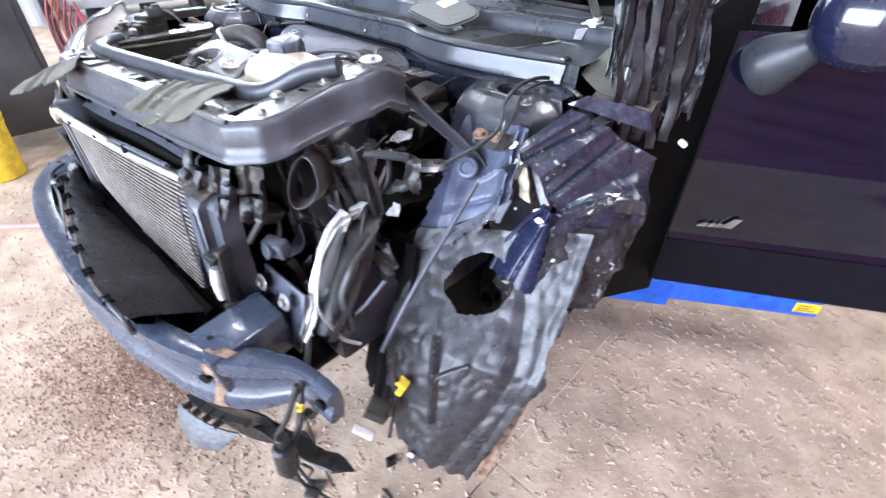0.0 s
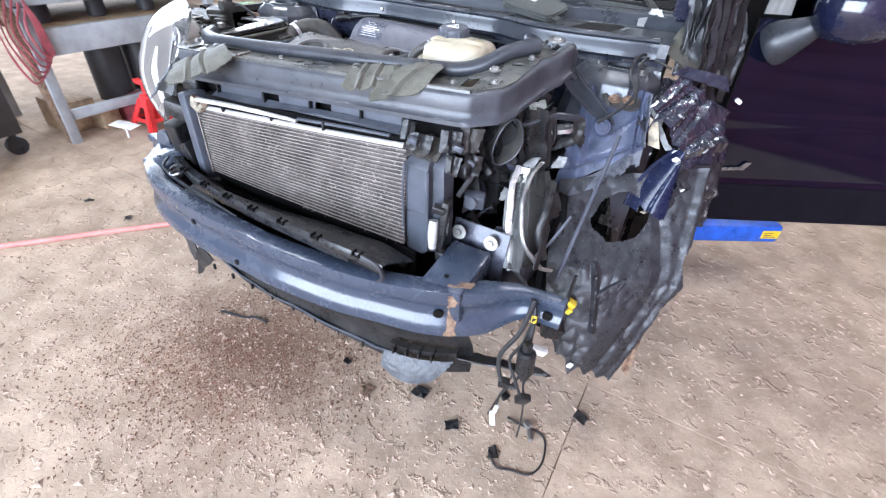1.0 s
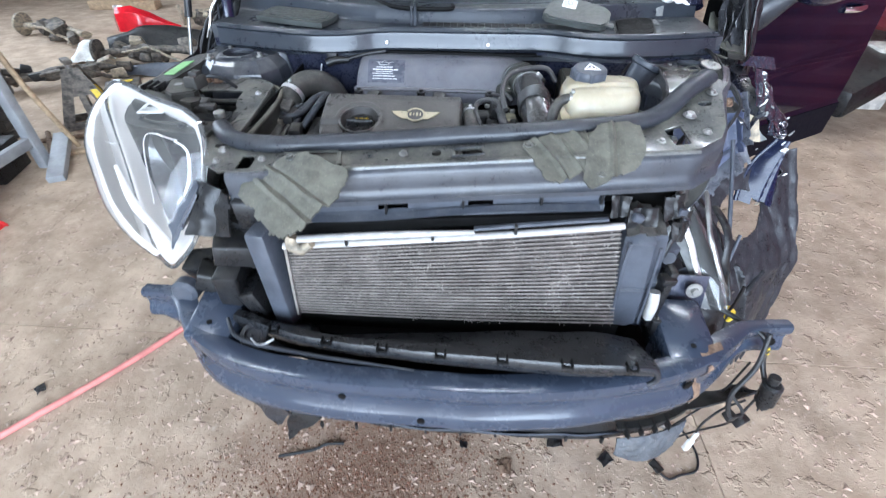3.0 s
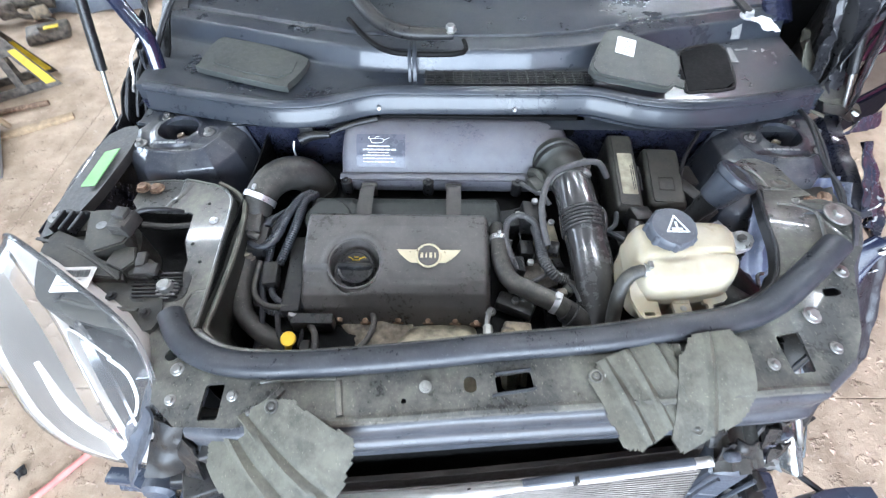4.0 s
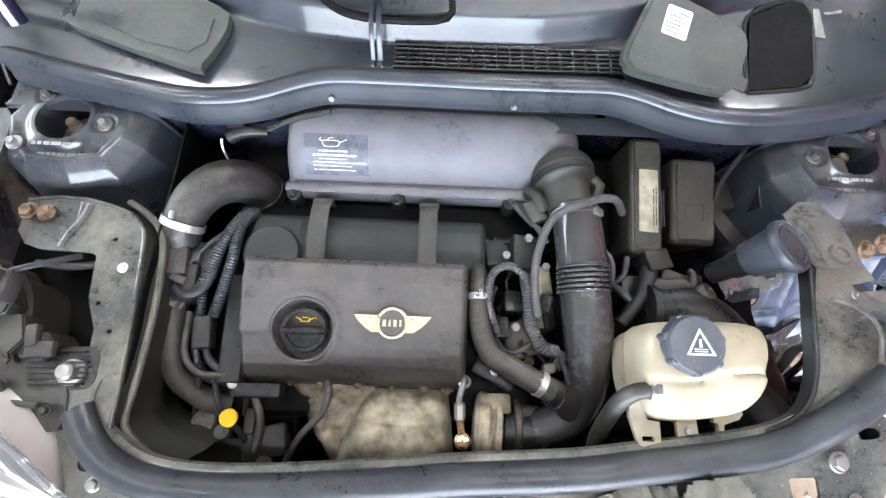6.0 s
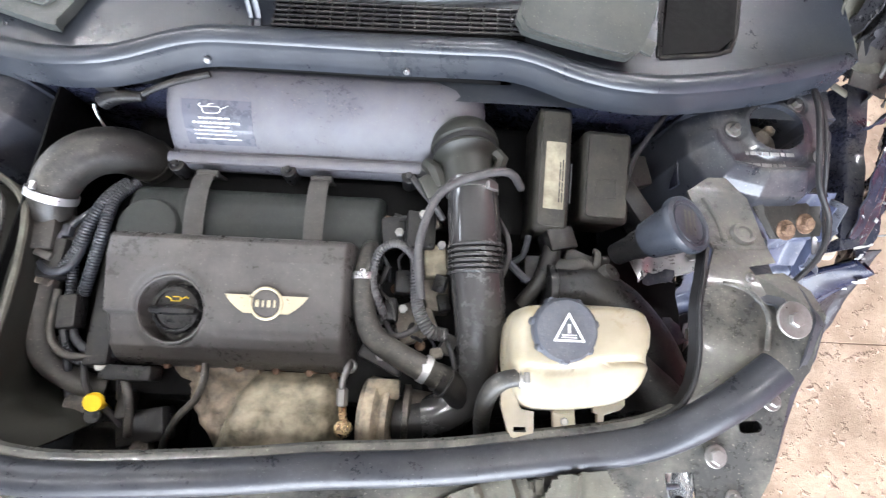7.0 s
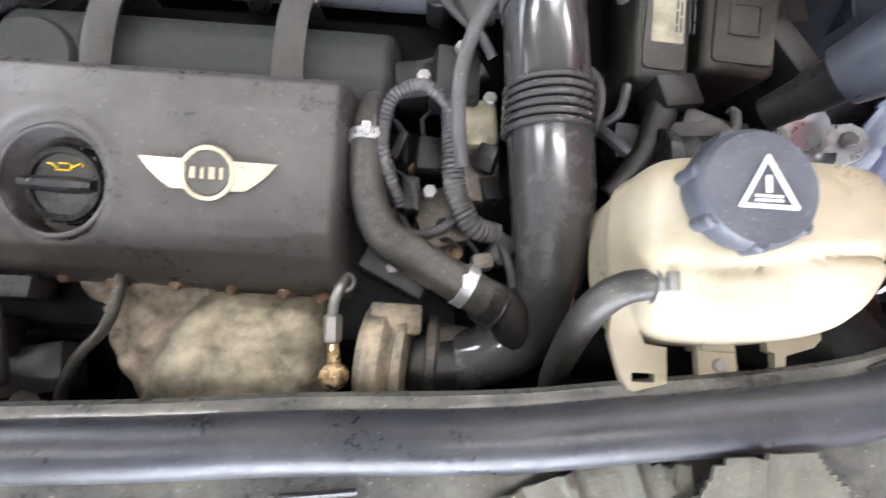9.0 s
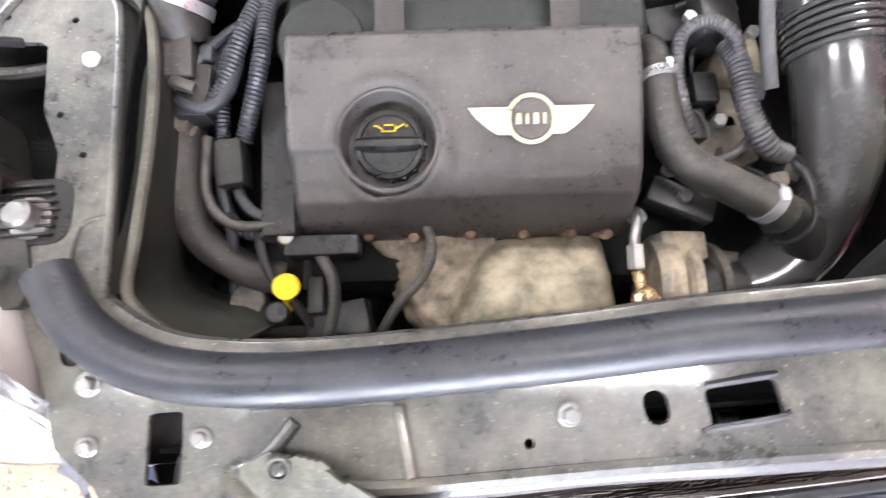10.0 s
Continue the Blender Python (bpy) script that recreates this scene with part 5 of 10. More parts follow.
def cowl_z(x, y):
    s = step_y(x)
    t = min(1.0, max(0.0, (y - s) / 0.026))
    t = t * t * (3 - 2 * t)
    z = 1.110 + 0.038 * t + 0.012 * max(0.0, min(1.0, (y - s) / 0.25)) + 0.004 * (1 - (x / 0.72) ** 2) * t
    if t >= 1 and abs(y - s - 0.075) < 0.006:
        z -= 0.004
    if in_loop(x, y, cowl_hole):
        z = 0.90
    return z


cowl = part("cowl_panel", field(B(), -0.74, 0.74, 190, 0.925, 1.32, 150, lambda x, y: cowl_z(x, y) if y > lipf(x) + 0.012 else 1.05), "cowl", car, "grey-blue plastic cowl panel below the windscreen", 50)
bm = B()
hl = [Vector((x, y, 1.110)) for x, y in cowl_hole]
tube(bm, [*hl, hl[0]], 0.004, 6, 0.02)
part("opening_rim", bm, "black", cowl)
# near-black wall and floor carry the shade of the opening
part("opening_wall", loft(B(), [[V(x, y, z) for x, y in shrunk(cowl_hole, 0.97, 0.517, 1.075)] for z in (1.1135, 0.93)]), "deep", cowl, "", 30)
part("opening_shade", slab(B(), shrunk(cowl_hole, 0.96, 0.517, 1.075), 0.94, 0.004), "deep", cowl, "", 0)
bm = B()
for k in range(6):
    y = 0.988 + 0.0085 * k
    tube(bm, [(-0.118, y, 1.117), (0.06, y + 0.003, 1.117), (0.245, y + 0.008, 1.117)], 0.0022, 6, 0.05)
for k in range(19):
    x = -0.116 + 0.02 * k
    box(bm, (x, 1.012 + 0.02 * (x + 0.1), 1.116), (0.0025, 0.048, 0.005), (0, 0, 1), 0)
part("cowl_grille", bm, "black", cowl, "black ventilation grille")
# near-black sheet below the slats puts their shade into colour
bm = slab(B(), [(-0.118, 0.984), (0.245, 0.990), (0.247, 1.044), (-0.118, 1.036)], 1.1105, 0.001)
part("grille_shadow_sheet", bm, "deep", cowl)
bm = B()
tube(bm, [(-0.139, 0.975, 1.113), (-0.139, 1.0, 1.113), (-0.14, 1.03, 1.158), (-0.141, 1.10, 1.163)], 0.005, 6, flat=0.6)
tube(bm, [(-0.150, 0.975, 1.113), (-0.150, 1.0, 1.113), (-0.151, 1.03, 1.158), (-0.151, 1.10, 1.163)], 0.004, 6, flat=0.6)
part("cowl_seam", bm, "cowl", cowl)

# pale smears of filler on its wrecked end
for k, (a, b, c, d) in enumerate((((0.586, 1.158), (0.598, 1.160), (0.592, 1.085), (0.574, 1.090)), ((0.600, 1.146), (0.640, 1.156), (0.636, 1.148), (0.602, 1.140)), ((0.604, 1.200), (0.634, 1.212), (0.630, 1.190), (0.606, 1.188)))):
    q = [V(x, y, cowl_z(x, y) + 0.003) for x, y in (a, b, c, d)]
    part("filler_smear", torn(*q, 14, 14, 0.001, 0.0015, 40, k, 0.10), "plastic_pale", cowl, "smear of pale filler", 40)

# the two loose access lids
bm = slab(B(), smooth_loop([(-0.592, 1.150), (-0.57, 1.157), (-0.398, 1.078), (-0.378, 1.05), (-0.382, 1.015), (-0.402, 0.965), (-0.42, 0.958), (-0.600, 1.02), (-0.612, 1.04), (-0.608, 1.12)], 2), lambda x, y: 1.128, 0.014)
slab(bm, smooth_loop([(-0.57, 1.13), (-0.42, 1.065), (-0.40, 1.035), (-0.425, 0.985), (-0.58, 1.04)], 2), 1.131, 0.006)
part("access_lid", bm, "lid", car, "dusty olive-grey access lid lying in the cowl")
lid_loop = smooth_loop([(-0.066, 0.062), (-0.050, 0.078), (-0.028, 0.078), (0.070, 0.040), (0.088, 0.024), (0.092, 0.002), (0.076, -0.050), (0.062, -0.066), (0.040, -0.070), (-0.080, -0.052), (-0.098, -0.040), (-0.102, -0.020)], 3)
bm = slab(B(), lid_loop, 0.0, 0.012)
slab(bm, shrunk(lid_loop, 0.93, 0, 0), 0.004, 0.004)
box(bm, (0.084, -0.05, -0.004), (0.02, 0.022, 0.006), (0, 0, -20), 0.002)
lid_m = pose(0.328, 1.016, 1.160, 16, 4, 0)
lid = part("access_lid", place(bm, lid_m), "lid", car, "grey access lid with a paper sticker, lifted off its opening")
bm = slab(B(), rrect(-0.024, 0.030, 0.040, 0.046, 0.003, 2, -0.25), 0.0055, 0.0012)
part("sticker", place(bm, lid_m), "paper", lid, "square paper sticker")
bm = bars(B(), (-0.036, 0.048, 0.0055), (0.97, -0.25, 0), (0.25, 0.97, 0), 0.03, 6, 0.0062, 0.002, 0.0008)
part("print", place(bm, lid_m), "dusty", lid, "", 0)

# wipers, washer jet
bm = B()
tube(bm, [(-0.060, 1.072, 1.182), (-0.10, 1.068, 1.184), (-0.150, 1.068, 1.186), (-0.192, 1.080, 1.190), (-0.227, 1.107, 1.198), (-0.265, 1.155, 1.213), (-0.33, 1.26, 1.245), (-0.42, 1.36, 1.29), (-0.52, 1.44, 1.335)],
     [0.014, 0.017, 0.018, 0.018, 0.016, 0.013, 0.010, 0.008, 0.007], 12, flat=0.8)
wip = part("wiper_arm", bm, "black", car, "black wiper arm")
# half-sunk near-black tube drawn in place of the shaded recess round the arm
bm = tube(B(), [(-0.035, 1.10, 1.152), (-0.030, 1.065, 1.152), (-0.055, 1.046, 1.152), (-0.15, 1.044, 1.152), (-0.205, 1.058, 1.153), (-0.250, 1.10, 1.155), (-0.30, 1.18, 1.158)], 0.006, 8)
part("wiper_recess_shade", bm, "deep", cowl)
bolt(wip, (-0.064, 1.071, 1.190), (0, -0.1, 1), 0.010, 0.010, "steel", "pivot_nut", 0.013)
bm = B()
tube(bm, [(-0.19, 1.49, 1.385), (0.0, 1.50, 1.392), (0.25, 1.49, 1.385)], 0.009, 8, flat=0.5)
tube(bm, [(-0.19, 1.478, 1.37), (0.0, 1.488, 1.377), (0.25, 1.478, 1.37)], 0.005, 6)
part("wiper_blade", bm, "rubber", car)
bm = B()
tube(bm, [(0.645, 1.228, 1.160), (0.60, 1.27, 1.19), (0.53, 1.34, 1.235), (0.45, 1.41, 1.29)], [0.013, 0.010, 0.008, 0.007], 10, flat=0.7)
wip2 = part("wiper_arm", bm, "black", car, "black wiper arm")
bolt(wip2, (0.643, 1.228, 1.152), (0, -0.2, 1), 0.012, 0.012, "alu", "pivot_nut", 0.017)
bm = sheet(B(), lambda u, v: V(0.63 + 0.03 * u + 0.02 * v, 1.20 - 0.06 * v, 1.160 + 0.003 * u), 3, 8, 0.0015)
crumple(bm, 0.012, 40, 3)
part("paint_flake", bm, "white", car, "flaked white paint")

# windscreen, dashboard, roof and pillars
def screen(u, v):
    x = (-0.66 + 1.32 * u) * (1 - 0.10 * v)
    return V(x, 1.295 + 0.62 * v - 0.09 * (2 * u - 1) ** 2 * -1 * 0.9 + 0.0, 1.172 + 0.52 * v - 0.02 * (2 * u - 1) ** 2)


part("windscreen", sheet(B(), screen, 24, 12, 0.005), "glass", car, "dark windscreen glass", 60).visible_shadow = False
bm = B()
tube(bm, [screen(0, 0) + V(0, 0, -0.004), screen(0.25, 0), screen(0.5, 0), screen(0.75, 0), screen(1, 0)], 0.012, 8, flat=0.7)
part("screen_seal", bm, "black", car)
bm = field(B(), -0.68, 0.68, 30, 1.33, 1.90, 20, lambda x, y: 1.15 + 0.06 * math.sin((y - 1.3) * 4) + 0.03 * math.exp(-((x - 0.35) / 0.14) ** 2 - ((y - 1.75) / 0.1) ** 2), 0.7)
part("dashboard", bm, "deep", car, "black dashboard behind the windscreen")
bm = slab(B(), rrect(0.13, 1.37, 0.035, 0.05, 0.003), 1.178, 0.002)
part("windscreen_label", bm, "paper", car)
bm = sheet(B(), lambda u, v: V(-0.60 + 1.2 * u, 1.90 + 1.35 * v, 1.69 + 0.06 * math.sin(math.pi * v) - 0.05 * (2 * u - 1) ** 2), 16, 12, 0.012)
part("roof", bm, "navy", car)
for sx in (-1, 1):
    bm = B()
    tube(bm, [(sx * 0.735, 1.24, 1.13), (sx * 0.70, 1.42, 1.30), (sx * 0.655, 1.70, 1.54), (sx * 0.61, 1.93, 1.70)], [0.036, 0.036, 0.036, 0.035], 10, flat=0.6)
    part("windscreen_pillar", bm, "black" if sx < 0 else "navy", car)
    bm = B()
    box(bm, (sx * 0.80, 2.65, 0.82), (0.10, 1.35, 0.62), bev=0.05)
    box(bm, (sx * 0.74, 2.2, 0.42), (0.10, 2.2, 0.10), bev=0.03)
    part("body_side", bm, "navy", car)
bm = B()
box(bm, (0, 2.5, 0.40), (1.5, 2.1, 0.06), bev=0.02)
part("floor_pan", bm, "deep", car)


# strut towers: rounded pressings with a bearing opening, studs and stamped marks
tower_loop = [(0.512, 0.93), (0.518, 0.87), (0.550, 0.817), (0.62, 0.803), (0.69, 0.808), (0.733, 0.843), (0.755, 0.914), (0.72, 0.972), (0.53, 0.972)]


def tower(sx, material, lab):
    edges = []
    for i, a in enumerate(tower_loop):
        b = tower_loop[(i + 1) % len(tower_loop)]
        l = math.hypot(b[0] - a[0], b[1] - a[1])
        edges.append((a, ((b[1] - a[1]) / l, -(b[0] - a[0]) / l)))

    def zf(x, y):
        x = abs(x)
        d = max((x - a[0]) * n[0] + (y - a[1]) * n[1] for a, n in edges)
        z = 1.052
        if y < 0.93:
            z -= 0.026 * min(1.0, max(0.0, (d + 0.027) / 0.027)) ** 1.3
        z += 0.0035 * math.exp(-((d + 0.031) / 0.005) ** 2) * (y < 0.90)
        if d > 0:
            z -= 5.0 * d
        r = math.hypot(x - 0.641, (y - 0.907) * 1.08)
        low = min(1.0, max(0.0, (-d - 0.034) / 0.006)) * min(1.0, max(0.0, (0.874 - 0.25 * abs(x - 0.63) - y) / 0.010)) * min(1.0, max(0.0, (r - 0.052) / 0.006))
        z -= 0.006 * low
        z += 0.006 * min(1.0, max(0.0, (0.060 - r) / 0.012))
        if r < 0.041:
            z -= 0.06
        for bx, by in ((0.578, 0.902), (0.704, 0.860), (0.683, 0.952)):
            z -= 0.003 * min(1.0, max(0.0, (0.020 - math.hypot(x - bx, y - by)) / 0.004))
        return z + 0.0005 * noise.noise(V(x * 20, y * 20, sx))
    a, b = sorted((sx * 0.480, sx * 0.790))
    t = part("strut_tower", field(B(), a, b, 150, 0.765, 1.0, 116, zf), material, car, lab, 50)
    for x, y in ((0.578, 0.902), (0.704, 0.860), (0.683, 0.952)):
        bolt(t, (sx * x, y, zf(x, y)), (0, 0, 1), 0.0065, 0.009, "steel", "stud", 0.0125)
    bm = B()
    for k, y in enumerate((0.862, 0.849)):
        bars(bm, (sx * 0.63 - 0.045 + 0.004 * k, y, zf(0.63, y) + 0.0004), (1, 0, 0), (0, 1, 0), 0.078, 1, 0.012, 0.0062, 0.0008, 1.0)
    tagged(part("stamped_mark", bm, "plastic_pale", t, "", 0), kind="stuff")
    bm = B()
    lathe(bm, (sx * 0.640, 0.905, 0.995), (0, 0, 1), [(0.034, 0), (0.034, 0.014), (0.022, 0.018), (0.012, 0.022), (0.012, 0.034), (0.006, 0.036), (0.001, 0.035)], 24)
    bearing = part("strut_bearing", bm, "oily", t, "rusty strut bearing")
    part("bearing_nut", cyl(B(), (sx * 0.652, 0.918, 1.012), (sx * 0.655, 0.92, 1.030), 0.009, n=6), "cast", bearing)
    part("bearing_cap", torn((sx * 0.62, 0.885, 1.012), (sx * 0.66, 0.885, 1.018), (sx * 0.655, 0.90, 1.024), (sx * 0.625, 0.905, 1.02), 8, 6, 0.004, 0.004, 30, 2, 0.05), "oily", bearing, "", 40)


tower(-1, "tower", "dark blue strut tower, dusty")
tower(1, "tower", "scraped dark blue strut tower")

# inner wing rails
for sx in (-1, 1):
    bm = B()
    box(bm, (sx * 0.58, 0.70, 0.64), (0.10, 0.62, 0.13), bev=0.015)
    part("chassis_rail", bm, "inner", car)
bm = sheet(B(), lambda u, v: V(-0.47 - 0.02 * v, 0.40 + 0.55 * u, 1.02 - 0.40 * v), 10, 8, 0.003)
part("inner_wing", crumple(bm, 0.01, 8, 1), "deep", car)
bm = sheet(B(), lambda u, v: None if u < 0.58 and v < 0.62 else V(0.50 + 0.04 * v + 0.02 * u, 0.62 + 0.36 * u, 1.0 - 0.40 * v), 24, 20, 0.003)
part("inner_wing", crumple(bm, 0.02, 9, 5), "inner", car)

# headlamp carrier on the unhurt side: a cranked plate with bolts, and its trough
edge_c = curve_pts([(-0.684, 0.780, 1), (-0.618, 0.785, 1), (-0.552, 0.772, 1), (-0.513, 0.758, 1), (-0.494, 0.741, 1), (-0.482, 0.713, 1), (-0.472, 0.609, 1), (-0.465, 0.508, 1), (-0.462, 0.450, 1)], 0.008)
ridge_c = curve_pts([(-0.53, 0.784, 1), (-0.496, 0.764, 1), (-0.474, 0.742, 1), (-0.462, 0.716, 1), (-0.454, 0.664, 1), (-0.451, 0.613, 1), (-0.451, 0.564, 1), (-0.453, 0.500, 1), (-0.455, 0.462, 1), (-0.446, 0.444, 1), (-0.42, 0.424, 1), (-0.385, 0.402, 1)], 0.008)


def along(c, u):
    k = max(0.0, min(1.0, u)) * (len(c) - 1)
    i = min(int(k), len(c) - 2)
    return c[i].lerp(c[i + 1], k - i)


def plate_z(x, y):
    return 1.030 + 0.03 * (x + 0.5) - 0.006 * (y > 0.700 and x < -0.60)


carrier = [(p.x, p.y) for p in edge_c] + [(-0.506, 0.436), (-0.519, 0.453), (-0.533, 0.478), (-0.530, 0.499), (-0.518, 0.545), (-0.520, 0.580), (-0.540, 0.622), (-0.547, 0.688), (-0.556, 0.693), (-0.634, 0.696), (-0.666, 0.706), (-0.684, 0.728)]
plate = part("headlamp_carrier", slab(B(), carrier, plate_z, 0.005, [circle(-0.525, 0.715, 0.0035, 8), circle(-0.524, 0.617, 0.0035, 8), circle(-0.497, 0.577, 0.0035, 8), circle(-0.592, 0.722, 0.0035, 8), circle(-0.489, 0.464, 0.004, 8)]), "slam", car,
             "cranked dusty steel headlamp carrier", 30)
part("rolled_edge", tube(B(), [V(p.x, p.y, plate_z(p.x, p.y) - 0.001) for p in edge_c], 0.0035, 8), "slam", plate)
part("pressed_step", tube(B(), [(-0.578, 0.772, 1.028), (-0.585, 0.745, 1.028), (-0.598, 0.724, 1.027), (-0.605, 0.70, 1.027)], 0.006, 10, flat=0.3), "slam", plate)
part("pressed_step", tube(B(), [(-0.650, 0.680, 1.006), (-0.60, 0.676, 1.006), (-0.555, 0.682, 1.006)], 0.006, 8), "dusty_black", plate)
part("pressed_step", tube(B(), [(-0.468, 0.52, 1.030), (-0.490, 0.512, 1.031), (-0.494, 0.48, 1.031), (-0.490, 0.446, 1.031)], 0.0025, 6), "slam", plate)


# open gutter between the plate and a dusty rubber ridge, and the deep shroud under it
def gutter_pt(u, v):
    a, b = along(edge_c, 0.30 + 0.70 * u), along(ridge_c, 0.06 + 0.66 * u)
    p = a.lerp(b, v)
    return V(p.x, p.y, 1.024 - 0.008 * v - 0.016 * math.sin(math.pi * v) + 0.0015 * noise.noise(p * 30))


def shroud_pt(u, v):
    p = along(ridge_c, u)
    w = max(0.0, min(1.0, (0.50 - p.y) / 0.08))
    return V(p.x + (-0.016 + 0.045 * w) * v + 0.004 * math.sin(5 * v), p.y + 0.040 * w * v, 1.012 - (0.15 - 0.03 * w) * v) + V(1, 0.3, 0) * (0.004 * noise.noise(V(p.x * 12, p.y * 12, v * 3)))


part("gutter", sheet(B(), gutter_pt, 50, 10, 0.003), "shell", plate, "dirty olive-grey plastic gutter", 60)
part("gutter_ridge", tube(B(), [V(p.x, p.y, 1.015) for p in ridge_c], 0.0052, 8), "dusty", plate, "dusty beige rubber ridge")
part("inner_shroud", sheet(B(), shroud_pt, 60, 14, 0.004), "shell", plate, "olive-grey plastic inner shroud", 60)
# dark slab added to hide the floor below the hoses
part("side_gap_backing", box(B(), (-0.40, 0.465, 0.80), (0.25, 0.22, 0.02), (0, 0, 0), 0.005), "deep", car, "dark slab added to close the gap under the hoses")
part("clip_block", box(B(), (-0.448, 0.697, 0.985), (0.030, 0.046, 0.030), (0, 8, 6), 0.003), "dusty_black", car)
part("clip_block", box(B(), (-0.440, 0.668, 0.988), (0.026, 0.012, 0.020), (0, 8, -20), 0.003), "dusty_black", car)
part("clip_block", box(B(), (-0.422, 0.708, 0.980), (0.014, 0.020, 0.020), (0, 0, 0), 0.004), "rubber", car)
bolt(car, (-0.448, 0.636, 0.966), (0, 0, 1), 0.010, 0.012, "oily", "bolt", 0.014)
part("loop_hose", tube(B(), [(-0.446, 0.657, 0.985), (-0.433, 0.645, 0.987), (-0.412, 0.645, 0.988), (-0.394, 0.662, 0.990), (-0.386, 0.70, 0.992)], 0.0065, 10), "rubber", car, "grey looped rubber hose")
part("loop_hose", tube(B(), [(-0.421, 0.62, 0.972), (-0.418, 0.561, 0.970), (-0.403, 0.536, 0.968), (-0.379, 0.526, 0.966), (-0.335, 0.530, 0.964)], 0.0055, 10), "hose", car, "grey looped rubber hose")
for x, y in ((-0.670, 0.757), (-0.642, 0.755)):
    bolt(plate, (x, y, 1.026), (0, 0, 1), 0.010, 0.007, "rust", "bolt", 0.014, "rusted bolt")
bolt(plate, (-0.502, 0.671, 1.03), (0, 0, 1), 0.005, 0.004, "alu", "rivet", 0.008)
bm = B()
slab(bm, rrect(-0.545, 0.525, 0.092, 0.058, 0.016, 4, 0.05), 1.031, 0.010)
part("ribbed_block", bm, "black", plate, "ribbed black plastic block")
for k in range(7):
    part("block_rib", box(B(), (-0.547 - 0.001 * k, 0.504 + 0.0072 * k, 1.033), (0.084 - 0.004 * abs(k - 3), 0.0026, 0.006), (0, 0, 2), 0.001), "black", plate)

# front shell of the wing on that side, with green tape
wing_loop = smooth_loop([(-0.80, 0.62), (-0.815, 0.72), (-0.825, 0.82), (-0.805, 0.915), (-0.745, 0.928), (-0.728, 0.885), (-0.730, 0.79), (-0.748, 0.665)], 2)
wing_r = part("wing_edge", slab(B(), wing_loop, lambda x, y: 1.046 + 0.25 * (x + 0.75) * (1 if x < -0.75 else 0), 0.02), "dusty_black", car, "dusty upper wing edge")
bm = slab(B(), [(-0.772, 0.839), (-0.747, 0.851), (-0.748, 0.742), (-0.774, 0.740)], 1.0485, 0.002)
part("tape", bm, "green", wing_r, "strip of green tape")
bolt(wing_r, (-0.785, 0.665, 1.042), (0, 0, 1), 0.006, 0.004, "steel", "bolt", 0.015)
bm = sheet(B(), lambda u, v: V(-0.815 - 0.045 * math.sin(math.pi * v * 0.5), 0.64 + 0.60 * u, 1.03 - 0.30 * v - 0.1 * u * v), 16, 8, 0.002)
part("wing_side", bm, "navy", car, "dark blue front wing stub")
bm = sheet(B(), lambda u, v: V(-0.80 + 0.03 * v, 0.93 + 0.30 * u, 1.03 + 0.12 * u - 0.45 * v), 10, 12, 0.003)
crumple(bm, 0.02, 12, 7)
part("pillar_panel", bm, "black", car)
for k in range(3):
    bm = tube(B(), [(-0.79 + 0.012 * k, 0.97 + 0.02 * k, 1.02), (-0.78 + 0.015 * k, 1.02 + 0.02 * k, 1.10 - 0.01 * k), (-0.74, 1.10 + 0.02 * k, 1.14 + 0.01 * k), (-0.755, 1.18, 1.19 + 0.006 * k)], 0.004, 6)
    part("loom_strand", crumple(bm, 0.01, 14, k), "wire", car)

part("hinge_arm", tube(B(), [(-0.800, 1.13, 1.34), (-0.775, 1.10, 1.285), (-0.735, 1.07, 1.22), (-0.705, 1.05, 1.175), (-0.70, 1.03, 1.12)], 0.015, 8, flat=0.5), "navy", car, "bent dark bonnet hinge arm")
part("hinge_arm", tube(B(), [(-0.62, 1.14, 1.27), (-0.675, 1.10, 1.20), (-0.72, 1.07, 1.13), (-0.79, 1.05, 1.04), (-0.85, 1.04, 0.99)], 0.012, 8, flat=0.5), "black", car, "black hinge bracket")
# near-black sheet fills the shaded gap between wing and cowl
part("corner_gap_fill", torn((-0.875, 1.07, 0.96), (-0.735, 1.05, 1.03), (-0.665, 1.13, 1.21), (-0.775, 1.15, 1.10), 22, 26, 0.003, 0.008, 12, 7, 0.03), "deep", car, "dark crumpled sheet added in the gap behind the wing", 35)
for k, p in enumerate(([(-0.79, 1.03, 1.06), (-0.765, 1.03, 1.10), (-0.755, 1.04, 1.14), (-0.72, 1.05, 1.18)], [(-0.745, 1.03, 1.04), (-0.74, 1.04, 1.09), (-0.735, 1.05, 1.15)], [(-0.80, 1.04, 1.02), (-0.77, 1.03, 1.04), (-0.735, 1.03, 1.035)])):
    part("bright_strand", crumple(tube(B(), p, 0.003, 6), 0.006, 18, k), ("satin", "rubber", "shroud")[k], car)
# bonnet gas struts still standing on both sides
for a, b in (((-0.835, 0.985, 1.00), (-0.80, 1.09, 1.33)), ((0.838, 1.005, 1.03), (0.795, 1.115, 1.27))):
    a, b = Vector(a), Vector(b)
    bm = B()
    cyl(bm, a, a.lerp(b, 0.4), 0.0045, n=10)
    rod = part("gas_strut", bm, "steel", car, "bonnet gas strut")
    bm = B()
    cyl(bm, a.lerp(b, 0.36), b, 0.0105, n=14)
    cyl(bm, b, b + (b - a).normalized() * 0.02, 0.006, n=10)
    part("strut_tube", bm, "black", rod)

# dark box added under the housing so its gap stays black
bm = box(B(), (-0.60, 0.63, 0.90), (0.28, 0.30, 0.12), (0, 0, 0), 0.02)
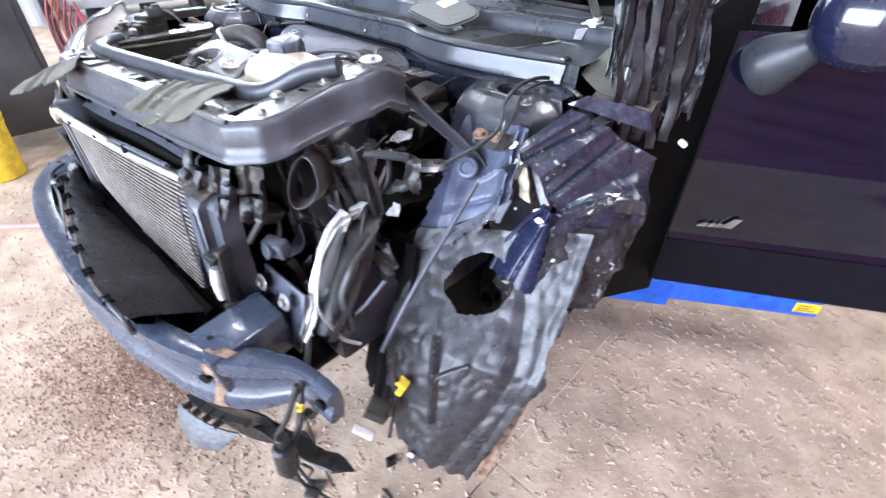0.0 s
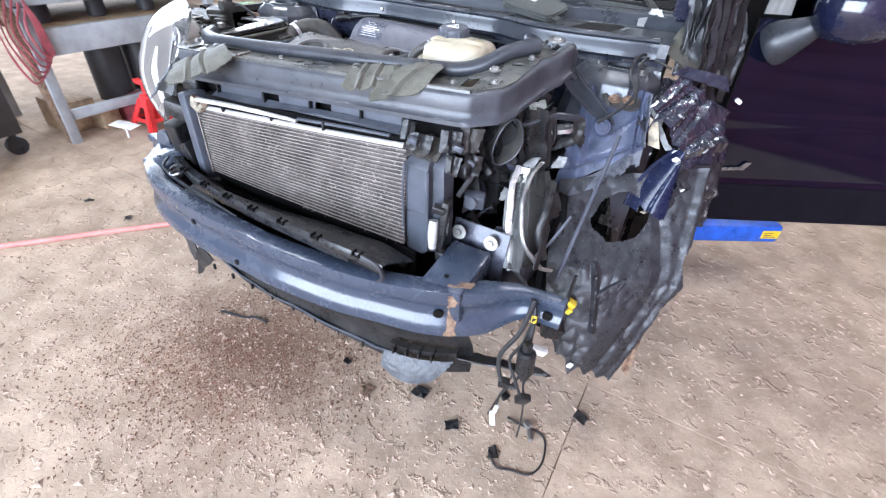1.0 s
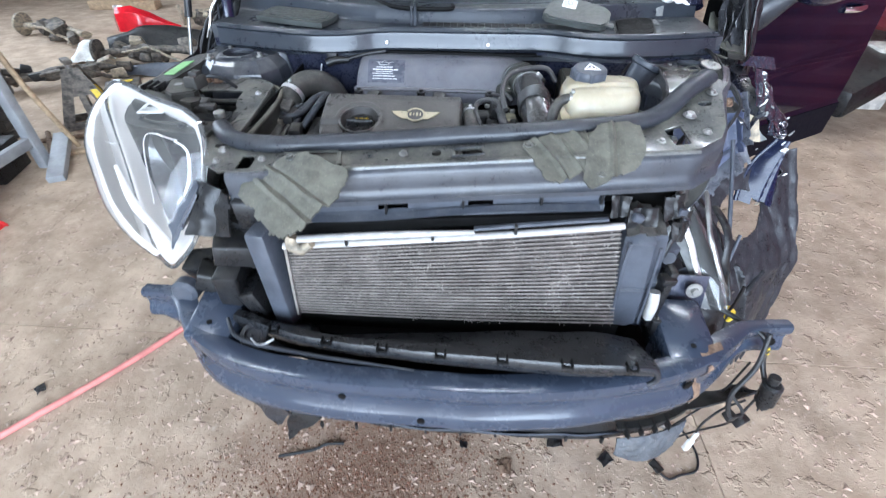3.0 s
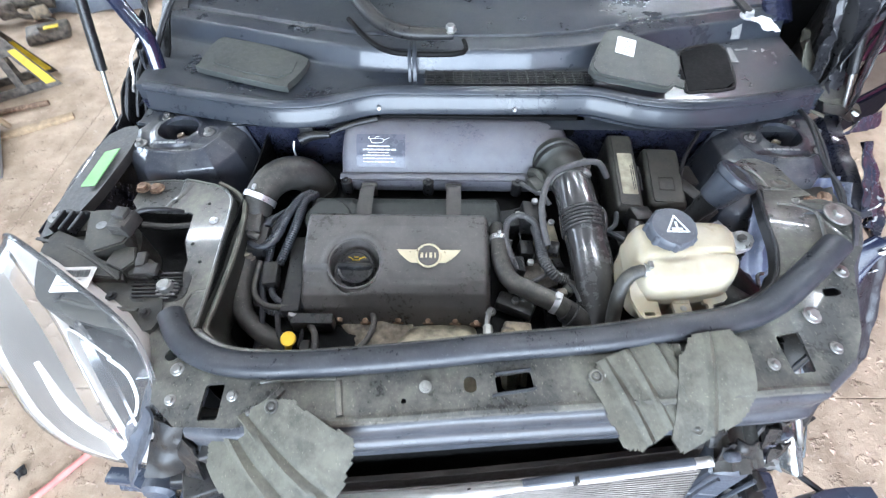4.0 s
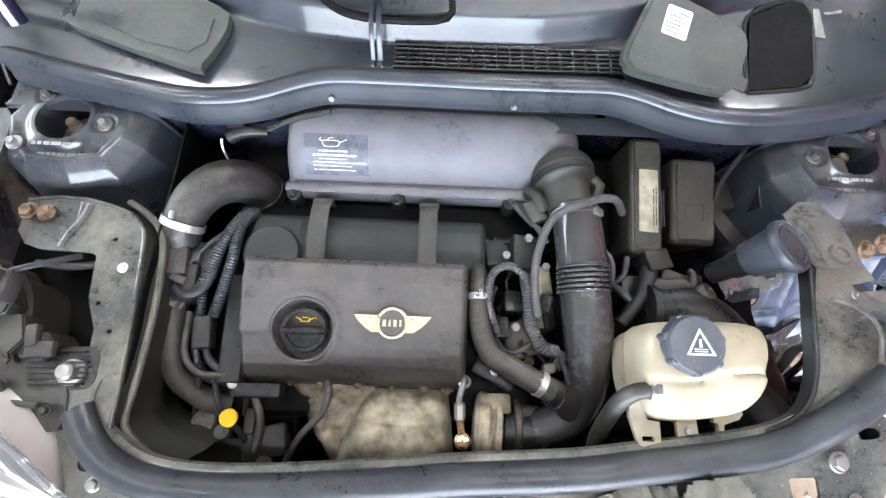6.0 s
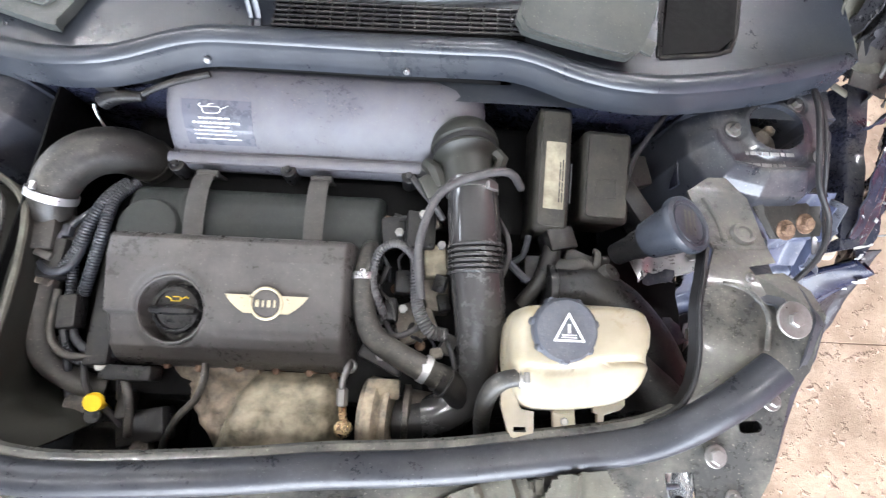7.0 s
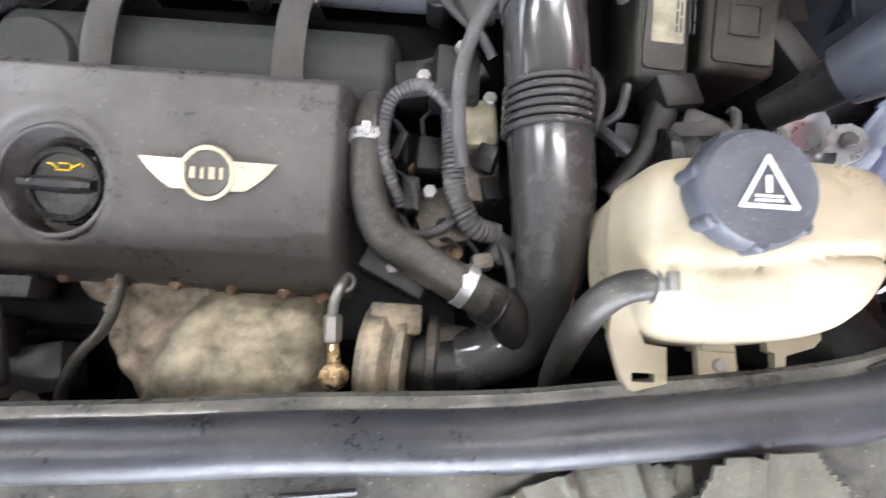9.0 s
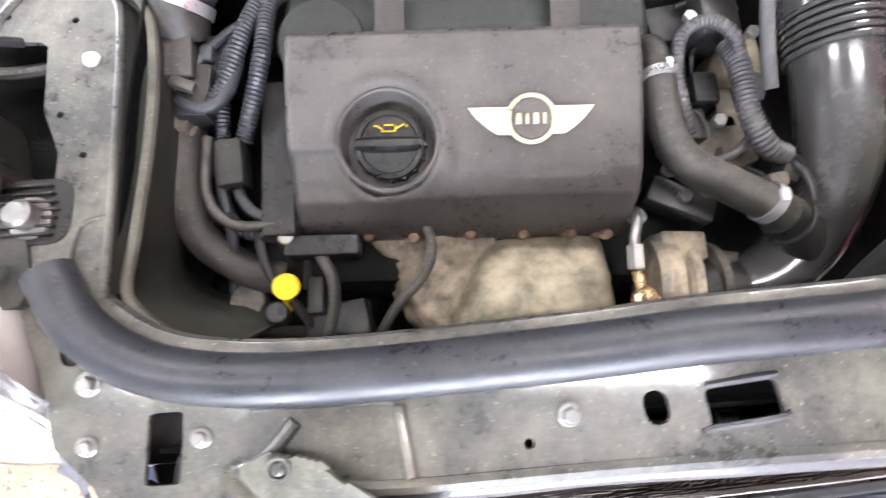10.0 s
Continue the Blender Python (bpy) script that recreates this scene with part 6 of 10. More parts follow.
part("lamp_gap_backing", bm, "deep", car)
# headlamp housing on the unhurt side: moulded dusty plates, latches, plugs and a barcode label
house = part("headlamp_housing", slab(B(), smooth_loop([(-0.790, 0.600), (-0.782, 0.655), (-0.735, 0.664), (-0.645, 0.652), (-0.618, 0.630), (-0.606, 0.585), (-0.598, 0.545), (-0.560, 0.530), (-0.532, 0.500), (-0.530, 0.446), (-0.60, 0.448), (-0.68, 0.470), (-0.748, 0.505)], 3), lambda x, y: 1.030 + 0.03 * (y - 0.52) + 0.03 * (x + 0.62), 0.10), "ecu", car, "dusty olive-black headlamp housing", 40)


def housing_plate(loop, z, th, holes=(), tilt=0.0, name="housing_plate", material="ecu"):
    cx, cy = sum(p[0] for p in loop) / len(loop), sum(p[1] for p in loop) / len(loop)
    bm = slab(B(), loop, lambda x, y: z + tilt * (y - cy), th, holes)
    slab(bm, shrunk(loop, 0.93, cx, cy), lambda x, y: z + 0.003 + tilt * (y - cy), 0.004)
    return part(name, bm, material, house, "", 35)


housing_plate([(-0.768, 0.612), (-0.758, 0.628), (-0.700, 0.606), (-0.662, 0.572), (-0.612, 0.548), (-0.604, 0.530), (-0.70, 0.538), (-0.758, 0.560)], 1.045, 0.06, tilt=0.08)
housing_plate([(-0.706, 0.655), (-0.698, 0.664), (-0.655, 0.666), (-0.644, 0.655), (-0.616, 0.606), (-0.620, 0.592), (-0.664, 0.572), (-0.688, 0.590)], 1.062, 0.07, tilt=0.05)
housing_plate([(-0.640, 0.594), (-0.606, 0.594), (-0.592, 0.560), (-0.604, 0.540), (-0.640, 0.556)], 1.050, 0.06, tilt=-0.10)
housing_plate([(-0.606, 0.566), (-0.572, 0.572), (-0.556, 0.556), (-0.566, 0.534), (-0.600, 0.536)], 1.042, 0.05, tilt=0.0)
housing_plate([(-0.790, 0.642), (-0.782, 0.690), (-0.722, 0.684), (-0.708, 0.634), (-0.752, 0.628)], 1.038, 0.06, tilt=0.0)
for x, y in ((-0.766, 0.648), (-0.748, 0.646), (-0.730, 0.644)):
    bm = box(B(), (x, y, 1.050), (0.007, 0.044, 0.018), (0, 0, -4), 0.002)
    part("latch", bm, "black", house)
part("latch_bar", box(B(), (-0.748, 0.668, 1.048), (0.056, 0.008, 0.014), (0, 0, -4), 0.002), "black", house)
bm = box(B(), (-0.628, 0.628, 1.072), (0.034, 0.044, 0.028), (0, 0, -8), 0.004)
box(bm, (-0.628, 0.636, 1.090), (0.022, 0.022, 0.010), (0, 0, -8), 0.002)
box(bm, (-0.628, 0.608, 1.084), (0.026, 0.006, 0.012), (0, 0, -8), 0.001)
part("lamp_plug", bm, "dusty_black", house, "dusty black wiring plug")
part("plug_wire", tube(B(), [(-0.618, 0.648, 1.076), (-0.596, 0.655, 1.078), (-0.575, 0.668, 1.064), (-0.560, 0.684, 1.040)], 0.0045, 8), "wire", house)
part("round_mark", lathe(B(), (-0.672, 0.628, 1.0655), (0, 0, 1), [(0.001, 0), (0.009, 0), (0.009, 0.0007), (0.001, 0.0007)], 18), "plastic_pale", house)
bm = box(B(), (-0.570, 0.548, 1.046), (0.036, 0.022, 0.012), (0, 0, 4), 0.003)
box(bm, (-0.584, 0.566, 1.048), (0.016, 0.030, 0.014), (0, 0, 12), 0.003)
part("housing_boss", bm, "dusty_black", house)
for x, y in ((-0.724, 0.596), (-0.612, 0.500), (-0.545, 0.470), (-0.594, 0.462), (-0.70, 0.500)):
    bolt(house, (x, y, 1.040 + 0.10 * (y - 0.52) + 0.05 * (x + 0.62)), (0, 0, 1), 0.005, 0.004, "black", "screw", 0.009)
part("moulded_ridge", tube(B(), [(-0.790, 0.612, 1.046), (-0.770, 0.606, 1.048), (-0.736, 0.598, 1.048), (-0.68, 0.572, 1.048), (-0.610, 0.530, 1.044)], 0.0035, 8, flat=0.6), "ecu", house)
part("moulded_ridge", tube(B(), [(-0.70, 0.498, 1.035), (-0.64, 0.482, 1.036), (-0.56, 0.476, 1.038)], 0.004, 8, flat=0.5), "ecu", house)
lab_m = pose(-0.683, 0.527, 1.0475, 3, 0, 3)
bm = slab(B(), rrect(0, 0, 0.060, 0.047, 0.002, 1), 0, 0.0016)
lab_ob = part("barcode_label", place(bm, lab_m), "paper", house, "white barcode label", 0)
bm = B()
rb = random.Random(3)
x = -0.018
while x < 0.024:
    w = rb.choice((0.0008, 0.0014, 0.002))
    box(bm, (x, 0.010, 0.0008), (w, 0.014, 0.0004), bev=0)
    x += w + rb.choice((0.0008, 0.0013))
bars(bm, (-0.024, -0.001, 0.0004), (1, 0, 0), (0, 1, 0), 0.040, 3, 0.0055, 0.0016, 0.0006)
part("label_print", place(bm, lab_m), "ink", house, "", 0)

part("lamp_cheek", torn((-0.545, 0.455, 0.985), (-0.500, 0.300, 0.970), (-0.560, 0.240, 0.860), (-0.620, 0.420, 0.930), 20, 26, 0.004, 0.006, 14, 3, 0.03, ((0.3, 0.1, 0.012), (0.7, 0.08, -0.012))), "shroud", car, "dark blue-grey bracket beside the headlamp", 35)
part("lamp_cheek", torn((-0.50, 0.335, 0.990), (-0.42, 0.285, 0.985), (-0.43, 0.255, 0.90), (-0.54, 0.260, 0.89), 16, 18, 0.004, 0.006, 16, 6, 0.05, ((0.5, 0.15, 0.015),)), "black", car, "black lamp bracket", 35)
# clear headlamp lens with its reflectors
hc, hu, hw = V(-0.70, 0.45, 0.925), V(-0.45, 0.68, 0.58).normalized(), V(-0.62, -0.70, 0.35).normalized()
hv = hu.cross(hw).normalized()


def lamp_pt(a, r, bulge, sz=1.0):
    """Point of the lamp's bowl: a turn round it, r from middle to rim."""
    ca, sa = math.cos(a), math.sin(a)
    ex = 0.225 * abs(ca) ** 0.85 * (1 if ca > 0 else -1)
    ey = 0.135 * abs(sa) ** 0.75 * (1 if sa > 0 else -1) * (1 - 0.25 * max(0.0, ca))
    ey += 0.074 * math.exp(-((a - 1.64) / 0.38) ** 2) * r
    side = V(0.050 * max(0.0, sa) ** 1.2 * (1 - max(0.0, ca)) - 0.032 * max(0.0, ca) ** 2, 0, 0) * r
    return hc + side + (hu * ex + hv * ey) * (r * sz) + hw * bulge * (1 - r ** 2.4)


lamp = part("headlamp_lens", loft(B(), [[lamp_pt(2 * math.pi * k / 48, r, 0.105) for k in range(48)] for r in (1.0, 0.97, 0.92, 0.84, 0.72, 0.56, 0.38, 0.2, 0.04)], cap=False), "lens", car, "clear bulging headlamp lens", 60)
lamp.visible_shadow = False
part("reflector_bowl", loft(B(), [[lamp_pt(2 * math.pi * k / 40, r, b, 0.97) for k in range(40)] for r, b in ((1.0, 0.0), (0.93, -0.03), (0.8, -0.09), (0.55, -0.12), (0.05, -0.125))], cap=False), "pearl", lamp, "silver headlamp reflector", 60)
part("main_reflector", sheet(B(), lambda u, v: lamp_pt(math.pi * (1.02 + 1.06 * u), 0.02 + 0.84 * v, 0.092), 40, 16, 0.002), "pearl", lamp, "bright pearly reflector of the main beam", 60)
bm = tube(B(), [lamp_pt(2 * math.pi * k / 40, 1.0, 0.0, 1.005) for k in range(41)], 0.0045, 8, 0.03)
part("lens_rim", bm, "lens", lamp)
pocket_at = hc + hu * -0.055 + hv * 0.062 + V(0.022, 0, 0)
pocket = [[pocket_at + hu * (0.118 * k * math.cos(2 * math.pi * q / 32)) + hv * (0.068 * k * math.sin(2 * math.pi * q / 32)) + hw * d for q in range(32)] for k, d in ((1.0, 0.012), (0.97, 0.016), (0.93, 0.010), (0.85, -0.025), (0.62, -0.045), (0.05, -0.05))]
part("lamp_shroud", loft(B(), pocket, cap=False), "gloss", lamp, "dark inner pocket of the headlamp", 60)
part("light_guide", tube(B(), [lamp_pt(a, r, 0.050) for a, r in ((1.62, 0.78), (1.75, 0.86), (1.95, 0.88), (2.15, 0.84), (2.30, 0.78))], 0.0024, 8, flat=0.6), "white", lamp, "white hooked light guide")
part("light_guide", tube(B(), [lamp_pt(1.62, 0.80, 0.05), pocket_at + hu * 0.105 + hv * 0.004 + hw * 0.03, pocket_at - hu * 0.02 - hv * 0.066 + hw * 0.03], 0.0018, 8, flat=0.6), "pearl", lamp, "white bar inside the headlamp")
part("lamp_spine", tube(B(), [hc + hu * 0.02 + hw * 0.062, hc - hu * 0.08 + hv * 0.004 + hw * 0.052, hc - hu * 0.18 + hv * 0.004 + hw * 0.012], [0.004, 0.010, 0.007], 10, flat=0.5), "pearl", lamp, "white spine between the lamp chambers")

# ---- the car: front end ----
cTL, cTR, cBL, cBR = V(-0.318, 0.232, 0.903), V(0.330, 0.288, 0.942), V(-0.335, 0.245, 0.700), V(0.358, 0.243, 0.712)


def core(u, v, d=0.0):
    p = cTL.lerp(cTR, u).lerp(cBL.lerp(cBR, u), v)
    return p + V(0.05, -1, 0.1).normalized() * (d + 0.012 * math.sin(math.pi * u) * 0.5)


bm = sheet(B(), lambda u, v: core(u, v, -0.024), 40, 14, 0.008)
cond = part("condenser", bm, "fin_dark", car, "dirty silver condenser with bent fins", 60)
for k in range(24):
    v = (k + 0.4) / 24
    sag = [0.0016 * noise.noise(V(u * 1.7, k * 3.1, 5.0)) for u in range(13)]
    part("tube", tube(B(), [core(u / 12, v + sag[u], 0.0) for u in range(13)], 0.00145, 6, 0.05), "tubes", cond)
# wavy fins between the tubes, bent in patches
fv, ff = [], []
rf = random.Random(8)
for k in range(24):
    v0, v1 = (k + 0.52) / 24, (k + 1.28) / 24
    n = 260
    for i in range(n):
        u = i / (n - 1)
        d = -0.004 + 0.0012 * noise.noise(V(u * 30, k * 0.9, 2.0)) + 0.0008 * (rf.random() - 0.5)
        if noise.noise(V(u * 9, v0 * 6, 7.0)) > 0.15:
            d += 0.0016 * (rf.random() - 0.3)
        s = 0.0012 if i % 2 else -0.0012
        fv += [core(u + s * 0.8, v0, d)[:], core(u - s * 0.8, min(v1, 1.0), d)[:]]
        if i:
            b = len(fv)
            ff.append((b - 4, b - 3, b - 1, b - 2))
me = bpy.data.meshes.new("fin_core")
me.from_pydata(fv, [], ff)
me.materials.append(M["fins"])
ob = new("fin_core", me)
ob.parent = cond
tagged(ob, "crumbling silver cooling fins", kind="stuff")
bv, bf = [], []
for k in range(1500):
    u, v = rf.random(), rf.random() ** 0.8
    if noise.noise(V(u * 6, v * 4, 3.0)) < 0.02 and not (0.84 < u + 0.10 * v < 0.97):
        continue
    a, l, w = rf.uniform(0, 6.28), rf.uniform(0.0008, 0.0034), rf.uniform(0.0004, 0.0011)
    c, n_ = core(u, v, 0.0032), len(bv)
    dx, dz = V(math.cos(a), 0, math.sin(a)) * l, V(-math.sin(a), -0.4, math.cos(a)) * w
    bv += [tuple(c - dx - dz), tuple(c + dx - dz), tuple(c + dx * 0.8 + dz), tuple(c - dx * 0.7 + dz)]
    bf.append((n_, n_ + 1, n_ + 2, n_ + 3))
me = bpy.data.meshes.new("bent_fin_scrap")
me.from_pydata(bv, [], bf)
me.materials.append(M["tubes"])
ob = new("bent_fin_scrap", me)
ob.parent = cond
tagged(ob, "bent bright scraps of fin", kind="stuff")
bm = tube(B(), [core(0.0, -0.045, 0.008), core(0.35, -0.046, 0.010), core(0.7, -0.040, 0.010), core(1.0, -0.035, 0.008)], 0.0078, 10, flat=0.8)
part("header_pipe", bm, "pale_alu", cond, "dull white aluminium header pipe")
bm = tube(B(), [core(0.05, -0.150, 0.016), core(0.25, -0.150, 0.018), core(0.46, -0.125, 0.018), core(0.56, -0.105, 0.016)], [0.0085, 0.0085, 0.0075, 0.005], 10, flat=0.7)
part("header_pipe", bm, "pale_alu", cond, "dull white aluminium header pipe")
part("edge_strip", tube(B(), [core(0.56, -0.125, 0.012), core(0.75, -0.125, 0.012), core(0.95, -0.115, 0.012)], 0.006, 8, flat=0.6), "shroud", cond)
for u in (0.19, 0.44, 0.68):
    part("pipe_clip", box(B(), core(u, -0.10, 0.016), (0.006, 0.010, 0.020), (0, 0, 4), 0.0015), "black", cond)
bm = tube(B(), [core(0.035, -0.17, 0.012), core(0.03, -0.08, 0.016), core(0.06, -0.03, 0.016), core(0.09, -0.10, 0.020)], [0.012, 0.013, 0.012, 0.008], 10)
part("pipe_joint", crumple(bm, 0.004, 40, 2), "cast", cond, "corroded pipe joint")
part("side_tank", tube(B(), [core(0.0, 0.0, 0.002), core(0.0, 0.5, 0.002), core(0.0, 1.0, 0.002)], 0.005, 8, flat=0.6), "tubes", cond)
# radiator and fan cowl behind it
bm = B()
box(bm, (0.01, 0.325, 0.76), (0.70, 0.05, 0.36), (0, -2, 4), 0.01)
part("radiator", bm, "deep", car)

# side cheeks of the radiator pack
def cheek_loop(z, w0, w1, y0, y1):
    return [V(w0, y0 + 0.004, z), V(w0 + 0.004, y0, z), V(w1 - 0.006, y0 - 0.004, z), V(w1, y0, z), V(w1 + 0.003, y0 + 0.016, z), V(w1 + 0.028, y0 + 0.022, z), V(w1 + 0.030, y1, z), V(w0, y1, z)]


bm = loft(B(), [cheek_loop(0.690, 0.350, 0.400, 0.268, 0.33), cheek_loop(0.705, 0.350, 0.412, 0.262, 0.33), cheek_loop(0.796, 0.346, 0.410, 0.264, 0.33), cheek_loop(0.800, 0.347, 0.409, 0.268, 0.33),
                cheek_loop(0.804, 0.345, 0.409, 0.265, 0.33), cheek_loop(0.915, 0.338, 0.400, 0.272, 0.335), cheek_loop(0.925, 0.341, 0.398, 0.280, 0.338), cheek_loop(0.942, 0.350, 0.392, 0.306, 0.345)])
crumple(bm, 0.0016, 16, 3)
cheek = part("radiator_cheek", bm, "shroud", car, "smooth grey plastic radiator side cheek", 35)
part("moulded_rib", tube(B(), [(0.345, 0.262, 0.925), (0.343, 0.257, 0.86), (0.347, 0.254, 0.80), (0.352, 0.254, 0.71)], 0.003, 6), "shroud", cheek)
part("moulded_rib", tube(B(), [(0.405, 0.262, 0.915), (0.411, 0.258, 0.80), (0.414, 0.256, 0.71)], 0.0035, 6), "shroud", cheek)
bm = tube(B(), [(0.427, 0.262, 0.800), (0.429, 0.256, 0.770), (0.430, 0.256, 0.728)], [0.011, 0.0125, 0.010], 14)
part("receiver", bm, "pale_alu", cheek, "bright aluminium receiver")
bm = box(B(), (0.446, 0.275, 0.775), (0.018, 0.03, 0.16), (0, 3, 8), 0.004)
box(bm, (0.440, 0.262, 0.835), (0.030, 0.026, 0.018), (0, 8, 10), 0.003)
box(bm, (0.452, 0.262, 0.700), (0.020, 0.026, 0.05), (0, -6, 10), 0.004)
part("cheek_bracket", crumple(bm, 0.003, 30, 1), "black", cheek)
part("cheek_cap", torn((0.330, 0.262, 0.936), (0.420, 0.272, 0.938), (0.415, 0.345, 0.962), (0.345, 0.350, 0.965), 20, 14, 0.003, 0.005, 22, 4, 0.04, ((0.3, 0.08, 0.006), (0.75, 0.08, -0.008))), "dusty_black", cheek, "torn dusty cap on the cheek", 35)
# torn bracketry between the cheek and the cross member
for k, (a, b, c, d, mm) in enumerate((((0.335, 0.300, 0.985), (0.395, 0.305, 0.985), (0.400, 0.285, 0.945), (0.325, 0.280, 0.940), "black"), ((0.400, 0.315, 1.000), (0.450, 0.335, 1.000), (0.455, 0.315, 0.950), (0.405, 0.300, 0.945), "black"), ((0.430, 0.345, 1.005), (0.480, 0.385, 1.000), (0.475, 0.370, 0.940), (0.440, 0.335, 0.935), "dusty_black"),
                                      ((0.300, 0.318, 1.000), (0.345, 0.318, 1.000), (0.340, 0.300, 0.955), (0.305, 0.300, 0.950), "black"), ((0.455, 0.330, 0.950), (0.490, 0.365, 0.945), (0.490, 0.350, 0.890), (0.460, 0.320, 0.895), "black"), ((0.425, 0.300, 0.955), (0.465, 0.315, 0.950), (0.460, 0.300, 0.905), (0.430, 0.290, 0.910), "black"))):
    part("torn_bracket", torn(a, b, c, d, 14, 12, 0.003, 0.006, 26, k, 0.07, ((0.5, 0.12, 0.010),)), mm, car, "torn dark plastic bracket", 35)
for k, c in enumerate(((0.447, 0.318, 0.962), (0.470, 0.340, 0.925), (0.352, 0.285, 0.968))):
    part("pale_plug", crumple(box(B(), c, (0.020, 0.014, 0.016), (10 * k, 20, 15), 0.004), 0.003, 40, k), "shroud", car, "broken grey plug")
bm = B()
box(bm, (-0.365, 0.262, 0.80), (0.045, 0.07, 0.26), (0, -3, -8), 0.010)
part("radiator_cheek", bm, "shroud", car, "grey plastic radiator side cheek")
# bare brackets where the lamp on that side was held
for c, s, r in [((-0.44, 0.29, 0.86), (0.10, 0.10, 0.05), (0, 15, 20)), ((-0.47, 0.27, 0.78), (0.05, 0.08, 0.10), (10, 10, 0)), ((-0.52, 0.30, 0.74), (0.10, 0.05, 0.05), (0, 25, 10)), ((-0.42, 0.26, 0.72), (0.04, 0.06, 0.10), (0, -15, 0)), ((-0.46, 0.33, 0.90), (0.12, 0.06, 0.03), (0, 20, 0)),
                ((-0.40, 0.30, 0.94), (0.05, 0.05, 0.06), (0, 0, 10)), ((-0.50, 0.25, 0.70), (0.07, 0.03, 0.03), (0, 0, 30)), ((-0.575, 0.335, 0.75), (0.06, 0.06, 0.06), (20, 0, 0))]:
    bm = box(B(), c, s, r, 0.006)
    crumple(bm, 0.012, 18, c[0] * 10)
    part("lamp_bracket", bm, "black", car)
bm = B()
cyl(bm, (-0.60, 0.30, 0.72), (-0.60, 0.26, 0.725), 0.03, n=22, bev=0.008)
part("horn", bm, "shroud", car, "round grey horn")

# bumper beam
beam_line = [(-0.722, 0.292), (-0.66, 0.287), (-0.618, 0.262), (-0.565, 0.200), (-0.50, 0.145), (-0.40, 0.104), (-0.22, 0.078), (0.0, 0.070), (0.22, 0.084), (0.41, 0.122), (0.53, 0.168), (0.605, 0.222), (0.655, 0.262), (0.70, 0.274), (0.762, 0.276)]
bl = curve_pts([(x, y, 0) for x, y in beam_line], 0.022)
beam_sec = [(-0.040, 0.000), (-0.034, 0.064), (-0.004, 0.070), (0.010, 0.064), (0.014, 0.046), (0.010, 0.028), (0.000, 0.016), (-0.002, 0.0), (0.000, -0.016), (0.010, -0.028), (0.016, -0.044), (0.014, -0.064), (0.000, -0.072), (-0.034, -0.066)]
secs = []
for i, p in enumerate(bl):
    t = (bl[min(i + 1, len(bl) - 1)] - bl[max(i - 1, 0)]).normalized()
    nrm = V(t.y, -t.x, 0)
    k = min(1.0, max(0.0, (abs(p.x) - 0.60) / 0.08))
    secs.append([p + nrm * n * (1 - 0.4 * k) + V(0, 0, (0.640 if p.x > 0 else 0.642) + 0.022 * k + z * (1 - 0.42 * k)) for n, z in beam_sec])
bm = loft(B(), secs)
crumple(bm, 0.0035, 7, 1)
beam = part("bumper_beam", bm, "beam", car, "blue-grey painted steel bumper beam, scuffed", 45)


def on_beam(x, z, lift=0.0):
    j = min(range(len(bl)), key=lambda i: abs(bl[i].x - x))
    t = (bl[min(j + 1, len(bl) - 1)] - bl[max(j - 1, 0)]).normalized()
    return bl[j] + V(t.y, -t.x, 0) * (0.014 + lift) + V(0, 0, z), V(t.y, -t.x, 0)


# near-black discs stand in for the dark inside of the holes
for x, z in ((0.50, 0.636), (-0.53, 0.65), (-0.20, 0.665), (0.735, 0.65), (-0.05, 0.60)):
    p, nn = on_beam(x, z, -0.010 if abs(z - 0.64) < 0.02 else -0.003)
    part("beam_hole", lathe(B(), p, nn, [(0.001, 0.0), (0.012 if x > 0 else 0.008, 0.0), (0.012 if x > 0 else 0.008, 0.003), (0.001, 0.003)], 14), "deep", beam)
def rust_pt(u, v):
    z = 0.578 + 0.122 * v
    w = 0.55 + 0.6 * abs(v - 0.35) - 0.35 * noise.noise(V(v * 7, 2, 4)) - 0.25 * noise.noise(V(v * 23, u * 3, 1))
    if abs(u - 0.5 - 0.25 * noise.noise(V(v * 4, 8, 1))) > 0.5 * w:
        return None
    x = 0.524 + 0.030 * u
    i = min(range(len(bl) - 1), key=lambda j: abs(bl[j].x - x))
    if bl[i].x > x:
        i -= 1
    p = bl[i].lerp(bl[i + 1], (x - bl[i].x) / (bl[i + 1].x - bl[i].x))
    d = float(np.interp(z - 0.640, [-0.072, -0.064, -0.044, -0.028, -0.016, 0.0, 0.016, 0.028, 0.046, 0.064], [0.000, 0.014, 0.016, 0.010, 0.0, -0.002, 0.0, 0.010, 0.014, 0.010]))
    return p + V(0.35, -0.94, 0) * (d + 0.0022) + V(0, 0, z)


bm = sheet(B(), rust_pt, 16, 90, 0.0008)
part("rust_patch", crumple(bm, 0.0035, 7, 1), "rust", beam, "rusted weld seam", 60)
bm = sheet(B(), lambda u, v: V(0.52 + 0.05 * u, 0.19 + 0.02 * u - 0.02 * v, 0.7125 - 0.001 * v), 8, 4, 0.001)
part("rust_patch", crumple(bm, 0.003, 30, 2), "rust", beam)

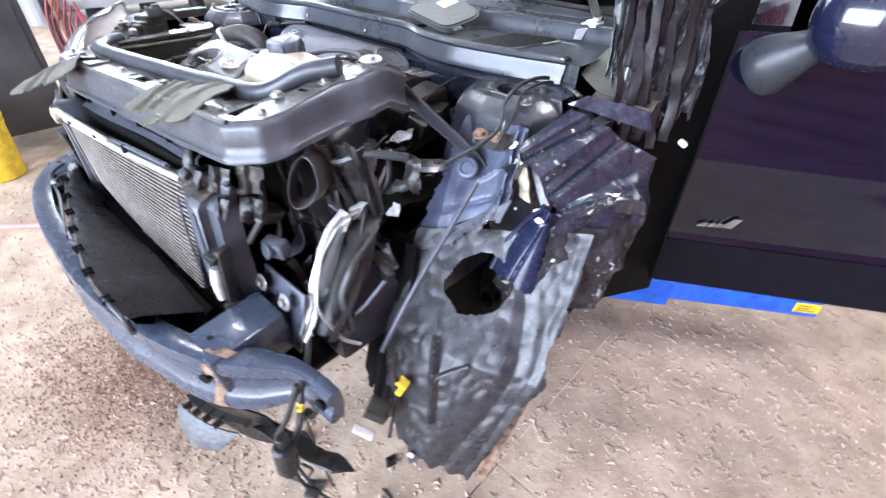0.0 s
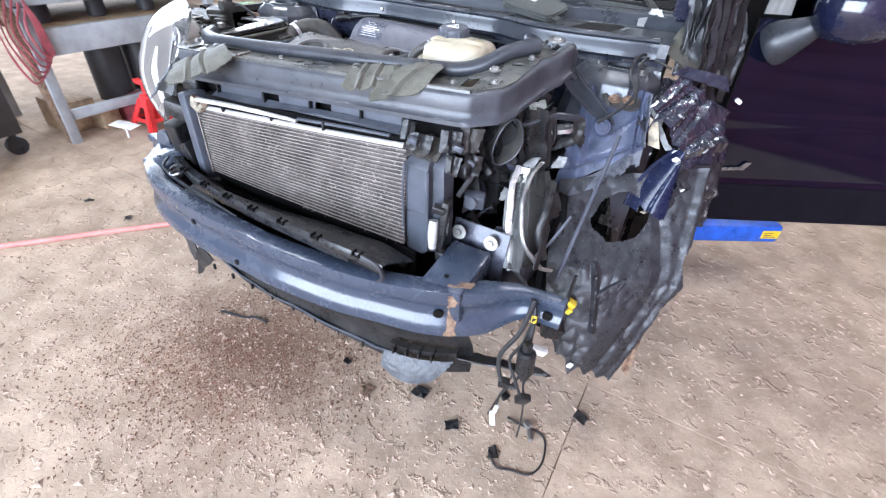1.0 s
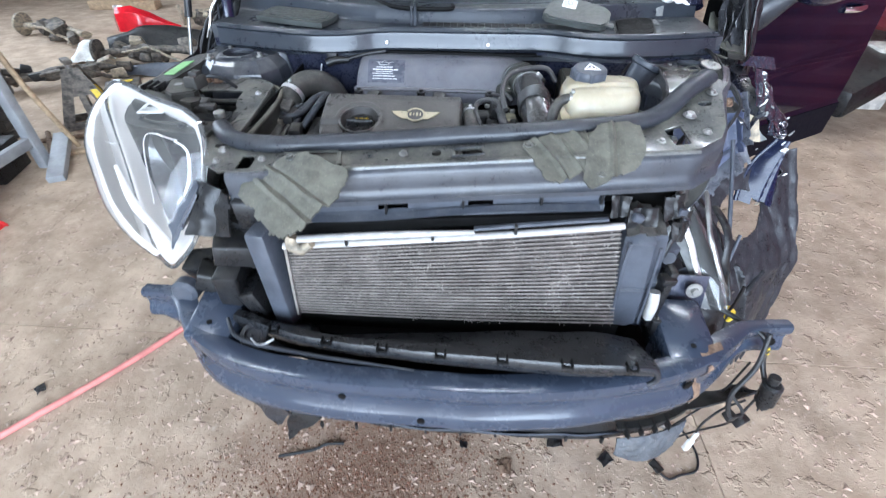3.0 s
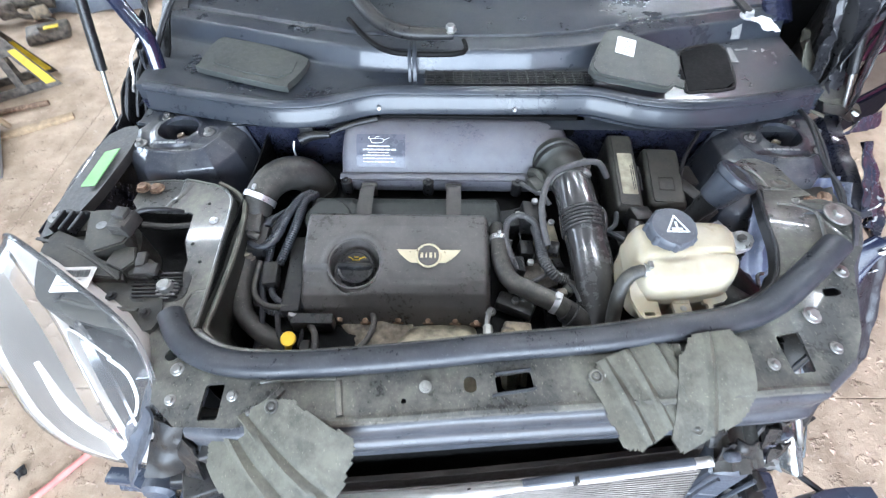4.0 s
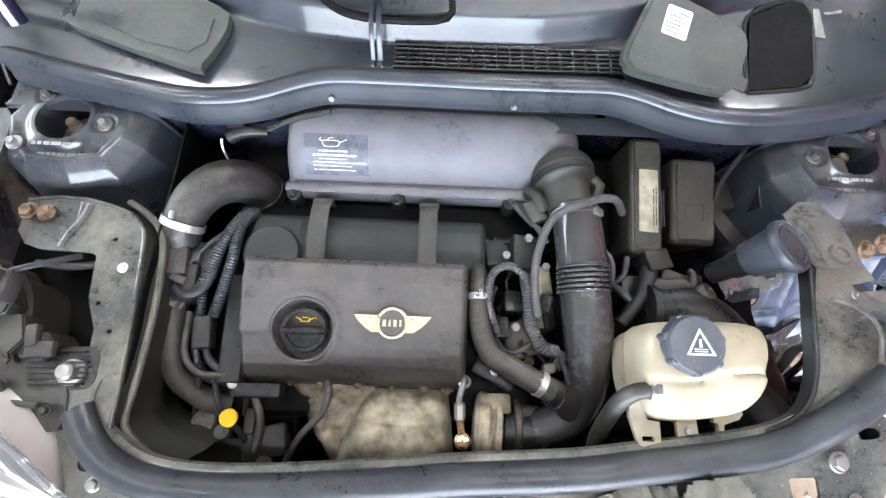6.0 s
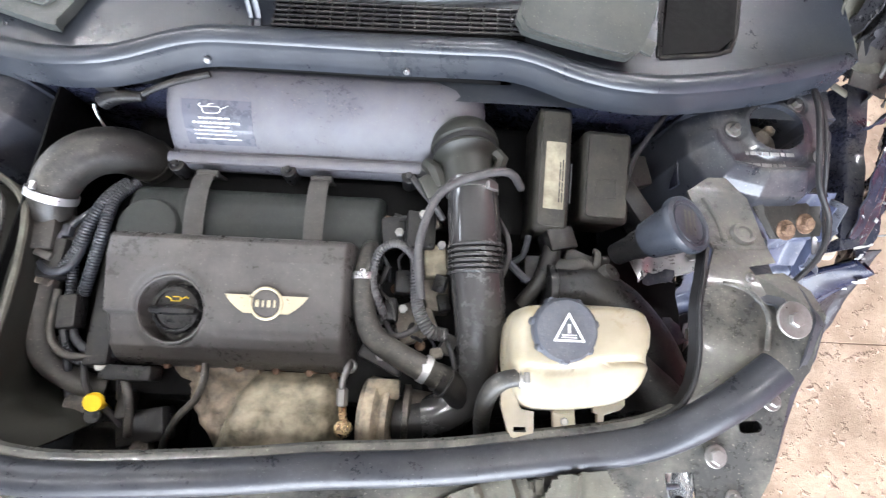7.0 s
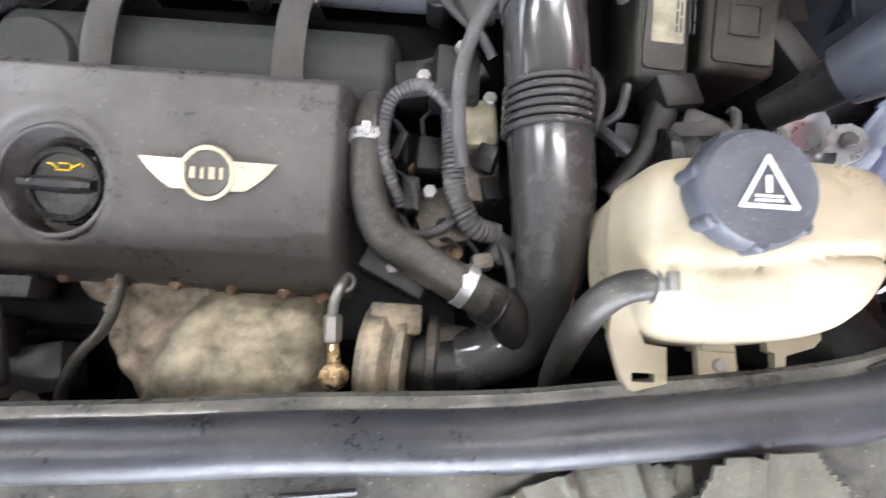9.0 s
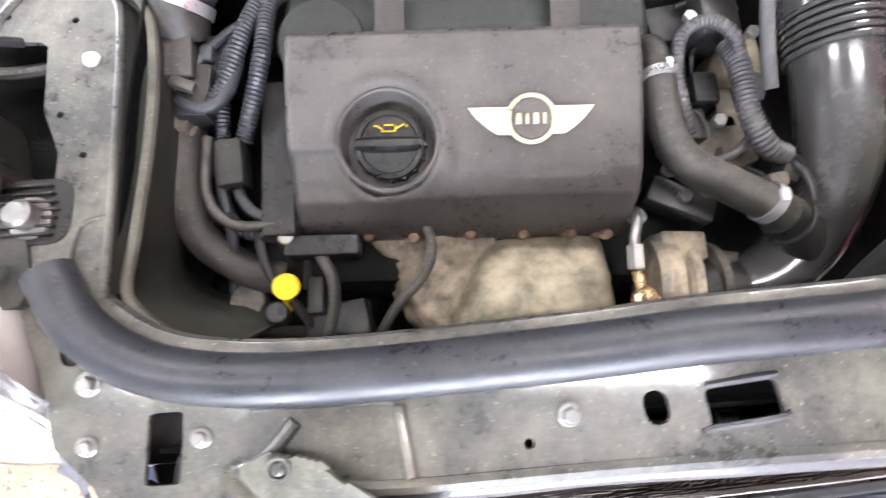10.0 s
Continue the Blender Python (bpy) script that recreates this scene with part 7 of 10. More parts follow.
# crash boxes with bolted flanges behind the beam
for sx in (-1, 1):
    bm = B()
    box(bm, (sx * 0.508, 0.245, 0.668), (0.105, 0.16, 0.105), (8, 0, 0), 0.010)
    cb = part("crash_box", bm, "beam", car, "grey steel crash box")
    bm = B()
    box(bm, (sx * 0.512, 0.338, 0.70), (0.15, 0.008, 0.14), (-15, 0, 0), 0.003)
    fl = part("flange_plate", bm, "inner", cb, "bolted blue flange plate")
    for x in (0.463, 0.549):
        bolt(cb, (sx * x, 0.328, 0.746), (0, -1, 0.2), 0.009, 0.008, "steel", "bolt", 0.019, "bright washer and bolt")
    # near-black disc drawn in place of a bored hole
    cyl_b = lathe(B(), (sx * 0.508, 0.19, 0.72), (0, 0, 1), [(0.001, 0), (0.006, 0), (0.006, 0.0016), (0.001, 0.0016)], 10)
    part("hole", cyl_b, "deep", cb)

# black absorber channel with clips between beam and radiator
sup_y = lerp_table([-0.46, -0.40, -0.346, -0.236, -0.091, 0.072, 0.195, 0.30, 0.37, 0.40], [0.215, 0.185, 0.168, 0.150, 0.126, 0.104, 0.092, 0.085, 0.090, 0.105])
sup_z = lerp_table([-0.46, -0.346, -0.236, -0.091, 0.072, 0.195, 0.326, 0.379, 0.40], [0.722, 0.724, 0.722, 0.738, 0.756, 0.768, 0.776, 0.766, 0.750])


def support_pt(x, v):
    """Across the strip: from the condenser's foot forward, over a lip and down."""
    y0, z0 = sum(sup_y(x + d) for d in (-0.04, -0.02, 0, 0.02, 0.04)) / 5, sum(sup_z(x + d) for d in (-0.04, -0.02, 0, 0.02, 0.04)) / 5
    back = 0.218 + 0.03 * (x < -0.3)
    k = int(round(v * 7))
    y, z = [(back, -0.062), (back - 0.4 * (back - y0), -0.036), (y0 + 0.020, -0.005), (y0 + 0.006, -0.001), (y0, 0.002), (y0 - 0.004, -0.004), (y0 - 0.001, -0.016), (y0 + 0.006, -0.034)][k]
    return V(x, y, z0 + z)


bm = sheet(B(), lambda u, v: None if v > 0.9 and u > 0.9 else support_pt(-0.46 + 0.86 * u, v), 70, 7, 0.003)
crumple(bm, 0.003, 11, 3)
ch = part("bumper_support", bm, "support", car, "glossy black plastic bumper support strip with clips", 50)
for k in range(7):
    x = -0.36 + 0.117 * k
    p = support_pt(x, 4 / 7)
    bm = B()
    for dx in (-0.009, 0.009):
        box(bm, p + V(dx, -0.002, 0.003), (0.0035, 0.018, 0.010), bev=0.001)
    box(bm, p + V(0, -0.006, 0.0), (0.015, 0.008, 0.004), bev=0.001)
    part("clip", bm, "deep", ch)
bm = tube(B(), [support_pt(0.34, 4 / 7) + V(0, -0.004, 0.004), support_pt(0.375, 4 / 7) + V(0, -0.006, 0.004), (0.398, 0.094, 0.752), (0.402, 0.096, 0.728), (0.388, 0.094, 0.716)], [0.004, 0.005, 0.006, 0.006, 0.004], 10)
part("torn_end", crumple(bm, 0.003, 25, 3), "rubber", ch)
part("curled_end", tube(B(), [(-0.468, 0.196, 0.728), (-0.44, 0.158, 0.722), (-0.395, 0.146, 0.712), (-0.33, 0.140, 0.702), (-0.24, 0.126, 0.704), (-0.14, 0.110, 0.712), (-0.06, 0.098, 0.716)], [0.004, 0.005, 0.005, 0.005, 0.004, 0.003, 0.002], 8), "rubber", ch, "curled bright-edged end of the strip")
bm = lathe(B(), (-0.408, 0.172, 0.704), (0.1, -0.5, 1), [(0.030, 0), (0.028, 0.006), (0.018, 0.008), (0.015, 0.002), (0.001, 0.002)], 22)
part("strip_grommet", bm, "liner", ch)
bm = B()
tube(bm, [(-0.405, 0.155, 0.715), (-0.39, 0.142, 0.716), (-0.37, 0.140, 0.720), (-0.352, 0.148, 0.728)], 0.0025, 6)
part("bare_wire", bm, "alu", ch)
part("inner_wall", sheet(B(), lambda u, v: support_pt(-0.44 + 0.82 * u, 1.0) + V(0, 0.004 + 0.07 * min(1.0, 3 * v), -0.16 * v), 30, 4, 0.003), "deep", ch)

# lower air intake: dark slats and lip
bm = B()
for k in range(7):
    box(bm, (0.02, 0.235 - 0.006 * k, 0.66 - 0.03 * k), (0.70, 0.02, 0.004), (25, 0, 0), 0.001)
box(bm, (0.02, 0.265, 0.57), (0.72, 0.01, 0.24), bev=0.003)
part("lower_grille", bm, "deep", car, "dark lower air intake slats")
bm = sheet(B(), lambda u, v: V(-0.42 + 0.98 * u, 0.138 + 0.10 * (2 * u - 1.05) ** 4 + 0.03 * v, 0.402 + [0.03, 0.012, 0.0, -0.004][int(v * 3 + 0.01)]), 36, 3, 0.004)
lip_p = part("lower_lip", crumple(bm, 0.006, 12, 9), "shroud", car, "scraped grey lower bumper lip", 50)
for k in range(10):
    part("lip_rib", box(B(), (-0.30 + 0.085 * k, 0.140, 0.415), (0.006, 0.008, 0.02), bev=0.001), "black", lip_p)
bm = sheet(B(), lambda u, v: V(-0.44 + 1.02 * u, 0.115 + 0.09 * (2 * u - 1.05) ** 4 + 0.03 * v + 0.02 * math.sin(math.pi * v), 0.575 - 0.165 * v), 40, 10, 0.004)
part("lower_bumper_skin", crumple(bm, 0.008, 9, 2), "black", car, "torn black lower bumper skin", 60)
def fog_pt(u, v):
    x = 0.392 + 0.175 * u
    y = 0.112 + 0.055 * u * u - 0.030 * v * math.sin(math.pi * (0.15 + 0.75 * u))
    z = 0.482 + 0.012 * u - 0.075 * v * (0.55 + 0.45 * math.sin(math.pi * (0.1 + 0.8 * u)))
    if v > 0.86 + 0.10 * noise.noise(V(u * 5, 1, 3)) or u > 0.96 - 0.30 * v * v:
        return None
    return V(x, y, z) + V(0, -1, 0.4) * (0.006 * math.sin(math.pi * v) + 0.0018 * noise.noise(V(u * 14, v * 9, 2)))


fog = part("fog_lamp_surround", sheet(B(), fog_pt, 44, 26, 0.004), "scuffed_grey", car, "scuffed pale grey fog lamp surround", 50)
part("surround_bar", sheet(B(), lambda u, v: V(0.395 + 0.165 * u, 0.125 + 0.05 * u * u + 0.018 * v, 0.497 + 0.012 * u), 12, 2, 0.012), "black", fog)
for k in range(4):
    part("surround_web", box(B(), (0.415 + 0.032 * k, 0.122 + 0.008 * k, 0.488 + 0.003 * k), (0.004, 0.03, 0.022), (0, 0, 8), 0.001), "black", fog)
bm = sheet(B(), lambda u, v: V(0.55 + 0.22 * u, 0.19 + 0.06 * u + 0.04 * v, 0.47 + 0.03 * u - 0.05 * v * u), 10, 4, 0.004)
part("torn_trim", crumple(bm, 0.015, 20, 6), "black", car)
for a, b, c, sd in (((-0.50, 0.165, 0.52), (-0.36, 0.15, 0.46), (-0.42, 0.15, 0.37), 1), ((-0.37, 0.15, 0.455), (-0.30, 0.15, 0.44), (-0.40, 0.13, 0.34), 2)):
    a, b, c = Vector(a), Vector(b), Vector(c)
    bm = sheet(B(), lambda u, v: a.lerp(b, u).lerp(c, v * (0.9 - 0.2 * abs(u - 0.6))), 8, 8, 0.004)
    part("torn_flap", crumple(bm, 0.014, 18, sd), "black" if sd == 2 else "liner", car, "torn black plastic flap hanging down")

# broken dust-caked covers lying over the slam panel
def cover_sheet(a, b, c, d, lift, seed, grooves=((0.33, 0.05), (0.66, 0.05)), jag=0.06):
    """A torn moulded cover between four corners, with pressed grooves that run from a-b to d-c."""
    a, b, c, d = (Vector(q) for q in (a, b, c, d))
    nrm = (b - a).cross(d - a).normalized()
    nrm = nrm if nrm.z > 0 else -nrm

    def f(u, v):
        p = a.lerp(b, u).lerp(d.lerp(c, u), v)
        e = min(u, 1 - u, v * 1.3, (1 - v) * 0.8)
        corner = min(u + v, 1 - u + v, u + 1 - v, 2 - u - v)
        if e < jag * (noise.noise(V(p.x * 30 + seed, p.y * 30, seed)) - 0.1) or corner < 0.16 + 0.08 * noise.noise(V(u * 6, v * 6, seed)):
            return None
        h = lift * math.sin(math.pi * v)
        for g, w in grooves:
            k = (u - g - 0.04 * (v - 0.5)) / w
            h += 0.0045 * max(0.0, 1 - abs(k)) - 0.003 * max(0.0, 1 - abs(k - 1.6))
        return p + nrm * (h + 0.0025 * noise.noise(V(p.x * 22, p.y * 22, seed)))
    return part("broken_cover", sheet(B(), f, 44, 36, 0.0028), "dusty", car, "broken dust-caked plastic cover", 40)


l0 = cover_sheet((-0.415, 0.285, 1.000), (-0.290, 0.345, 1.058), (-0.165, 0.270, 1.040), (-0.275, 0.130, 0.985), 0.010, 1, ((0.30, 0.035), (0.52, 0.03)))
l1 = cover_sheet((0.120, 0.372, 1.068), (0.245, 0.425, 1.078), (0.275, 0.330, 1.062), (0.175, 0.255, 1.040), 0.006, 2, ((0.28, 0.04), (0.55, 0.035), (0.85, 0.03)))
l2 = cover_sheet((0.262, 0.415, 1.090), (0.352, 0.425, 1.098), (0.352, 0.320, 1.060), (0.228, 0.262, 1.030), 0.010, 3, ((0.45, 0.05),))
l3 = cover_sheet((0.235, 0.410, 1.076), (0.270, 0.412, 1.080), (0.262, 0.325, 1.052), (0.232, 0.320, 1.048), 0.0, 6, ((0.5, 0.08),))
for q, p in ((l0, (-0.306, 0.322, 1.050)), (l1, (0.140, 0.362, 1.072)), (l2, (0.336, 0.380, 1.088)), (l2, (0.268, 0.300, 1.052))):
    bm = ring(B(), p, (0, -0.3, 1), 0.008, 0.002, 16, 6)
    cyl(bm, p, Vector(p) + V(0, 0, 0.003), 0.005, n=10)
    part("grommet", bm, "slam", q)

# ---- the car: wrecked corner ----
# inner wing apron of blue metal with a pressed boss, a rolled lip and a double seam
A, Bq, C, D = V(0.575, 0.815, 1.005), V(0.745, 0.820, 1.022), V(0.778, 0.737, 0.897), V(0.572, 0.645, 0.745)


def apron_pt(u, v, lift=0.0):
    p = A.lerp(Bq, u).lerp(D.lerp(C, u), v)
    h = 0.012 * max(0, 1 - abs(u - 0.12 - 0.20 * v) / 0.10) - 0.010 * max(0, 1 - abs(v - 0.80 - 0.06 * u) / 0.05) + 0.012 * max(0, 1 - abs(u - 0.86) / 0.05)
    h += 0.006 * max(0, 1 - abs(v - 0.62 + 0.5 * (u - 0.5)) / 0.04) * (u > 0.55)
    h += 0.004 * noise.noise(p * 9) + 0.0025 * noise.noise(p * 26)
    return p + V(0.28, -0.75, 0.6) * (h + lift)


bm = sheet(B(), lambda u, v: None if u < 0.05 + 0.07 * noise.noise(V(v * 9, 5, 3)) else apron_pt(u, v), 44, 40, 0.003)
apron = part("wheel_apron", bm, "apron", car, "crumpled pale blue inner wing metal", 35)
part("pressed_boss", lathe(B(), V(0.663, 0.730, 0.937), (0.28, -0.75, 0.6), [(0.024, -0.012), (0.024, 0), (0.021, 0.004), (0.015, 0.005), (0.013, 0.002), (0.001, 0.002)], 24), "apron", apron)
bm = sheet(B(), lambda u, v: None if v > 0.8 + 0.35 * noise.noise(V(u * 8, 2, 2)) else apron_pt(0.02 + u * 0.98, 1.0) + V(0.010, -0.056, -0.034) * v + V(0, 0, 0.006 * math.sin(9 * u)), 40, 8, 0.004)
part("apron_edge", crumple(bm, 0.006, 24, 1), "bare_edge", apron, "torn grey metal edge", 30)
for k, uu in enumerate((0.90, 0.985)):
    bm = sheet(B(), lambda u, v: apron_pt(uu, 0.08 + 0.9 * v, 0.0) + V(0.28, -0.75, 0.6) * (0.022 + 0.006 * k) * u, 4, 22, 0.003)
    part("torn_seam", crumple(bm, 0.006, 20, 6 + k), ("apron", "bare_edge")[k], apron, "upstanding double seam", 40)
for x, y, z in ((0.668, 0.760, 1.004), (0.701, 0.772, 1.004)):
    bolt(apron, (x, y, z), (0.1, -0.3, 1), 0.010, 0.008, "rust", "bolt", 0.016, "rusted bolt")
part("bolt_plate", torn((0.655, 0.745, 0.985), (0.735, 0.755, 0.985), (0.742, 0.835, 1.012), (0.60, 0.835, 1.012), 26, 18, 0.003, 0.002, 14, 3, 0.015, ((0.12, 0.06, 0.006), (0.90, 0.07, 0.012))), "dusty_black", apron, "dusty bolted blue plate", 40)
part("rusty_panel", torn((0.762, 0.770, 0.985), (0.792, 0.765, 0.975), (0.822, 0.745, 0.905), (0.782, 0.752, 0.905), 10, 14, 0.003, 0.006, 18, 8, 0.04), "cast", car, "rust-stained beige inner panel", 35)
brace_line = [(0.520, 0.615, 1.130), (0.533, 0.640, 1.112), (0.546, 0.670, 1.080), (0.578, 0.710, 1.028), (0.618, 0.742, 0.984), (0.655, 0.768, 0.945), (0.672, 0.775, 0.925)]
brace_c = curve_pts(brace_line, 0.008)


def brace_pt(u, v):
    k = u * (len(brace_c) - 1)
    i = min(int(k), len(brace_c) - 2)
    p = brace_c[i].lerp(brace_c[i + 1], k - i)
    w = 0.046 * (0.75 + 0.35 * math.sin(math.pi * u))
    lip_ = 0.010 * max(0.0, abs(v - 0.5) * 2 - 0.55) / 0.45
    return p + V(0.83, -0.20, 0.45) * (w * (v - 0.5)) + V(-0.10, -0.80, 0.55) * (lip_ + 0.0015 * noise.noise(p * 30))


brace = part("wing_brace", sheet(B(), brace_pt, 40, 14, 0.003), "fascia", car, "curved grey pressed brace over the inner wing", 50)
for v in (0.02, 0.98):
    part("brace_edge", tube(B(), [brace_pt(k / 24, v) for k in range(25)], 0.003, 8), "fascia", brace)
part("bulkhead_flange", crumple(tube(B(), [(0.46, 0.99, 1.055), (0.55, 0.985, 1.068), (0.64, 0.982, 1.070), (0.72, 0.985, 1.066), (0.76, 0.975, 1.055)], 0.009, 8, flat=0.4), 0.006, 20, 4), "dusty", car, "bent dusty bulkhead flange", 50)
for k, p in enumerate(([(0.690, 0.985, 1.075), (0.685, 0.93, 1.088), (0.678, 0.87, 1.085), (0.684, 0.81, 1.062), (0.712, 0.765, 1.035), (0.706, 0.715, 1.01), (0.66, 0.66, 0.97)], [(0.700, 0.985, 1.07), (0.697, 0.92, 1.082), (0.695, 0.85, 1.072), (0.712, 0.80, 1.035), (0.728, 0.73, 1.0)])):
    part("loose_cable", tube(B(), p, (0.0042, 0.003)[k], 8), "wire", car, "loose black cable")
# crushed outer wing: a dusty folded top, a scuffed skirt below it and a glossy arch lip
WL, WT, WR, WB = V(0.764, 0.752, 1.008), V(0.800, 0.875, 1.066), V(0.945, 1.005, 0.965), V(0.868, 0.765, 0.912)


def creased(a, b, c, d, nu, nv, seed, amp, sc, folds=(), bow=0.0, edge=0.0):
    """Crushed sheet metal: flat facets that meet in sharp creases, with a wavy free edge."""
    a, b, c, d = (Vector(q) for q in (a, b, c, d))
    nrm = (b - a).cross(d - a).normalized()
    nrm = nrm if nrm.y < 0 else -nrm

    def f(u, v):
        p = a.lerp(b, u).lerp(d.lerp(c, u), v)
        if edge and v > 1 - edge * (0.5 + noise.noise(V(u * 9, seed, 2))):
            return None
        q = p * sc + V(seed, seed * 2, 0)
        h = amp * (1.6 * abs(noise.noise(q)) - 0.4) + amp * 0.7 * (1.6 * abs(noise.noise(q * 2.3 + V(3, 1, 2))) - 0.4) + amp * 0.25 * noise.noise(q * 6.0)
        for at, w, hh, sl in folds:
            h += hh * max(0.0, 1 - abs(u - at - sl * (v - 0.5)) / w)
        return p + nrm * (h + bow * math.sin(math.pi * u) * math.sin(math.pi * v)) + V(noise.noise(q * 1.5) * amp * 0.5, 0, 0)
    return sheet(B(), f, nu, nv, 0.0022)


bm = creased(WL, WB, WR, WT, 70, 60, 1.0, 0.009, 7, ((0.12, 0.05, 0.005, 0.05), (0.27, 0.05, -0.008, 0.12), (0.45, 0.14, 0.008, -0.10), (0.70, 0.06, -0.010, -0.22)), 0.012)
skirts = []
wing = part("crushed_wing", bm, "wing_dusty", car, "crushed and scraped dark blue front wing", 24)
bm = creased(WB, V(0.885, 0.725, 0.880), V(0.985, 0.930, 0.850), WR, 44, 60, 4.0, 0.010, 8, ((0.5, 0.2, 0.012, 0.3),), 0.014)
skirts.append(part("wing_skirt", bm, "wing_dusty", wing, "scuffed lower skirt of the crushed wing", 24))
bm = creased((0.885, 0.728, 0.884), (0.890, 0.680, 0.728), (0.992, 0.775, 0.720), (0.985, 0.930, 0.855), 44, 60, 7.0, 0.014, 9, ((0.4, 0.1, 0.010, 0.2),), 0.02)
skirts.append(part("wing_skirt", bm, "liner", wing, "scuffed lower skirt of the crushed wing", 24))
# near-black disc drawn in place of a hole through the wing
part("wing_hole", lathe(B(), V(0.824, 0.795, 0.983), (0.35, -0.75, 0.6), [(0.001, 0), (0.008, 0), (0.008, 0.002), (0.001, 0.002)], 14), "deep", wing)
part("bent_flange", creased((0.742, 0.800, 1.010), (0.768, 0.800, 0.985), (0.845, 0.772, 0.905), (0.828, 0.770, 0.900), 10, 40, 3.0, 0.004, 16), "plastic_pale", wing, "bent bare edge of the wing", 30)
part("upper_flange", creased((0.775, 0.905, 1.060), (0.800, 0.930, 1.078), (0.905, 1.00, 1.055), (0.925, 0.99, 1.020), 14, 40, 8.0, 0.008, 12), "wing_dusty", wing, "bent upper flange of the wing", 30)
skirts.append(wing)
rw = random.Random(44)
chip_v, chip_f = [], []
for k in range(900):
    src = skirts[k % 3].data.vertices
    v_ = src[rw.randrange(len(src))]
    if v_.normal.y > -0.05 or noise.noise(v_.co * 11 + V(3, 1, 4)) < 0.02:
        continue
    nr = v_.normal.normalized()
    t1 = nr.orthogonal().normalized()
    t2 = nr.cross(t1)
    r, a, n_ = 0.0008 + 0.0070 * rw.random() ** 6, rw.uniform(0, 6.28), len(chip_v)
    p = v_.co + nr * 0.0008
    e1, e2 = (t1 * math.cos(a) + t2 * math.sin(a)) * r, (t2 * math.cos(a) - t1 * math.sin(a)) * r * rw.uniform(0.3, 0.9)
    chip_v += [tuple(p - e1 - e2 * 0.6), tuple(p + e1 * 0.7 - e2), tuple(p + e1 + e2 * 0.8), tuple(p - e1 * 0.5 + e2), tuple(p + nr * r * 0.35)]
    chip_f += [(n_ + i, n_ + (i + 1) % 4, n_ + 4) for i in range(4)]
me = bpy.data.meshes.new("paint_flake")
me.from_pydata(chip_v, [], chip_f)
me.materials.append(M["plastic_pale"])
ob = new("paint_flake", me)
ob.parent = wing
tagged(ob, "flakes of pale bare metal and filler", kind="stuff")
arch = curve_pts([(0.783, 0.690, 0.762), (0.790, 0.712, 0.810), (0.812, 0.736, 0.862), (0.852, 0.746, 0.922)], 0.006)


def arch_pt(u, v):
    k = v * (len(arch) - 1)
    i = min(int(k), len(arch) - 2)
    a = arch[i].lerp(arch[i + 1], k - i)
    b = V(0.892, 0.684, 0.726).lerp(V(0.876, 0.745, 0.912), v)
    p = a.lerp(b, u)
    h = 0.030 * math.sin(math.pi * u) ** 0.8 + 0.004 * noise.noise(p * 7) - 0.006 * max(0.0, 1 - abs(u - 0.55 - 0.2 * (v - 0.5)) / 0.06)
    return p + V(0.35, -0.85, 0.3) * h


part("folded_panel", sheet(B(), lambda u, v: None if v < 0.05 + 0.10 * abs(noise.noise(V(u * 5, 3, 1))) and u > 0.25 else arch_pt(u, v), 36, 44, 0.0025), "navy_fold", wing, "glossy folded lip of dark blue wing", 60)
part("arch_lip", tube(B(), [p + V(0, -0.006, 0) for p in arch], 0.006, 8), "navy_fold", wing)
rc = random.Random(11)
for k, (c, r) in enumerate((((0.768, 0.738, 1.018), 0.013), ((0.782, 0.730, 0.995), 0.008), ((0.858, 0.712, 0.905), 0.011), ((0.868, 0.715, 0.898), 0.007), ((0.850, 0.715, 0.925), 0.006), ((0.92, 0.80, 0.915), 0.008), ((0.835, 0.672, 0.762), 0.010), ((0.825, 0.678, 0.775), 0.006), ((0.90, 0.72, 0.83), 0.005), ((0.80, 0.725, 0.90), 0.004), ((0.935, 0.86, 0.93), 0.006))):
    q = Vector(c) + V(0.3, -0.75, 0.4) * 0.006
    a = rc.random() * 3
    bm = sheet(B(), lambda u, v: None if abs(u - 0.5) + abs(v - 0.5) > 0.62 + 0.3 * noise.noise(V(u * 4, v * 4, k)) else q + V((u - 0.5) * r * 1.5, (u - 0.5) * r * 0.5 * math.cos(a), (v - 0.5) * r * 1.2 + (u - 0.5) * r * math.sin(a)), 8, 8, 0.002)
    part("filler_chip", crumple(bm, 0.006, 60, k), "cast" if k == 6 else "plastic_pale" if k % 2 else "paper", wing, "chip of bare pale filler", 40)
part("inner_fender", torn((0.735, 0.725, 0.960), (0.800, 0.735, 0.985), (0.850, 1.04, 1.030), (0.745, 1.02, 1.025), 20, 30, 0.003, 0.008, 12, 5, 0.02, ((0.4, 0.2, -0.03),)), "navy_dusty", car, "crumpled dusty inner fender", 35)
part("pillar_filler", torn((0.77, 0.99, 1.05), (0.86, 0.98, 1.02), (0.87, 1.10, 1.10), (0.78, 1.09, 1.11), 14, 14, 0.003, 0.010, 12, 8, 0.03), "dusty_black", car, "bent dark corner panel", 35)
# flap coloured blacker than the liner to put the arch's shade into it
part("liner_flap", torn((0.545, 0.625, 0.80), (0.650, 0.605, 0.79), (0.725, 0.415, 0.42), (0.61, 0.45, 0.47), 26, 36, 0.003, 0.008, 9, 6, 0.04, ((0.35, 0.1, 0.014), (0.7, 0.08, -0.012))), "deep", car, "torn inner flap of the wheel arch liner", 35)
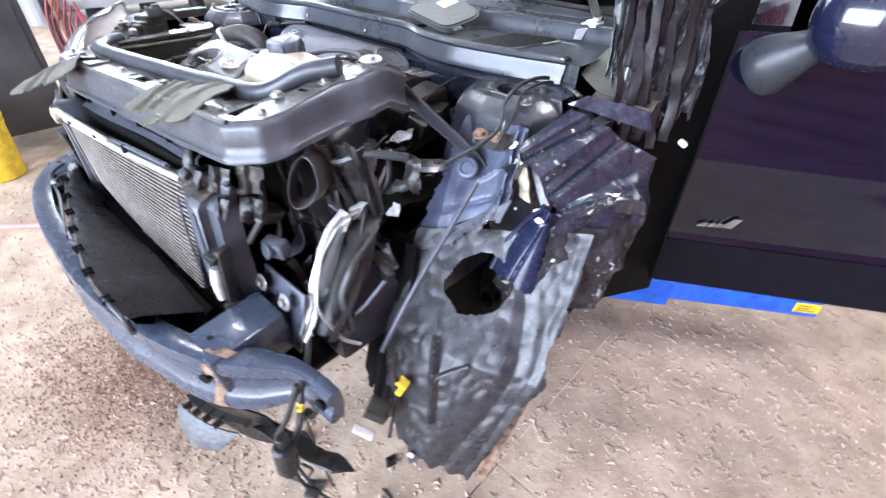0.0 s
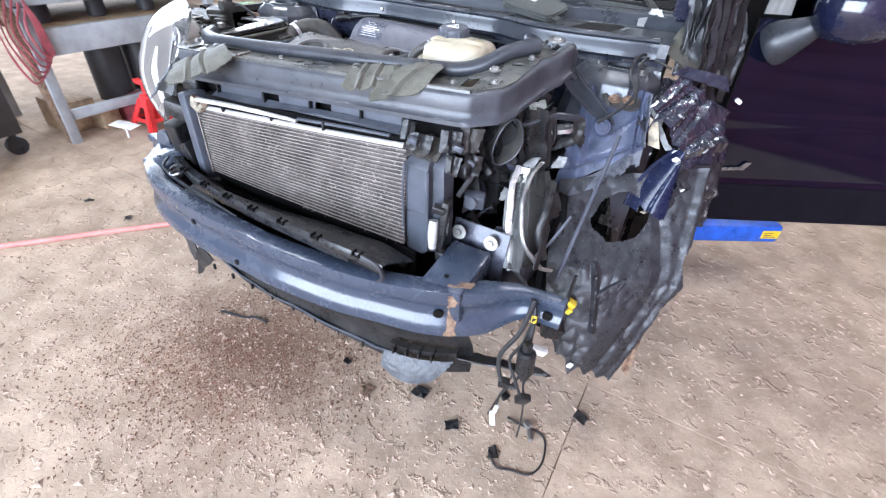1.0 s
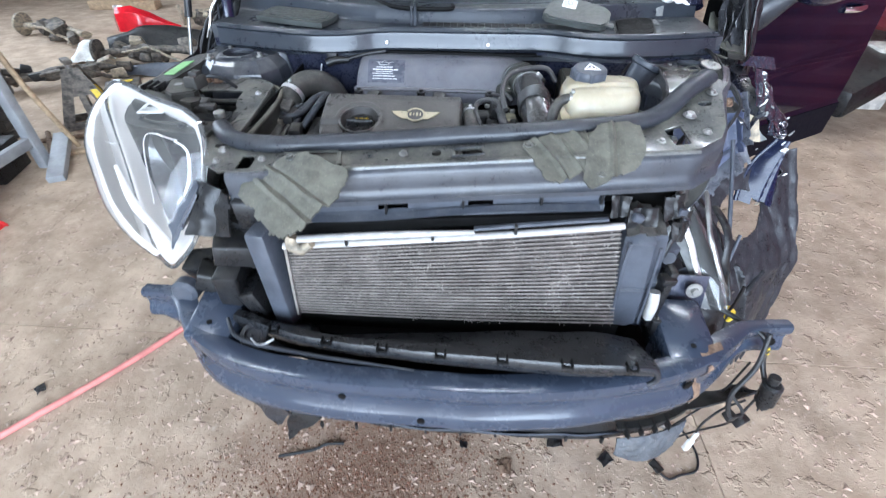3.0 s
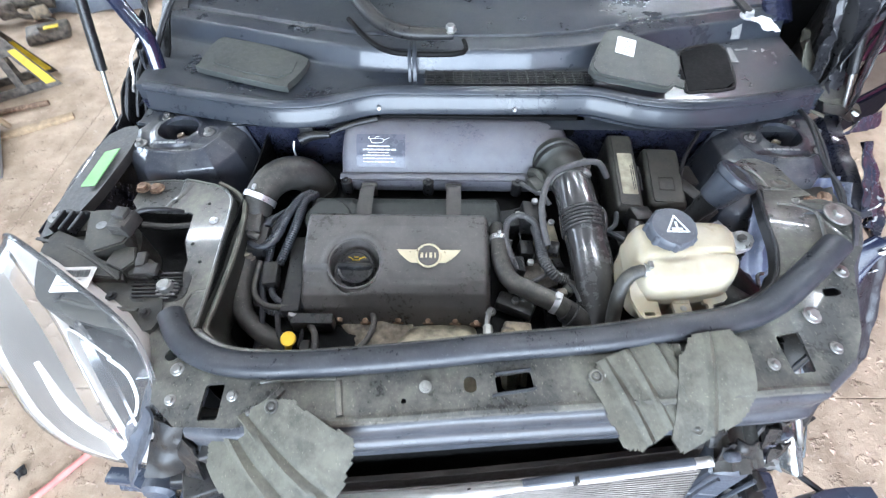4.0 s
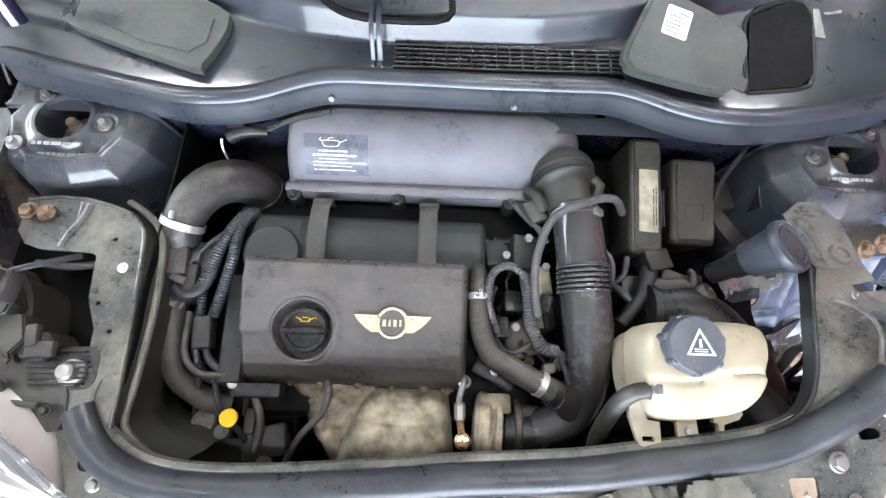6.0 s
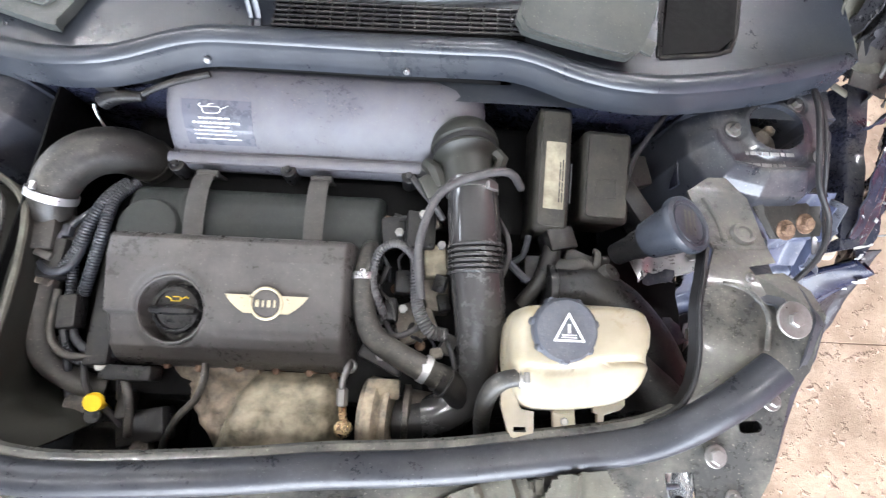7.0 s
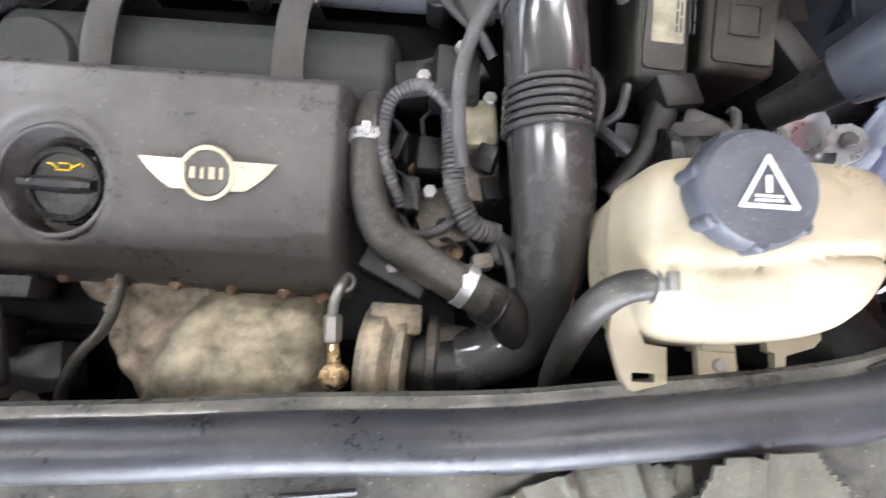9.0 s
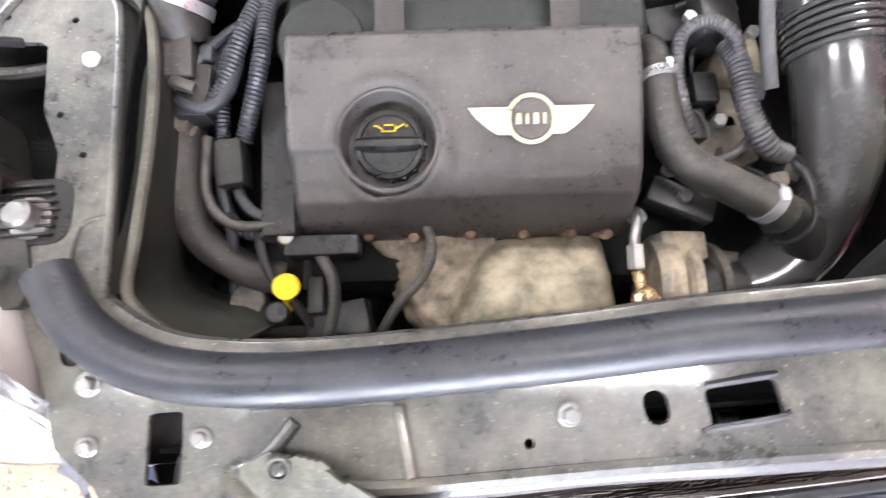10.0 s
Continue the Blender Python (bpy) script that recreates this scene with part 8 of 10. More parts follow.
# dark sheet added so no lit floor shows beside the tank
part("tank_gap_backing", torn((0.33, 0.44, 0.83), (0.56, 0.46, 0.82), (0.58, 0.76, 0.86), (0.36, 0.74, 0.86), 16, 16, 0.003, 0.014, 8, 3, 0.0), "deep", car, "dark sheet added to close the gap under the tank", 35)
# dark sheet added so the liner's hole looks onto black
part("wheelhouse", torn((0.49, 0.71, 0.84), (0.61, 1.02, 0.84), (0.64, 1.02, 0.26), (0.52, 0.69, 0.30), 18, 18, 0.004, 0.012, 6, 2, 0.0), "deep", car, "near-black sheet added as the inner wheelhouse", 35)
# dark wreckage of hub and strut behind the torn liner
part("strut", tube(B(), [(0.66, 0.93, 0.95), (0.66, 0.96, 0.74), (0.66, 0.98, 0.50)], 0.032, 14), "deep", car, "near-black suspension strut")
rl = random.Random(8)
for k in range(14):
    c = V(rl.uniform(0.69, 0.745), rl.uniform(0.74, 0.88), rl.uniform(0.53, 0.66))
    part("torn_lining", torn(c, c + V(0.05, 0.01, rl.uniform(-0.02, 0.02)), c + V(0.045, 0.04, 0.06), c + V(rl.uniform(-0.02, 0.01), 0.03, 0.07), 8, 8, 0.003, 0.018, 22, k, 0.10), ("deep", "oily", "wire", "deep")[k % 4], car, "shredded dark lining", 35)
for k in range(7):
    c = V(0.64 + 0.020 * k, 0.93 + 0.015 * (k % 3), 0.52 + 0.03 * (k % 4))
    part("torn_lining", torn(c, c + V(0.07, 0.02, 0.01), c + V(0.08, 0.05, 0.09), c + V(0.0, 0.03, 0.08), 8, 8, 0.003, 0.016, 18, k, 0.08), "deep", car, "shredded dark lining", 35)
# crumpled panels that hang in long folds at the windscreen pillar
def drape_pt(u, v, k):
    p = V(0.812, 1.02, 0.99).lerp(V(0.925, 1.205, 0.945), u).lerp(V(0.752, 1.10, 1.40).lerp(V(0.880, 1.30, 1.45), u), v)
    if v < 0.05 + 0.12 * abs(noise.noise(V(u * 7, k * 3, 1))) or noise.noise(V(u * 9, v * 5, k * 7)) > 0.62:
        return None
    u += 0.22 * noise.noise(V(v * 2.6 + k, u * 2, 3))
    fold = 0.060 * abs(noise.noise(V(u * 5 + 1.2 * v + k * 3, v * 1.8, k))) + 0.018 * abs(noise.noise(V(u * 12 + v, v * 5.0, k + 5))) + 0.006 * noise.noise(V(u * 40, v * 18, k))
    return p + V(0.8, -0.6, 0.1) * (fold - 0.018 * k - 0.02)


for k in range(3):
    part("torn_panel", sheet(B(), lambda u, v: drape_pt(u, v, k), 54, 60, 0.0025), ("liner", "black", "liner")[k], car, "crumpled dark panel hanging in folds", 24)
for k in range(9):
    x, y = 0.842 + 0.012 * (k % 7), 0.985 + 0.027 * k
    bm = sheet(B(), lambda u, v: V(x + (0.010 + 0.004 * (k % 3)) * u - 0.045 * v, y + 0.03 * v + 0.012 * u, 0.95 + 0.012 * (k % 4) + (0.33 + 0.006 * k) * v), 3, 30, 0.003)
    part("torn_edge", crumple(crumple(bm, 0.014, 9, k * 0.7), 0.006, 30, k), ("black", "liner", "black")[k % 3], car, "torn crumpled panel edge")
bm = sheet(B(), lambda u, v: V(0.74 + 0.15 * u, 1.02 + 0.22 * u * v + 0.10 * v, 1.085 + 0.05 * v - 0.06 * u), 14, 12, 0.004)
part("cowl_corner", crumple(bm, 0.022, 12, 3), "dusty", car, "crumpled dusty cowl corner")
bm = B()
box(bm, (0.962, 1.10, 0.975), (0.020, 0.014, 0.013), (0, 30, 20), 0.004)
part("broken_clip", bm, "white", car, "white broken plastic clip")
part("loose_cable", tube(B(), [(0.50, 0.955, 1.04), (0.47, 0.915, 1.045), (0.44, 0.87, 1.02), (0.43, 0.83, 0.99)], 0.004, 8), "wire", car, "loose black cable")

# wheel arch liner, torn open
def liner_pt(u, v):
    tl, tr = V(0.605, 0.640, 0.800), V(0.955, 0.800, 0.880)
    bl_, br = V(0.720, 0.425, 0.385), V(0.900, 0.495, 0.240)
    ml, mr = V(0.650, 0.505, 0.630), V(0.992, 0.622, 0.610)
    k = 2 * v
    le = tl.lerp(ml, k) if v < 0.5 else ml.lerp(bl_, k - 1)
    ri = tr.lerp(mr, k) if v < 0.5 else mr.lerp(br, k - 1)
    w = min(1.0, max(0.0, (v - 0.25) / 0.35))
    p = le.lerp(ri, u) + V(0.12, -1, 0.25) * (0.040 * math.sin(math.pi * u) * w)
    d = math.hypot((p.x - 0.784) / 0.064, (p.z - 0.742) / 0.050)
    if d < 1 + 0.22 * noise.noise(V(p.x * 26, p.z * 26, 3)):
        return None
    if v > 0.94 + 0.09 * noise.noise(V(u * 6, 1, 8)) or (u > 0.97 + 0.05 * noise.noise(V(v * 9, 4, 2))):
        return None
    h = 0.009 * noise.noise(V(p.x * 5, p.z * 5, 2)) + 0.009 * (abs(noise.noise(V(p.x * 15, p.z * 10, 9))) - 0.2) + 0.004 * abs(noise.noise(V(p.x * 34, p.z * 30, 5))) + 0.0012 * noise.noise(V(p.x * 50, p.z * 50, 9))
    g = abs(u - 0.80 + 0.5 * (v - 0.55) ** 2 + 0.02 * math.sin(9 * v))
    h += -0.008 * max(0, 1 - g / 0.07) + 0.008 * max(0, 1 - abs(u - 0.955) / 0.05)
    h += 0.012 * max(0, 1 - abs((u - 0.42) - 0.5 * (v - 0.6)) / 0.03) * (1 if 0.45 < v < 0.75 else 0)
    return p + V(0.3, -1, 0.3) * h


liner = part("arch_liner", sheet(B(), liner_pt, 100, 130, 0.003), "liner", car, "torn black plastic wheel arch liner", 40)
for p in ([(0.853, 0.540, 0.628), (0.822, 0.512, 0.604), (0.802, 0.492, 0.576), (0.806, 0.484, 0.50)], [(0.853, 0.540, 0.628), (0.838, 0.525, 0.58), (0.832, 0.512, 0.53)]):
    part("liner_rib", tube(B(), p, 0.006, 8, flat=0.6), "liner", liner)
bm = sheet(B(), lambda u, v: V(0.93 + 0.02 * u, 0.50 + 0.16 * v, 0.36 + 0.16 * v - 0.02 * u), 2, 10, 0.004)
part("rusty_edge", bm, "rust", liner, "rusty wheel edge behind the liner")
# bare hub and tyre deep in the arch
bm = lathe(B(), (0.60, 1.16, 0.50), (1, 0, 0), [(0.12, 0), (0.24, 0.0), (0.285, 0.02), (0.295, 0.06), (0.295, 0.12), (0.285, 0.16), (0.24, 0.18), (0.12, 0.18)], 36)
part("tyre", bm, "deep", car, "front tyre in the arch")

# what is left of the headlamp there
lamp_l = curve_pts([(0.512, 0.540, 0.865), (0.522, 0.480, 0.830), (0.552, 0.405, 0.765), (0.592, 0.335, 0.688)], 0.01)


def shell_pt(u, v, back=0.0):
    k = v * (len(lamp_l) - 1)
    i = min(int(k), len(lamp_l) - 2)
    w = 0.035 + 0.055 * math.sin(math.pi * (0.15 + 0.7 * v))
    return lamp_l[i].lerp(lamp_l[i + 1], k - i) + V(1, 0.25, 0.12) * (w * u) + V(0.2, -1, 0.3) * (0.030 * math.sin(math.pi * u) - back)


bm = sheet(B(), lambda u, v: shell_pt(u, v, 0.035), 10, 22, 0.003)
old = part("broken_headlamp", crumple(bm, 0.008, 14, 3), "black", car, "broken headlamp shell hanging loose", 60)
part("lens_shard", crumple(sheet(B(), lambda u, v: None if v < 0.25 * noise.noise(V(u * 5, 2, 1)) + 0.1 else shell_pt(u * 0.6, v), 14, 24, 0.0025), 0.004, 22, 2), "lens_dirty", old, "cracked grimy clear lens", 60).visible_shadow = False
part("pale_rim", crumple(sheet(B(), lambda u, v: shell_pt(0.16 * u - 0.06, v, -0.006), 3, 24, 0.003), 0.004, 30, 5), "plastic_pale", old, "pale broken lens rim", 60)
part("dark_rim", crumple(sheet(B(), lambda u, v: shell_pt(1.0 + 0.12 * u, 0.1 + 0.9 * v, -0.004), 3, 24, 0.004), 0.005, 30, 6), "black", old)
for k, (mm, pts_, r) in enumerate([("satin", [(0.53, 0.50, 0.875), (0.535, 0.455, 0.85), (0.56, 0.40, 0.79), (0.59, 0.345, 0.71), (0.605, 0.335, 0.685)], 0.008), ("steel", [(0.585, 0.505, 0.90), (0.575, 0.45, 0.88), (0.590, 0.39, 0.82), (0.615, 0.36, 0.76), (0.66, 0.37, 0.70), (0.69, 0.40, 0.68)], 0.006),
                                   ("black", [(0.62, 0.50, 0.86), (0.635, 0.44, 0.83), (0.64, 0.40, 0.77), (0.66, 0.40, 0.70)], 0.010)]):
    part("lens_edge", crumple(tube(B(), pts_, r, 8, flat=0.5), 0.004, 20, k), mm, old, "bent bright lens edge")
for k, pts_ in enumerate(([(0.552, 0.52, 0.845), (0.540, 0.55, 0.895), (0.528, 0.59, 0.945), (0.518, 0.605, 0.968), (0.528, 0.607, 0.972)], [(0.560, 0.56, 0.90), (0.548, 0.60, 0.935), (0.555, 0.61, 0.960), (0.552, 0.615, 0.980)])):
    part("bent_prong", tube(B(), pts_, 0.0045, 8, flat=0.6), "paper", old, "bent pale plastic prong")
for k, (a, b, c, d, mm) in enumerate((((0.520, 0.500, 0.855), (0.560, 0.500, 0.860), (0.580, 0.540, 0.905), (0.545, 0.540, 0.890), "plastic_pale"), ((0.535, 0.47, 0.84), (0.565, 0.475, 0.84), (0.560, 0.50, 0.885), (0.525, 0.50, 0.880), "paper"), ((0.575, 0.56, 0.905), (0.635, 0.585, 0.925), (0.640, 0.60, 0.955), (0.590, 0.60, 0.930), "black"),
                                      ((0.590, 0.56, 0.86), (0.625, 0.565, 0.87), (0.628, 0.575, 0.90), (0.600, 0.575, 0.895), "plastic_pale"), ((0.505, 0.44, 0.79), (0.535, 0.45, 0.80), (0.540, 0.47, 0.835), (0.508, 0.47, 0.83), "plastic_pale"), ((0.60, 0.50, 0.80), (0.63, 0.51, 0.74), (0.66, 0.54, 0.76), (0.62, 0.54, 0.83), "black"), ((0.62, 0.58, 0.94), (0.66, 0.60, 0.90), (0.64, 0.62, 0.99), (0.61, 0.61, 1.0), "black"))):
    part("shard", torn(a, b, c, d, 12, 14, 0.002, 0.007, 26, k, 0.12), mm, old, "torn pale plastic shard", 35)
# intake snorkel beside it
sn_c, sn_a = V(0.518, 0.430, 0.955), V(0.40, -0.8, 0.10).normalized()
sn_u = V(0.35, 0.0, 1.0).cross(sn_a).normalized()
sn_v = sn_a.cross(sn_u)


def snorkel_loop(d, w, h, shift):
    return [sn_c + sn_a * d + shift + sn_u * w * math.cos(2 * math.pi * k / 24) + sn_v * h * math.sin(2 * math.pi * k / 24) * (1 - 0.25 * math.cos(2 * math.pi * k / 24)) for k in range(24)]


bm = loft(B(), [snorkel_loop(-0.16, 0.046, 0.056, V(-0.06, 0, 0.02)), snorkel_loop(-0.09, 0.040, 0.058, V(-0.025, 0, 0.01)), snorkel_loop(-0.03, 0.034, 0.057, V(0, 0, 0)), snorkel_loop(0.0, 0.031, 0.056, V(0, 0, 0)), snorkel_loop(0.002, 0.028, 0.053, V(0, 0, 0)), snorkel_loop(-0.03, 0.026, 0.050, V(-0.004, 0, 0.003)), snorkel_loop(-0.085, 0.022, 0.040, V(-0.02, 0, 0.012))])
snk = part("air_snorkel", bm, "dusty_black", car, "grey-black oval air intake snorkel", 60)
lp = snorkel_loop(0.001, 0.0295, 0.0545, V(0, 0, 0))
part("snorkel_rim", tube(B(), [*lp, lp[0]], 0.0022, 6, 0.02), "rubber", snk)
# near-black plug puts the throat's shade into colour
part("snorkel_throat", loft(B(), [snorkel_loop(-0.078, 0.024, 0.042, V(-0.019, 0, 0.011)), snorkel_loop(-0.082, 0.003, 0.005, V(-0.019, 0, 0.011))]), "deep", snk, "dark throat")
part("duct_wall", torn((0.405, 0.425, 1.000), (0.500, 0.500, 1.010), (0.535, 0.520, 0.780), (0.420, 0.440, 0.755), 26, 34, 0.004, 0.004, 10, 4, 0.03, ((0.2, 0.06, 0.012), (0.55, 0.16, -0.030), (0.85, 0.05, 0.012))), "black", car, "black plastic duct wall behind the lamp", 35)
part("duct_wall", torn((0.50, 0.46, 1.03), (0.58, 0.548, 1.03), (0.588, 0.568, 0.86), (0.52, 0.53, 0.83), 22, 26, 0.004, 0.006, 11, 9, 0.06, ((0.3, 0.1, 0.014), (0.7, 0.1, -0.016))), "black", car, "black plastic duct wall behind the lamp", 35)
for k, p in enumerate(([(0.40, 0.40, 0.99), (0.45, 0.38, 0.95), (0.47, 0.36, 0.90), (0.45, 0.33, 0.84)], [(0.47, 0.48, 1.0), (0.52, 0.50, 0.98), (0.57, 0.54, 1.0), (0.62, 0.60, 0.99)], [(0.56, 0.60, 0.99), (0.58, 0.58, 0.93), (0.56, 0.54, 0.88), (0.58, 0.50, 0.82)])):
    part("loose_loom", tube(B(), p, (0.007, 0.009, 0.006)[k], 8), ("wire", "rubber", "wire")[k], car, "loose wiring loom")
# jumble of small broken brackets in the gap
rj = random.Random(21)
for k in range(84):
    c = V(0.43 + 0.20 * rj.random(), 0.38 + 0.24 * rj.random(), 0.70 + 0.27 * rj.random())
    if (c - V(0.52, 0.41, 0.95)).length < 0.085 or (c.x > 0.52 and c.y < 0.53) or (c.x > 0.49 and c.y > 0.53):
        continue
    if rj.random() < 0.5:
        bm = box(B(), c, (0.02 + 0.05 * rj.random(), 0.015 + 0.03 * rj.random(), 0.015 + 0.05 * rj.random()), [rj.uniform(-40, 40) for _ in range(3)], 0.004)
    else:
        e = V(rj.uniform(-1, 1), rj.uniform(-1, 1), rj.uniform(-1, 1)) * 0.06
        bm = sheet(B(), lambda u, v: c + e * u + V(0.03 * v, 0.02 * v * u, 0.035 * v), 5, 5, 0.003)
    crumple(bm, 0.010, 25, k)
    part("broken_bracket", bm, rj.choice(("black", "rubber", "black", "dusty", "shroud", "inner", "shroud")), car, "broken plastic bracket")
bm = B()
box(bm, (0.475, 0.37, 0.82), (0.05, 0.03, 0.04), (10, 0, 20), 0.006)
cyl(bm, (0.475, 0.356, 0.82), (0.475, 0.345, 0.822), 0.016, n=18)
part("lamp_motor", bm, "shroud", car)
# bent rods and wiring that hang from it
part("bent_rod", tube(B(), [(0.715, 0.70, 0.935), (0.712, 0.62, 0.85), (0.706, 0.52, 0.74), (0.700, 0.44, 0.63)], 0.0055, 8), "shroud", car, "bent grey rod")
part("thin_rod", tube(B(), [(0.69, 0.47, 0.80), (0.66, 0.42, 0.73), (0.62, 0.36, 0.68)], 0.004, 8), "shroud", car)
for k, p in enumerate([
        [(0.60, 0.34, 0.70), (0.655, 0.30, 0.69), (0.70, 0.255, 0.68), (0.712, 0.235, 0.62), (0.72, 0.20, 0.58)],
        [(0.70, 0.25, 0.70), (0.69, 0.22, 0.62), (0.66, 0.20, 0.54), (0.68, 0.19, 0.47), (0.715, 0.20, 0.46)],
        [(0.71, 0.24, 0.66), (0.70, 0.23, 0.58), (0.68, 0.22, 0.52), (0.71, 0.20, 0.48), (0.73, 0.21, 0.42)],
        [(0.72, 0.20, 0.53), (0.735, 0.23, 0.38), (0.73, 0.30, 0.20), (0.72, 0.36, 0.03)],
        [(0.70, 0.25, 0.60), (0.69, 0.26, 0.45), (0.66, 0.28, 0.30), (0.63, 0.30, 0.16)],
        [(0.745, 0.44, 0.66), (0.742, 0.435, 0.60), (0.745, 0.44, 0.55), (0.755, 0.40, 0.42)]]):
    part("dangling_wire", tube(B(), p, (0.006, 0.0055, 0.004, 0.003, 0.0025, 0.004)[k], 8), "wire", car, "dangling black wiring")
bm = B()
cyl(bm, (0.708, 0.245, 0.662), (0.710, 0.240, 0.645), 0.0065, n=10)
part("yellow_tape", bm, "yellow_paint", car, "yellow tape round the wires")
bm = B()
cyl(bm, (0.722, 0.190, 0.605), (0.727, 0.186, 0.540), 0.021, n=20, bev=0.005)
cyl(bm, (0.727, 0.186, 0.540), (0.729, 0.185, 0.525), 0.013, n=14)
cyl(bm, (0.720, 0.192, 0.605), (0.719, 0.194, 0.625), 0.012, n=12)
for dx in (-0.005, 0.005):
    cyl(bm, (0.729 + dx, 0.185, 0.525), (0.730 + dx, 0.184, 0.508), 0.002, n=6, bev=0.0005)
part("washer_pump", bm, "black", car, "small black pump hanging on its wires")
bm = B()
box(bm, (0.75, 0.45, 0.56), (0.026, 0.022, 0.022), (10, 25, 15), 0.004)
box(bm, (0.752, 0.44, 0.545), (0.014, 0.018, 0.02), (10, 25, 15), 0.003)
part("yellow_connector", bm, "yellow_paint", car, "yellow electrical connector")
for c, s, mm in (((0.715, 0.36, 0.44), (0.05, 0.02, 0.025), "paper"), ((0.80, 0.42, 0.37), (0.014, 0.006, 0.02), "paper"), ((0.73, 0.395, 0.50), (0.05, 0.04, 0.045), "black"), ((0.735, 0.21, 0.42), (0.03, 0.02, 0.03), "black"), ((0.685, 0.195, 0.465), (0.024, 0.024, 0.02), "black")):
    part("connector", crumple(box(B(), c, s, (10, 20, 30), 0.004), 0.004, 30, c[0]), mm, car)

bm = box(B(), (0.6665, 0.2255, 0.262), (0.016, 0.014, 0.060), (6, -8, 20), 0.003)
cyl(bm, (0.668, 0.226, 0.290), (0.672, 0.228, 0.322), 0.006, n=10)
part("white_connector", bm, "paper", car, "white connector hanging on its wire")
part("dangling_wire", tube(B(), [(0.668, 0.226, 0.30), (0.672, 0.232, 0.36), (0.70, 0.235, 0.43), (0.715, 0.215, 0.50)], 0.003, 8), "wire", car, "dangling black wiring")

# ---- the car: open front door ----
d0, d1 = V(0.935, 1.360, 0), V(1.812, 1.888, 0)
dn = V(0.517, -0.856, 0)


def door_pt(u, v, off=0.0):
    z = 0.455 + 0.71 * v
    end = 1.0 if v > 0.35 else 0.985 + 0.015 * v / 0.35
    p = d0.lerp(d1, u * end)
    b = 0.060 * math.cos(1.25 * max(0.0, v - 0.20)) - 0.025 + (0.012 if v < 0.23 else 0.0) + 0.0025 * math.exp(-((v - 0.56) / 0.03) ** 2)
    return p + dn * (b + off) + V(0, 0, z)


door = part("front_door", sheet(B(), lambda u, v: door_pt(u, v), 40, 60, 0.012), "door_paint", car, "open glossy dark blue front door", 60)
part("door_cladding", sheet(B(), lambda u, v: door_pt(u, 0.22 * v, 0.004), 30, 10, 0.006), "cladding", door, "matte black door cladding")
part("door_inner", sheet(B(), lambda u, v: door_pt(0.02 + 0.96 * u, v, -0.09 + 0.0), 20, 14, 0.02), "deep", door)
for k, (u0, w, h) in enumerate(((0.060, 0.022, 0.013), (0.085, 0.016, 0.013), (0.104, 0.014, 0.013), (0.120, 0.030, 0.030))):
    o, ex = door_pt(u0, 0.292 + 0.002 * k, 0.0085), (d1 - d0).normalized()
    bm = B()
    loft(bm, [[o + V(0, 0, z) + ex * (x + z * 0.6) + dn * y for x, z in ((0, 0), (w, 0), (w, h), (w * 0.35, h))] for y in (0.0, 0.003)])
    part("badge", bm, "steel", door, "small silver badge", 0)
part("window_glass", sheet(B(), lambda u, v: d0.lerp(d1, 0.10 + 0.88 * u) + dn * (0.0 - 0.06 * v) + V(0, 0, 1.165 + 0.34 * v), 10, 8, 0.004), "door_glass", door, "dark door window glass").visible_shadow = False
bm = B()
tube(bm, [door_pt(0.66, 0.83, 0.004), door_pt(0.70, 0.835, 0.030), door_pt(0.75, 0.84, 0.030), door_pt(0.79, 0.83, 0.004)], 0.012, 10)
part("door_handle", bm, "chrome", door, "bright door handle")
# shadow on the door edge and hinge pillar is put into their near-black colour
part("door_end", sheet(B(), lambda u, v: door_pt(0.0, v, 0.012 - 0.13 * u) + V(-0.004, 0, 0), 6, 30, 0.006), "deep", door, "front edge of the door, near-black for its shade")
part("hinge_pillar", sheet(B(), lambda u, v: V(0.80 + 0.145 * u, 1.13 + 0.26 * u, 0.36 + (0.70 + 0.24 * u) * v), 10, 14, 0.02), "deep", car, "hinge pillar behind the wing, near-black for its shade")
# mirror with a grey conical foot
mf, mn = door_pt(0.070, 0.90, 0.004), V(1.115, 1.330, 1.185)
bm = lathe(B(), mf, mn - mf, [(0.066, -0.008), (0.068, 0.006), (0.062, 0.030), (0.046, 0.075), (0.034, 0.110), (0.0325, 0.118), (0.0345, 0.120), (0.032, 0.165), (0.030, 0.21)], 32)
mir = part("mirror_foot", bm, "rubber", door, "matte grey conical mirror foot", 50)
bm = lathe(B(), V(1.175, 1.330, 1.225), V(0.90, 0.30, 0.06), [(0.012, -0.118), (0.05, -0.110), (0.078, -0.085), (0.092, -0.045), (0.096, 0.0), (0.090, 0.05), (0.072, 0.09), (0.04, 0.112), (0.010, 0.118)], 32)
part("mirror_housing", bm, "navy", door, "glossy dark mirror housing", 60)
# mirror on the far side
bm = lathe(B(), (-0.90, 1.46, 1.24), (-1, 0.1, 0.05), [(0.02, -0.09), (0.05, -0.07), (0.065, 0.0), (0.055, 0.05), (0.02, 0.07)], 24)
tube(bm, [(-0.76, 1.40, 1.14), (-0.80, 1.42, 1.17), (-0.84, 1.44, 1.21)], 0.022, 10)
part("side_mirror", bm, "navy", car, "glossy dark side mirror")

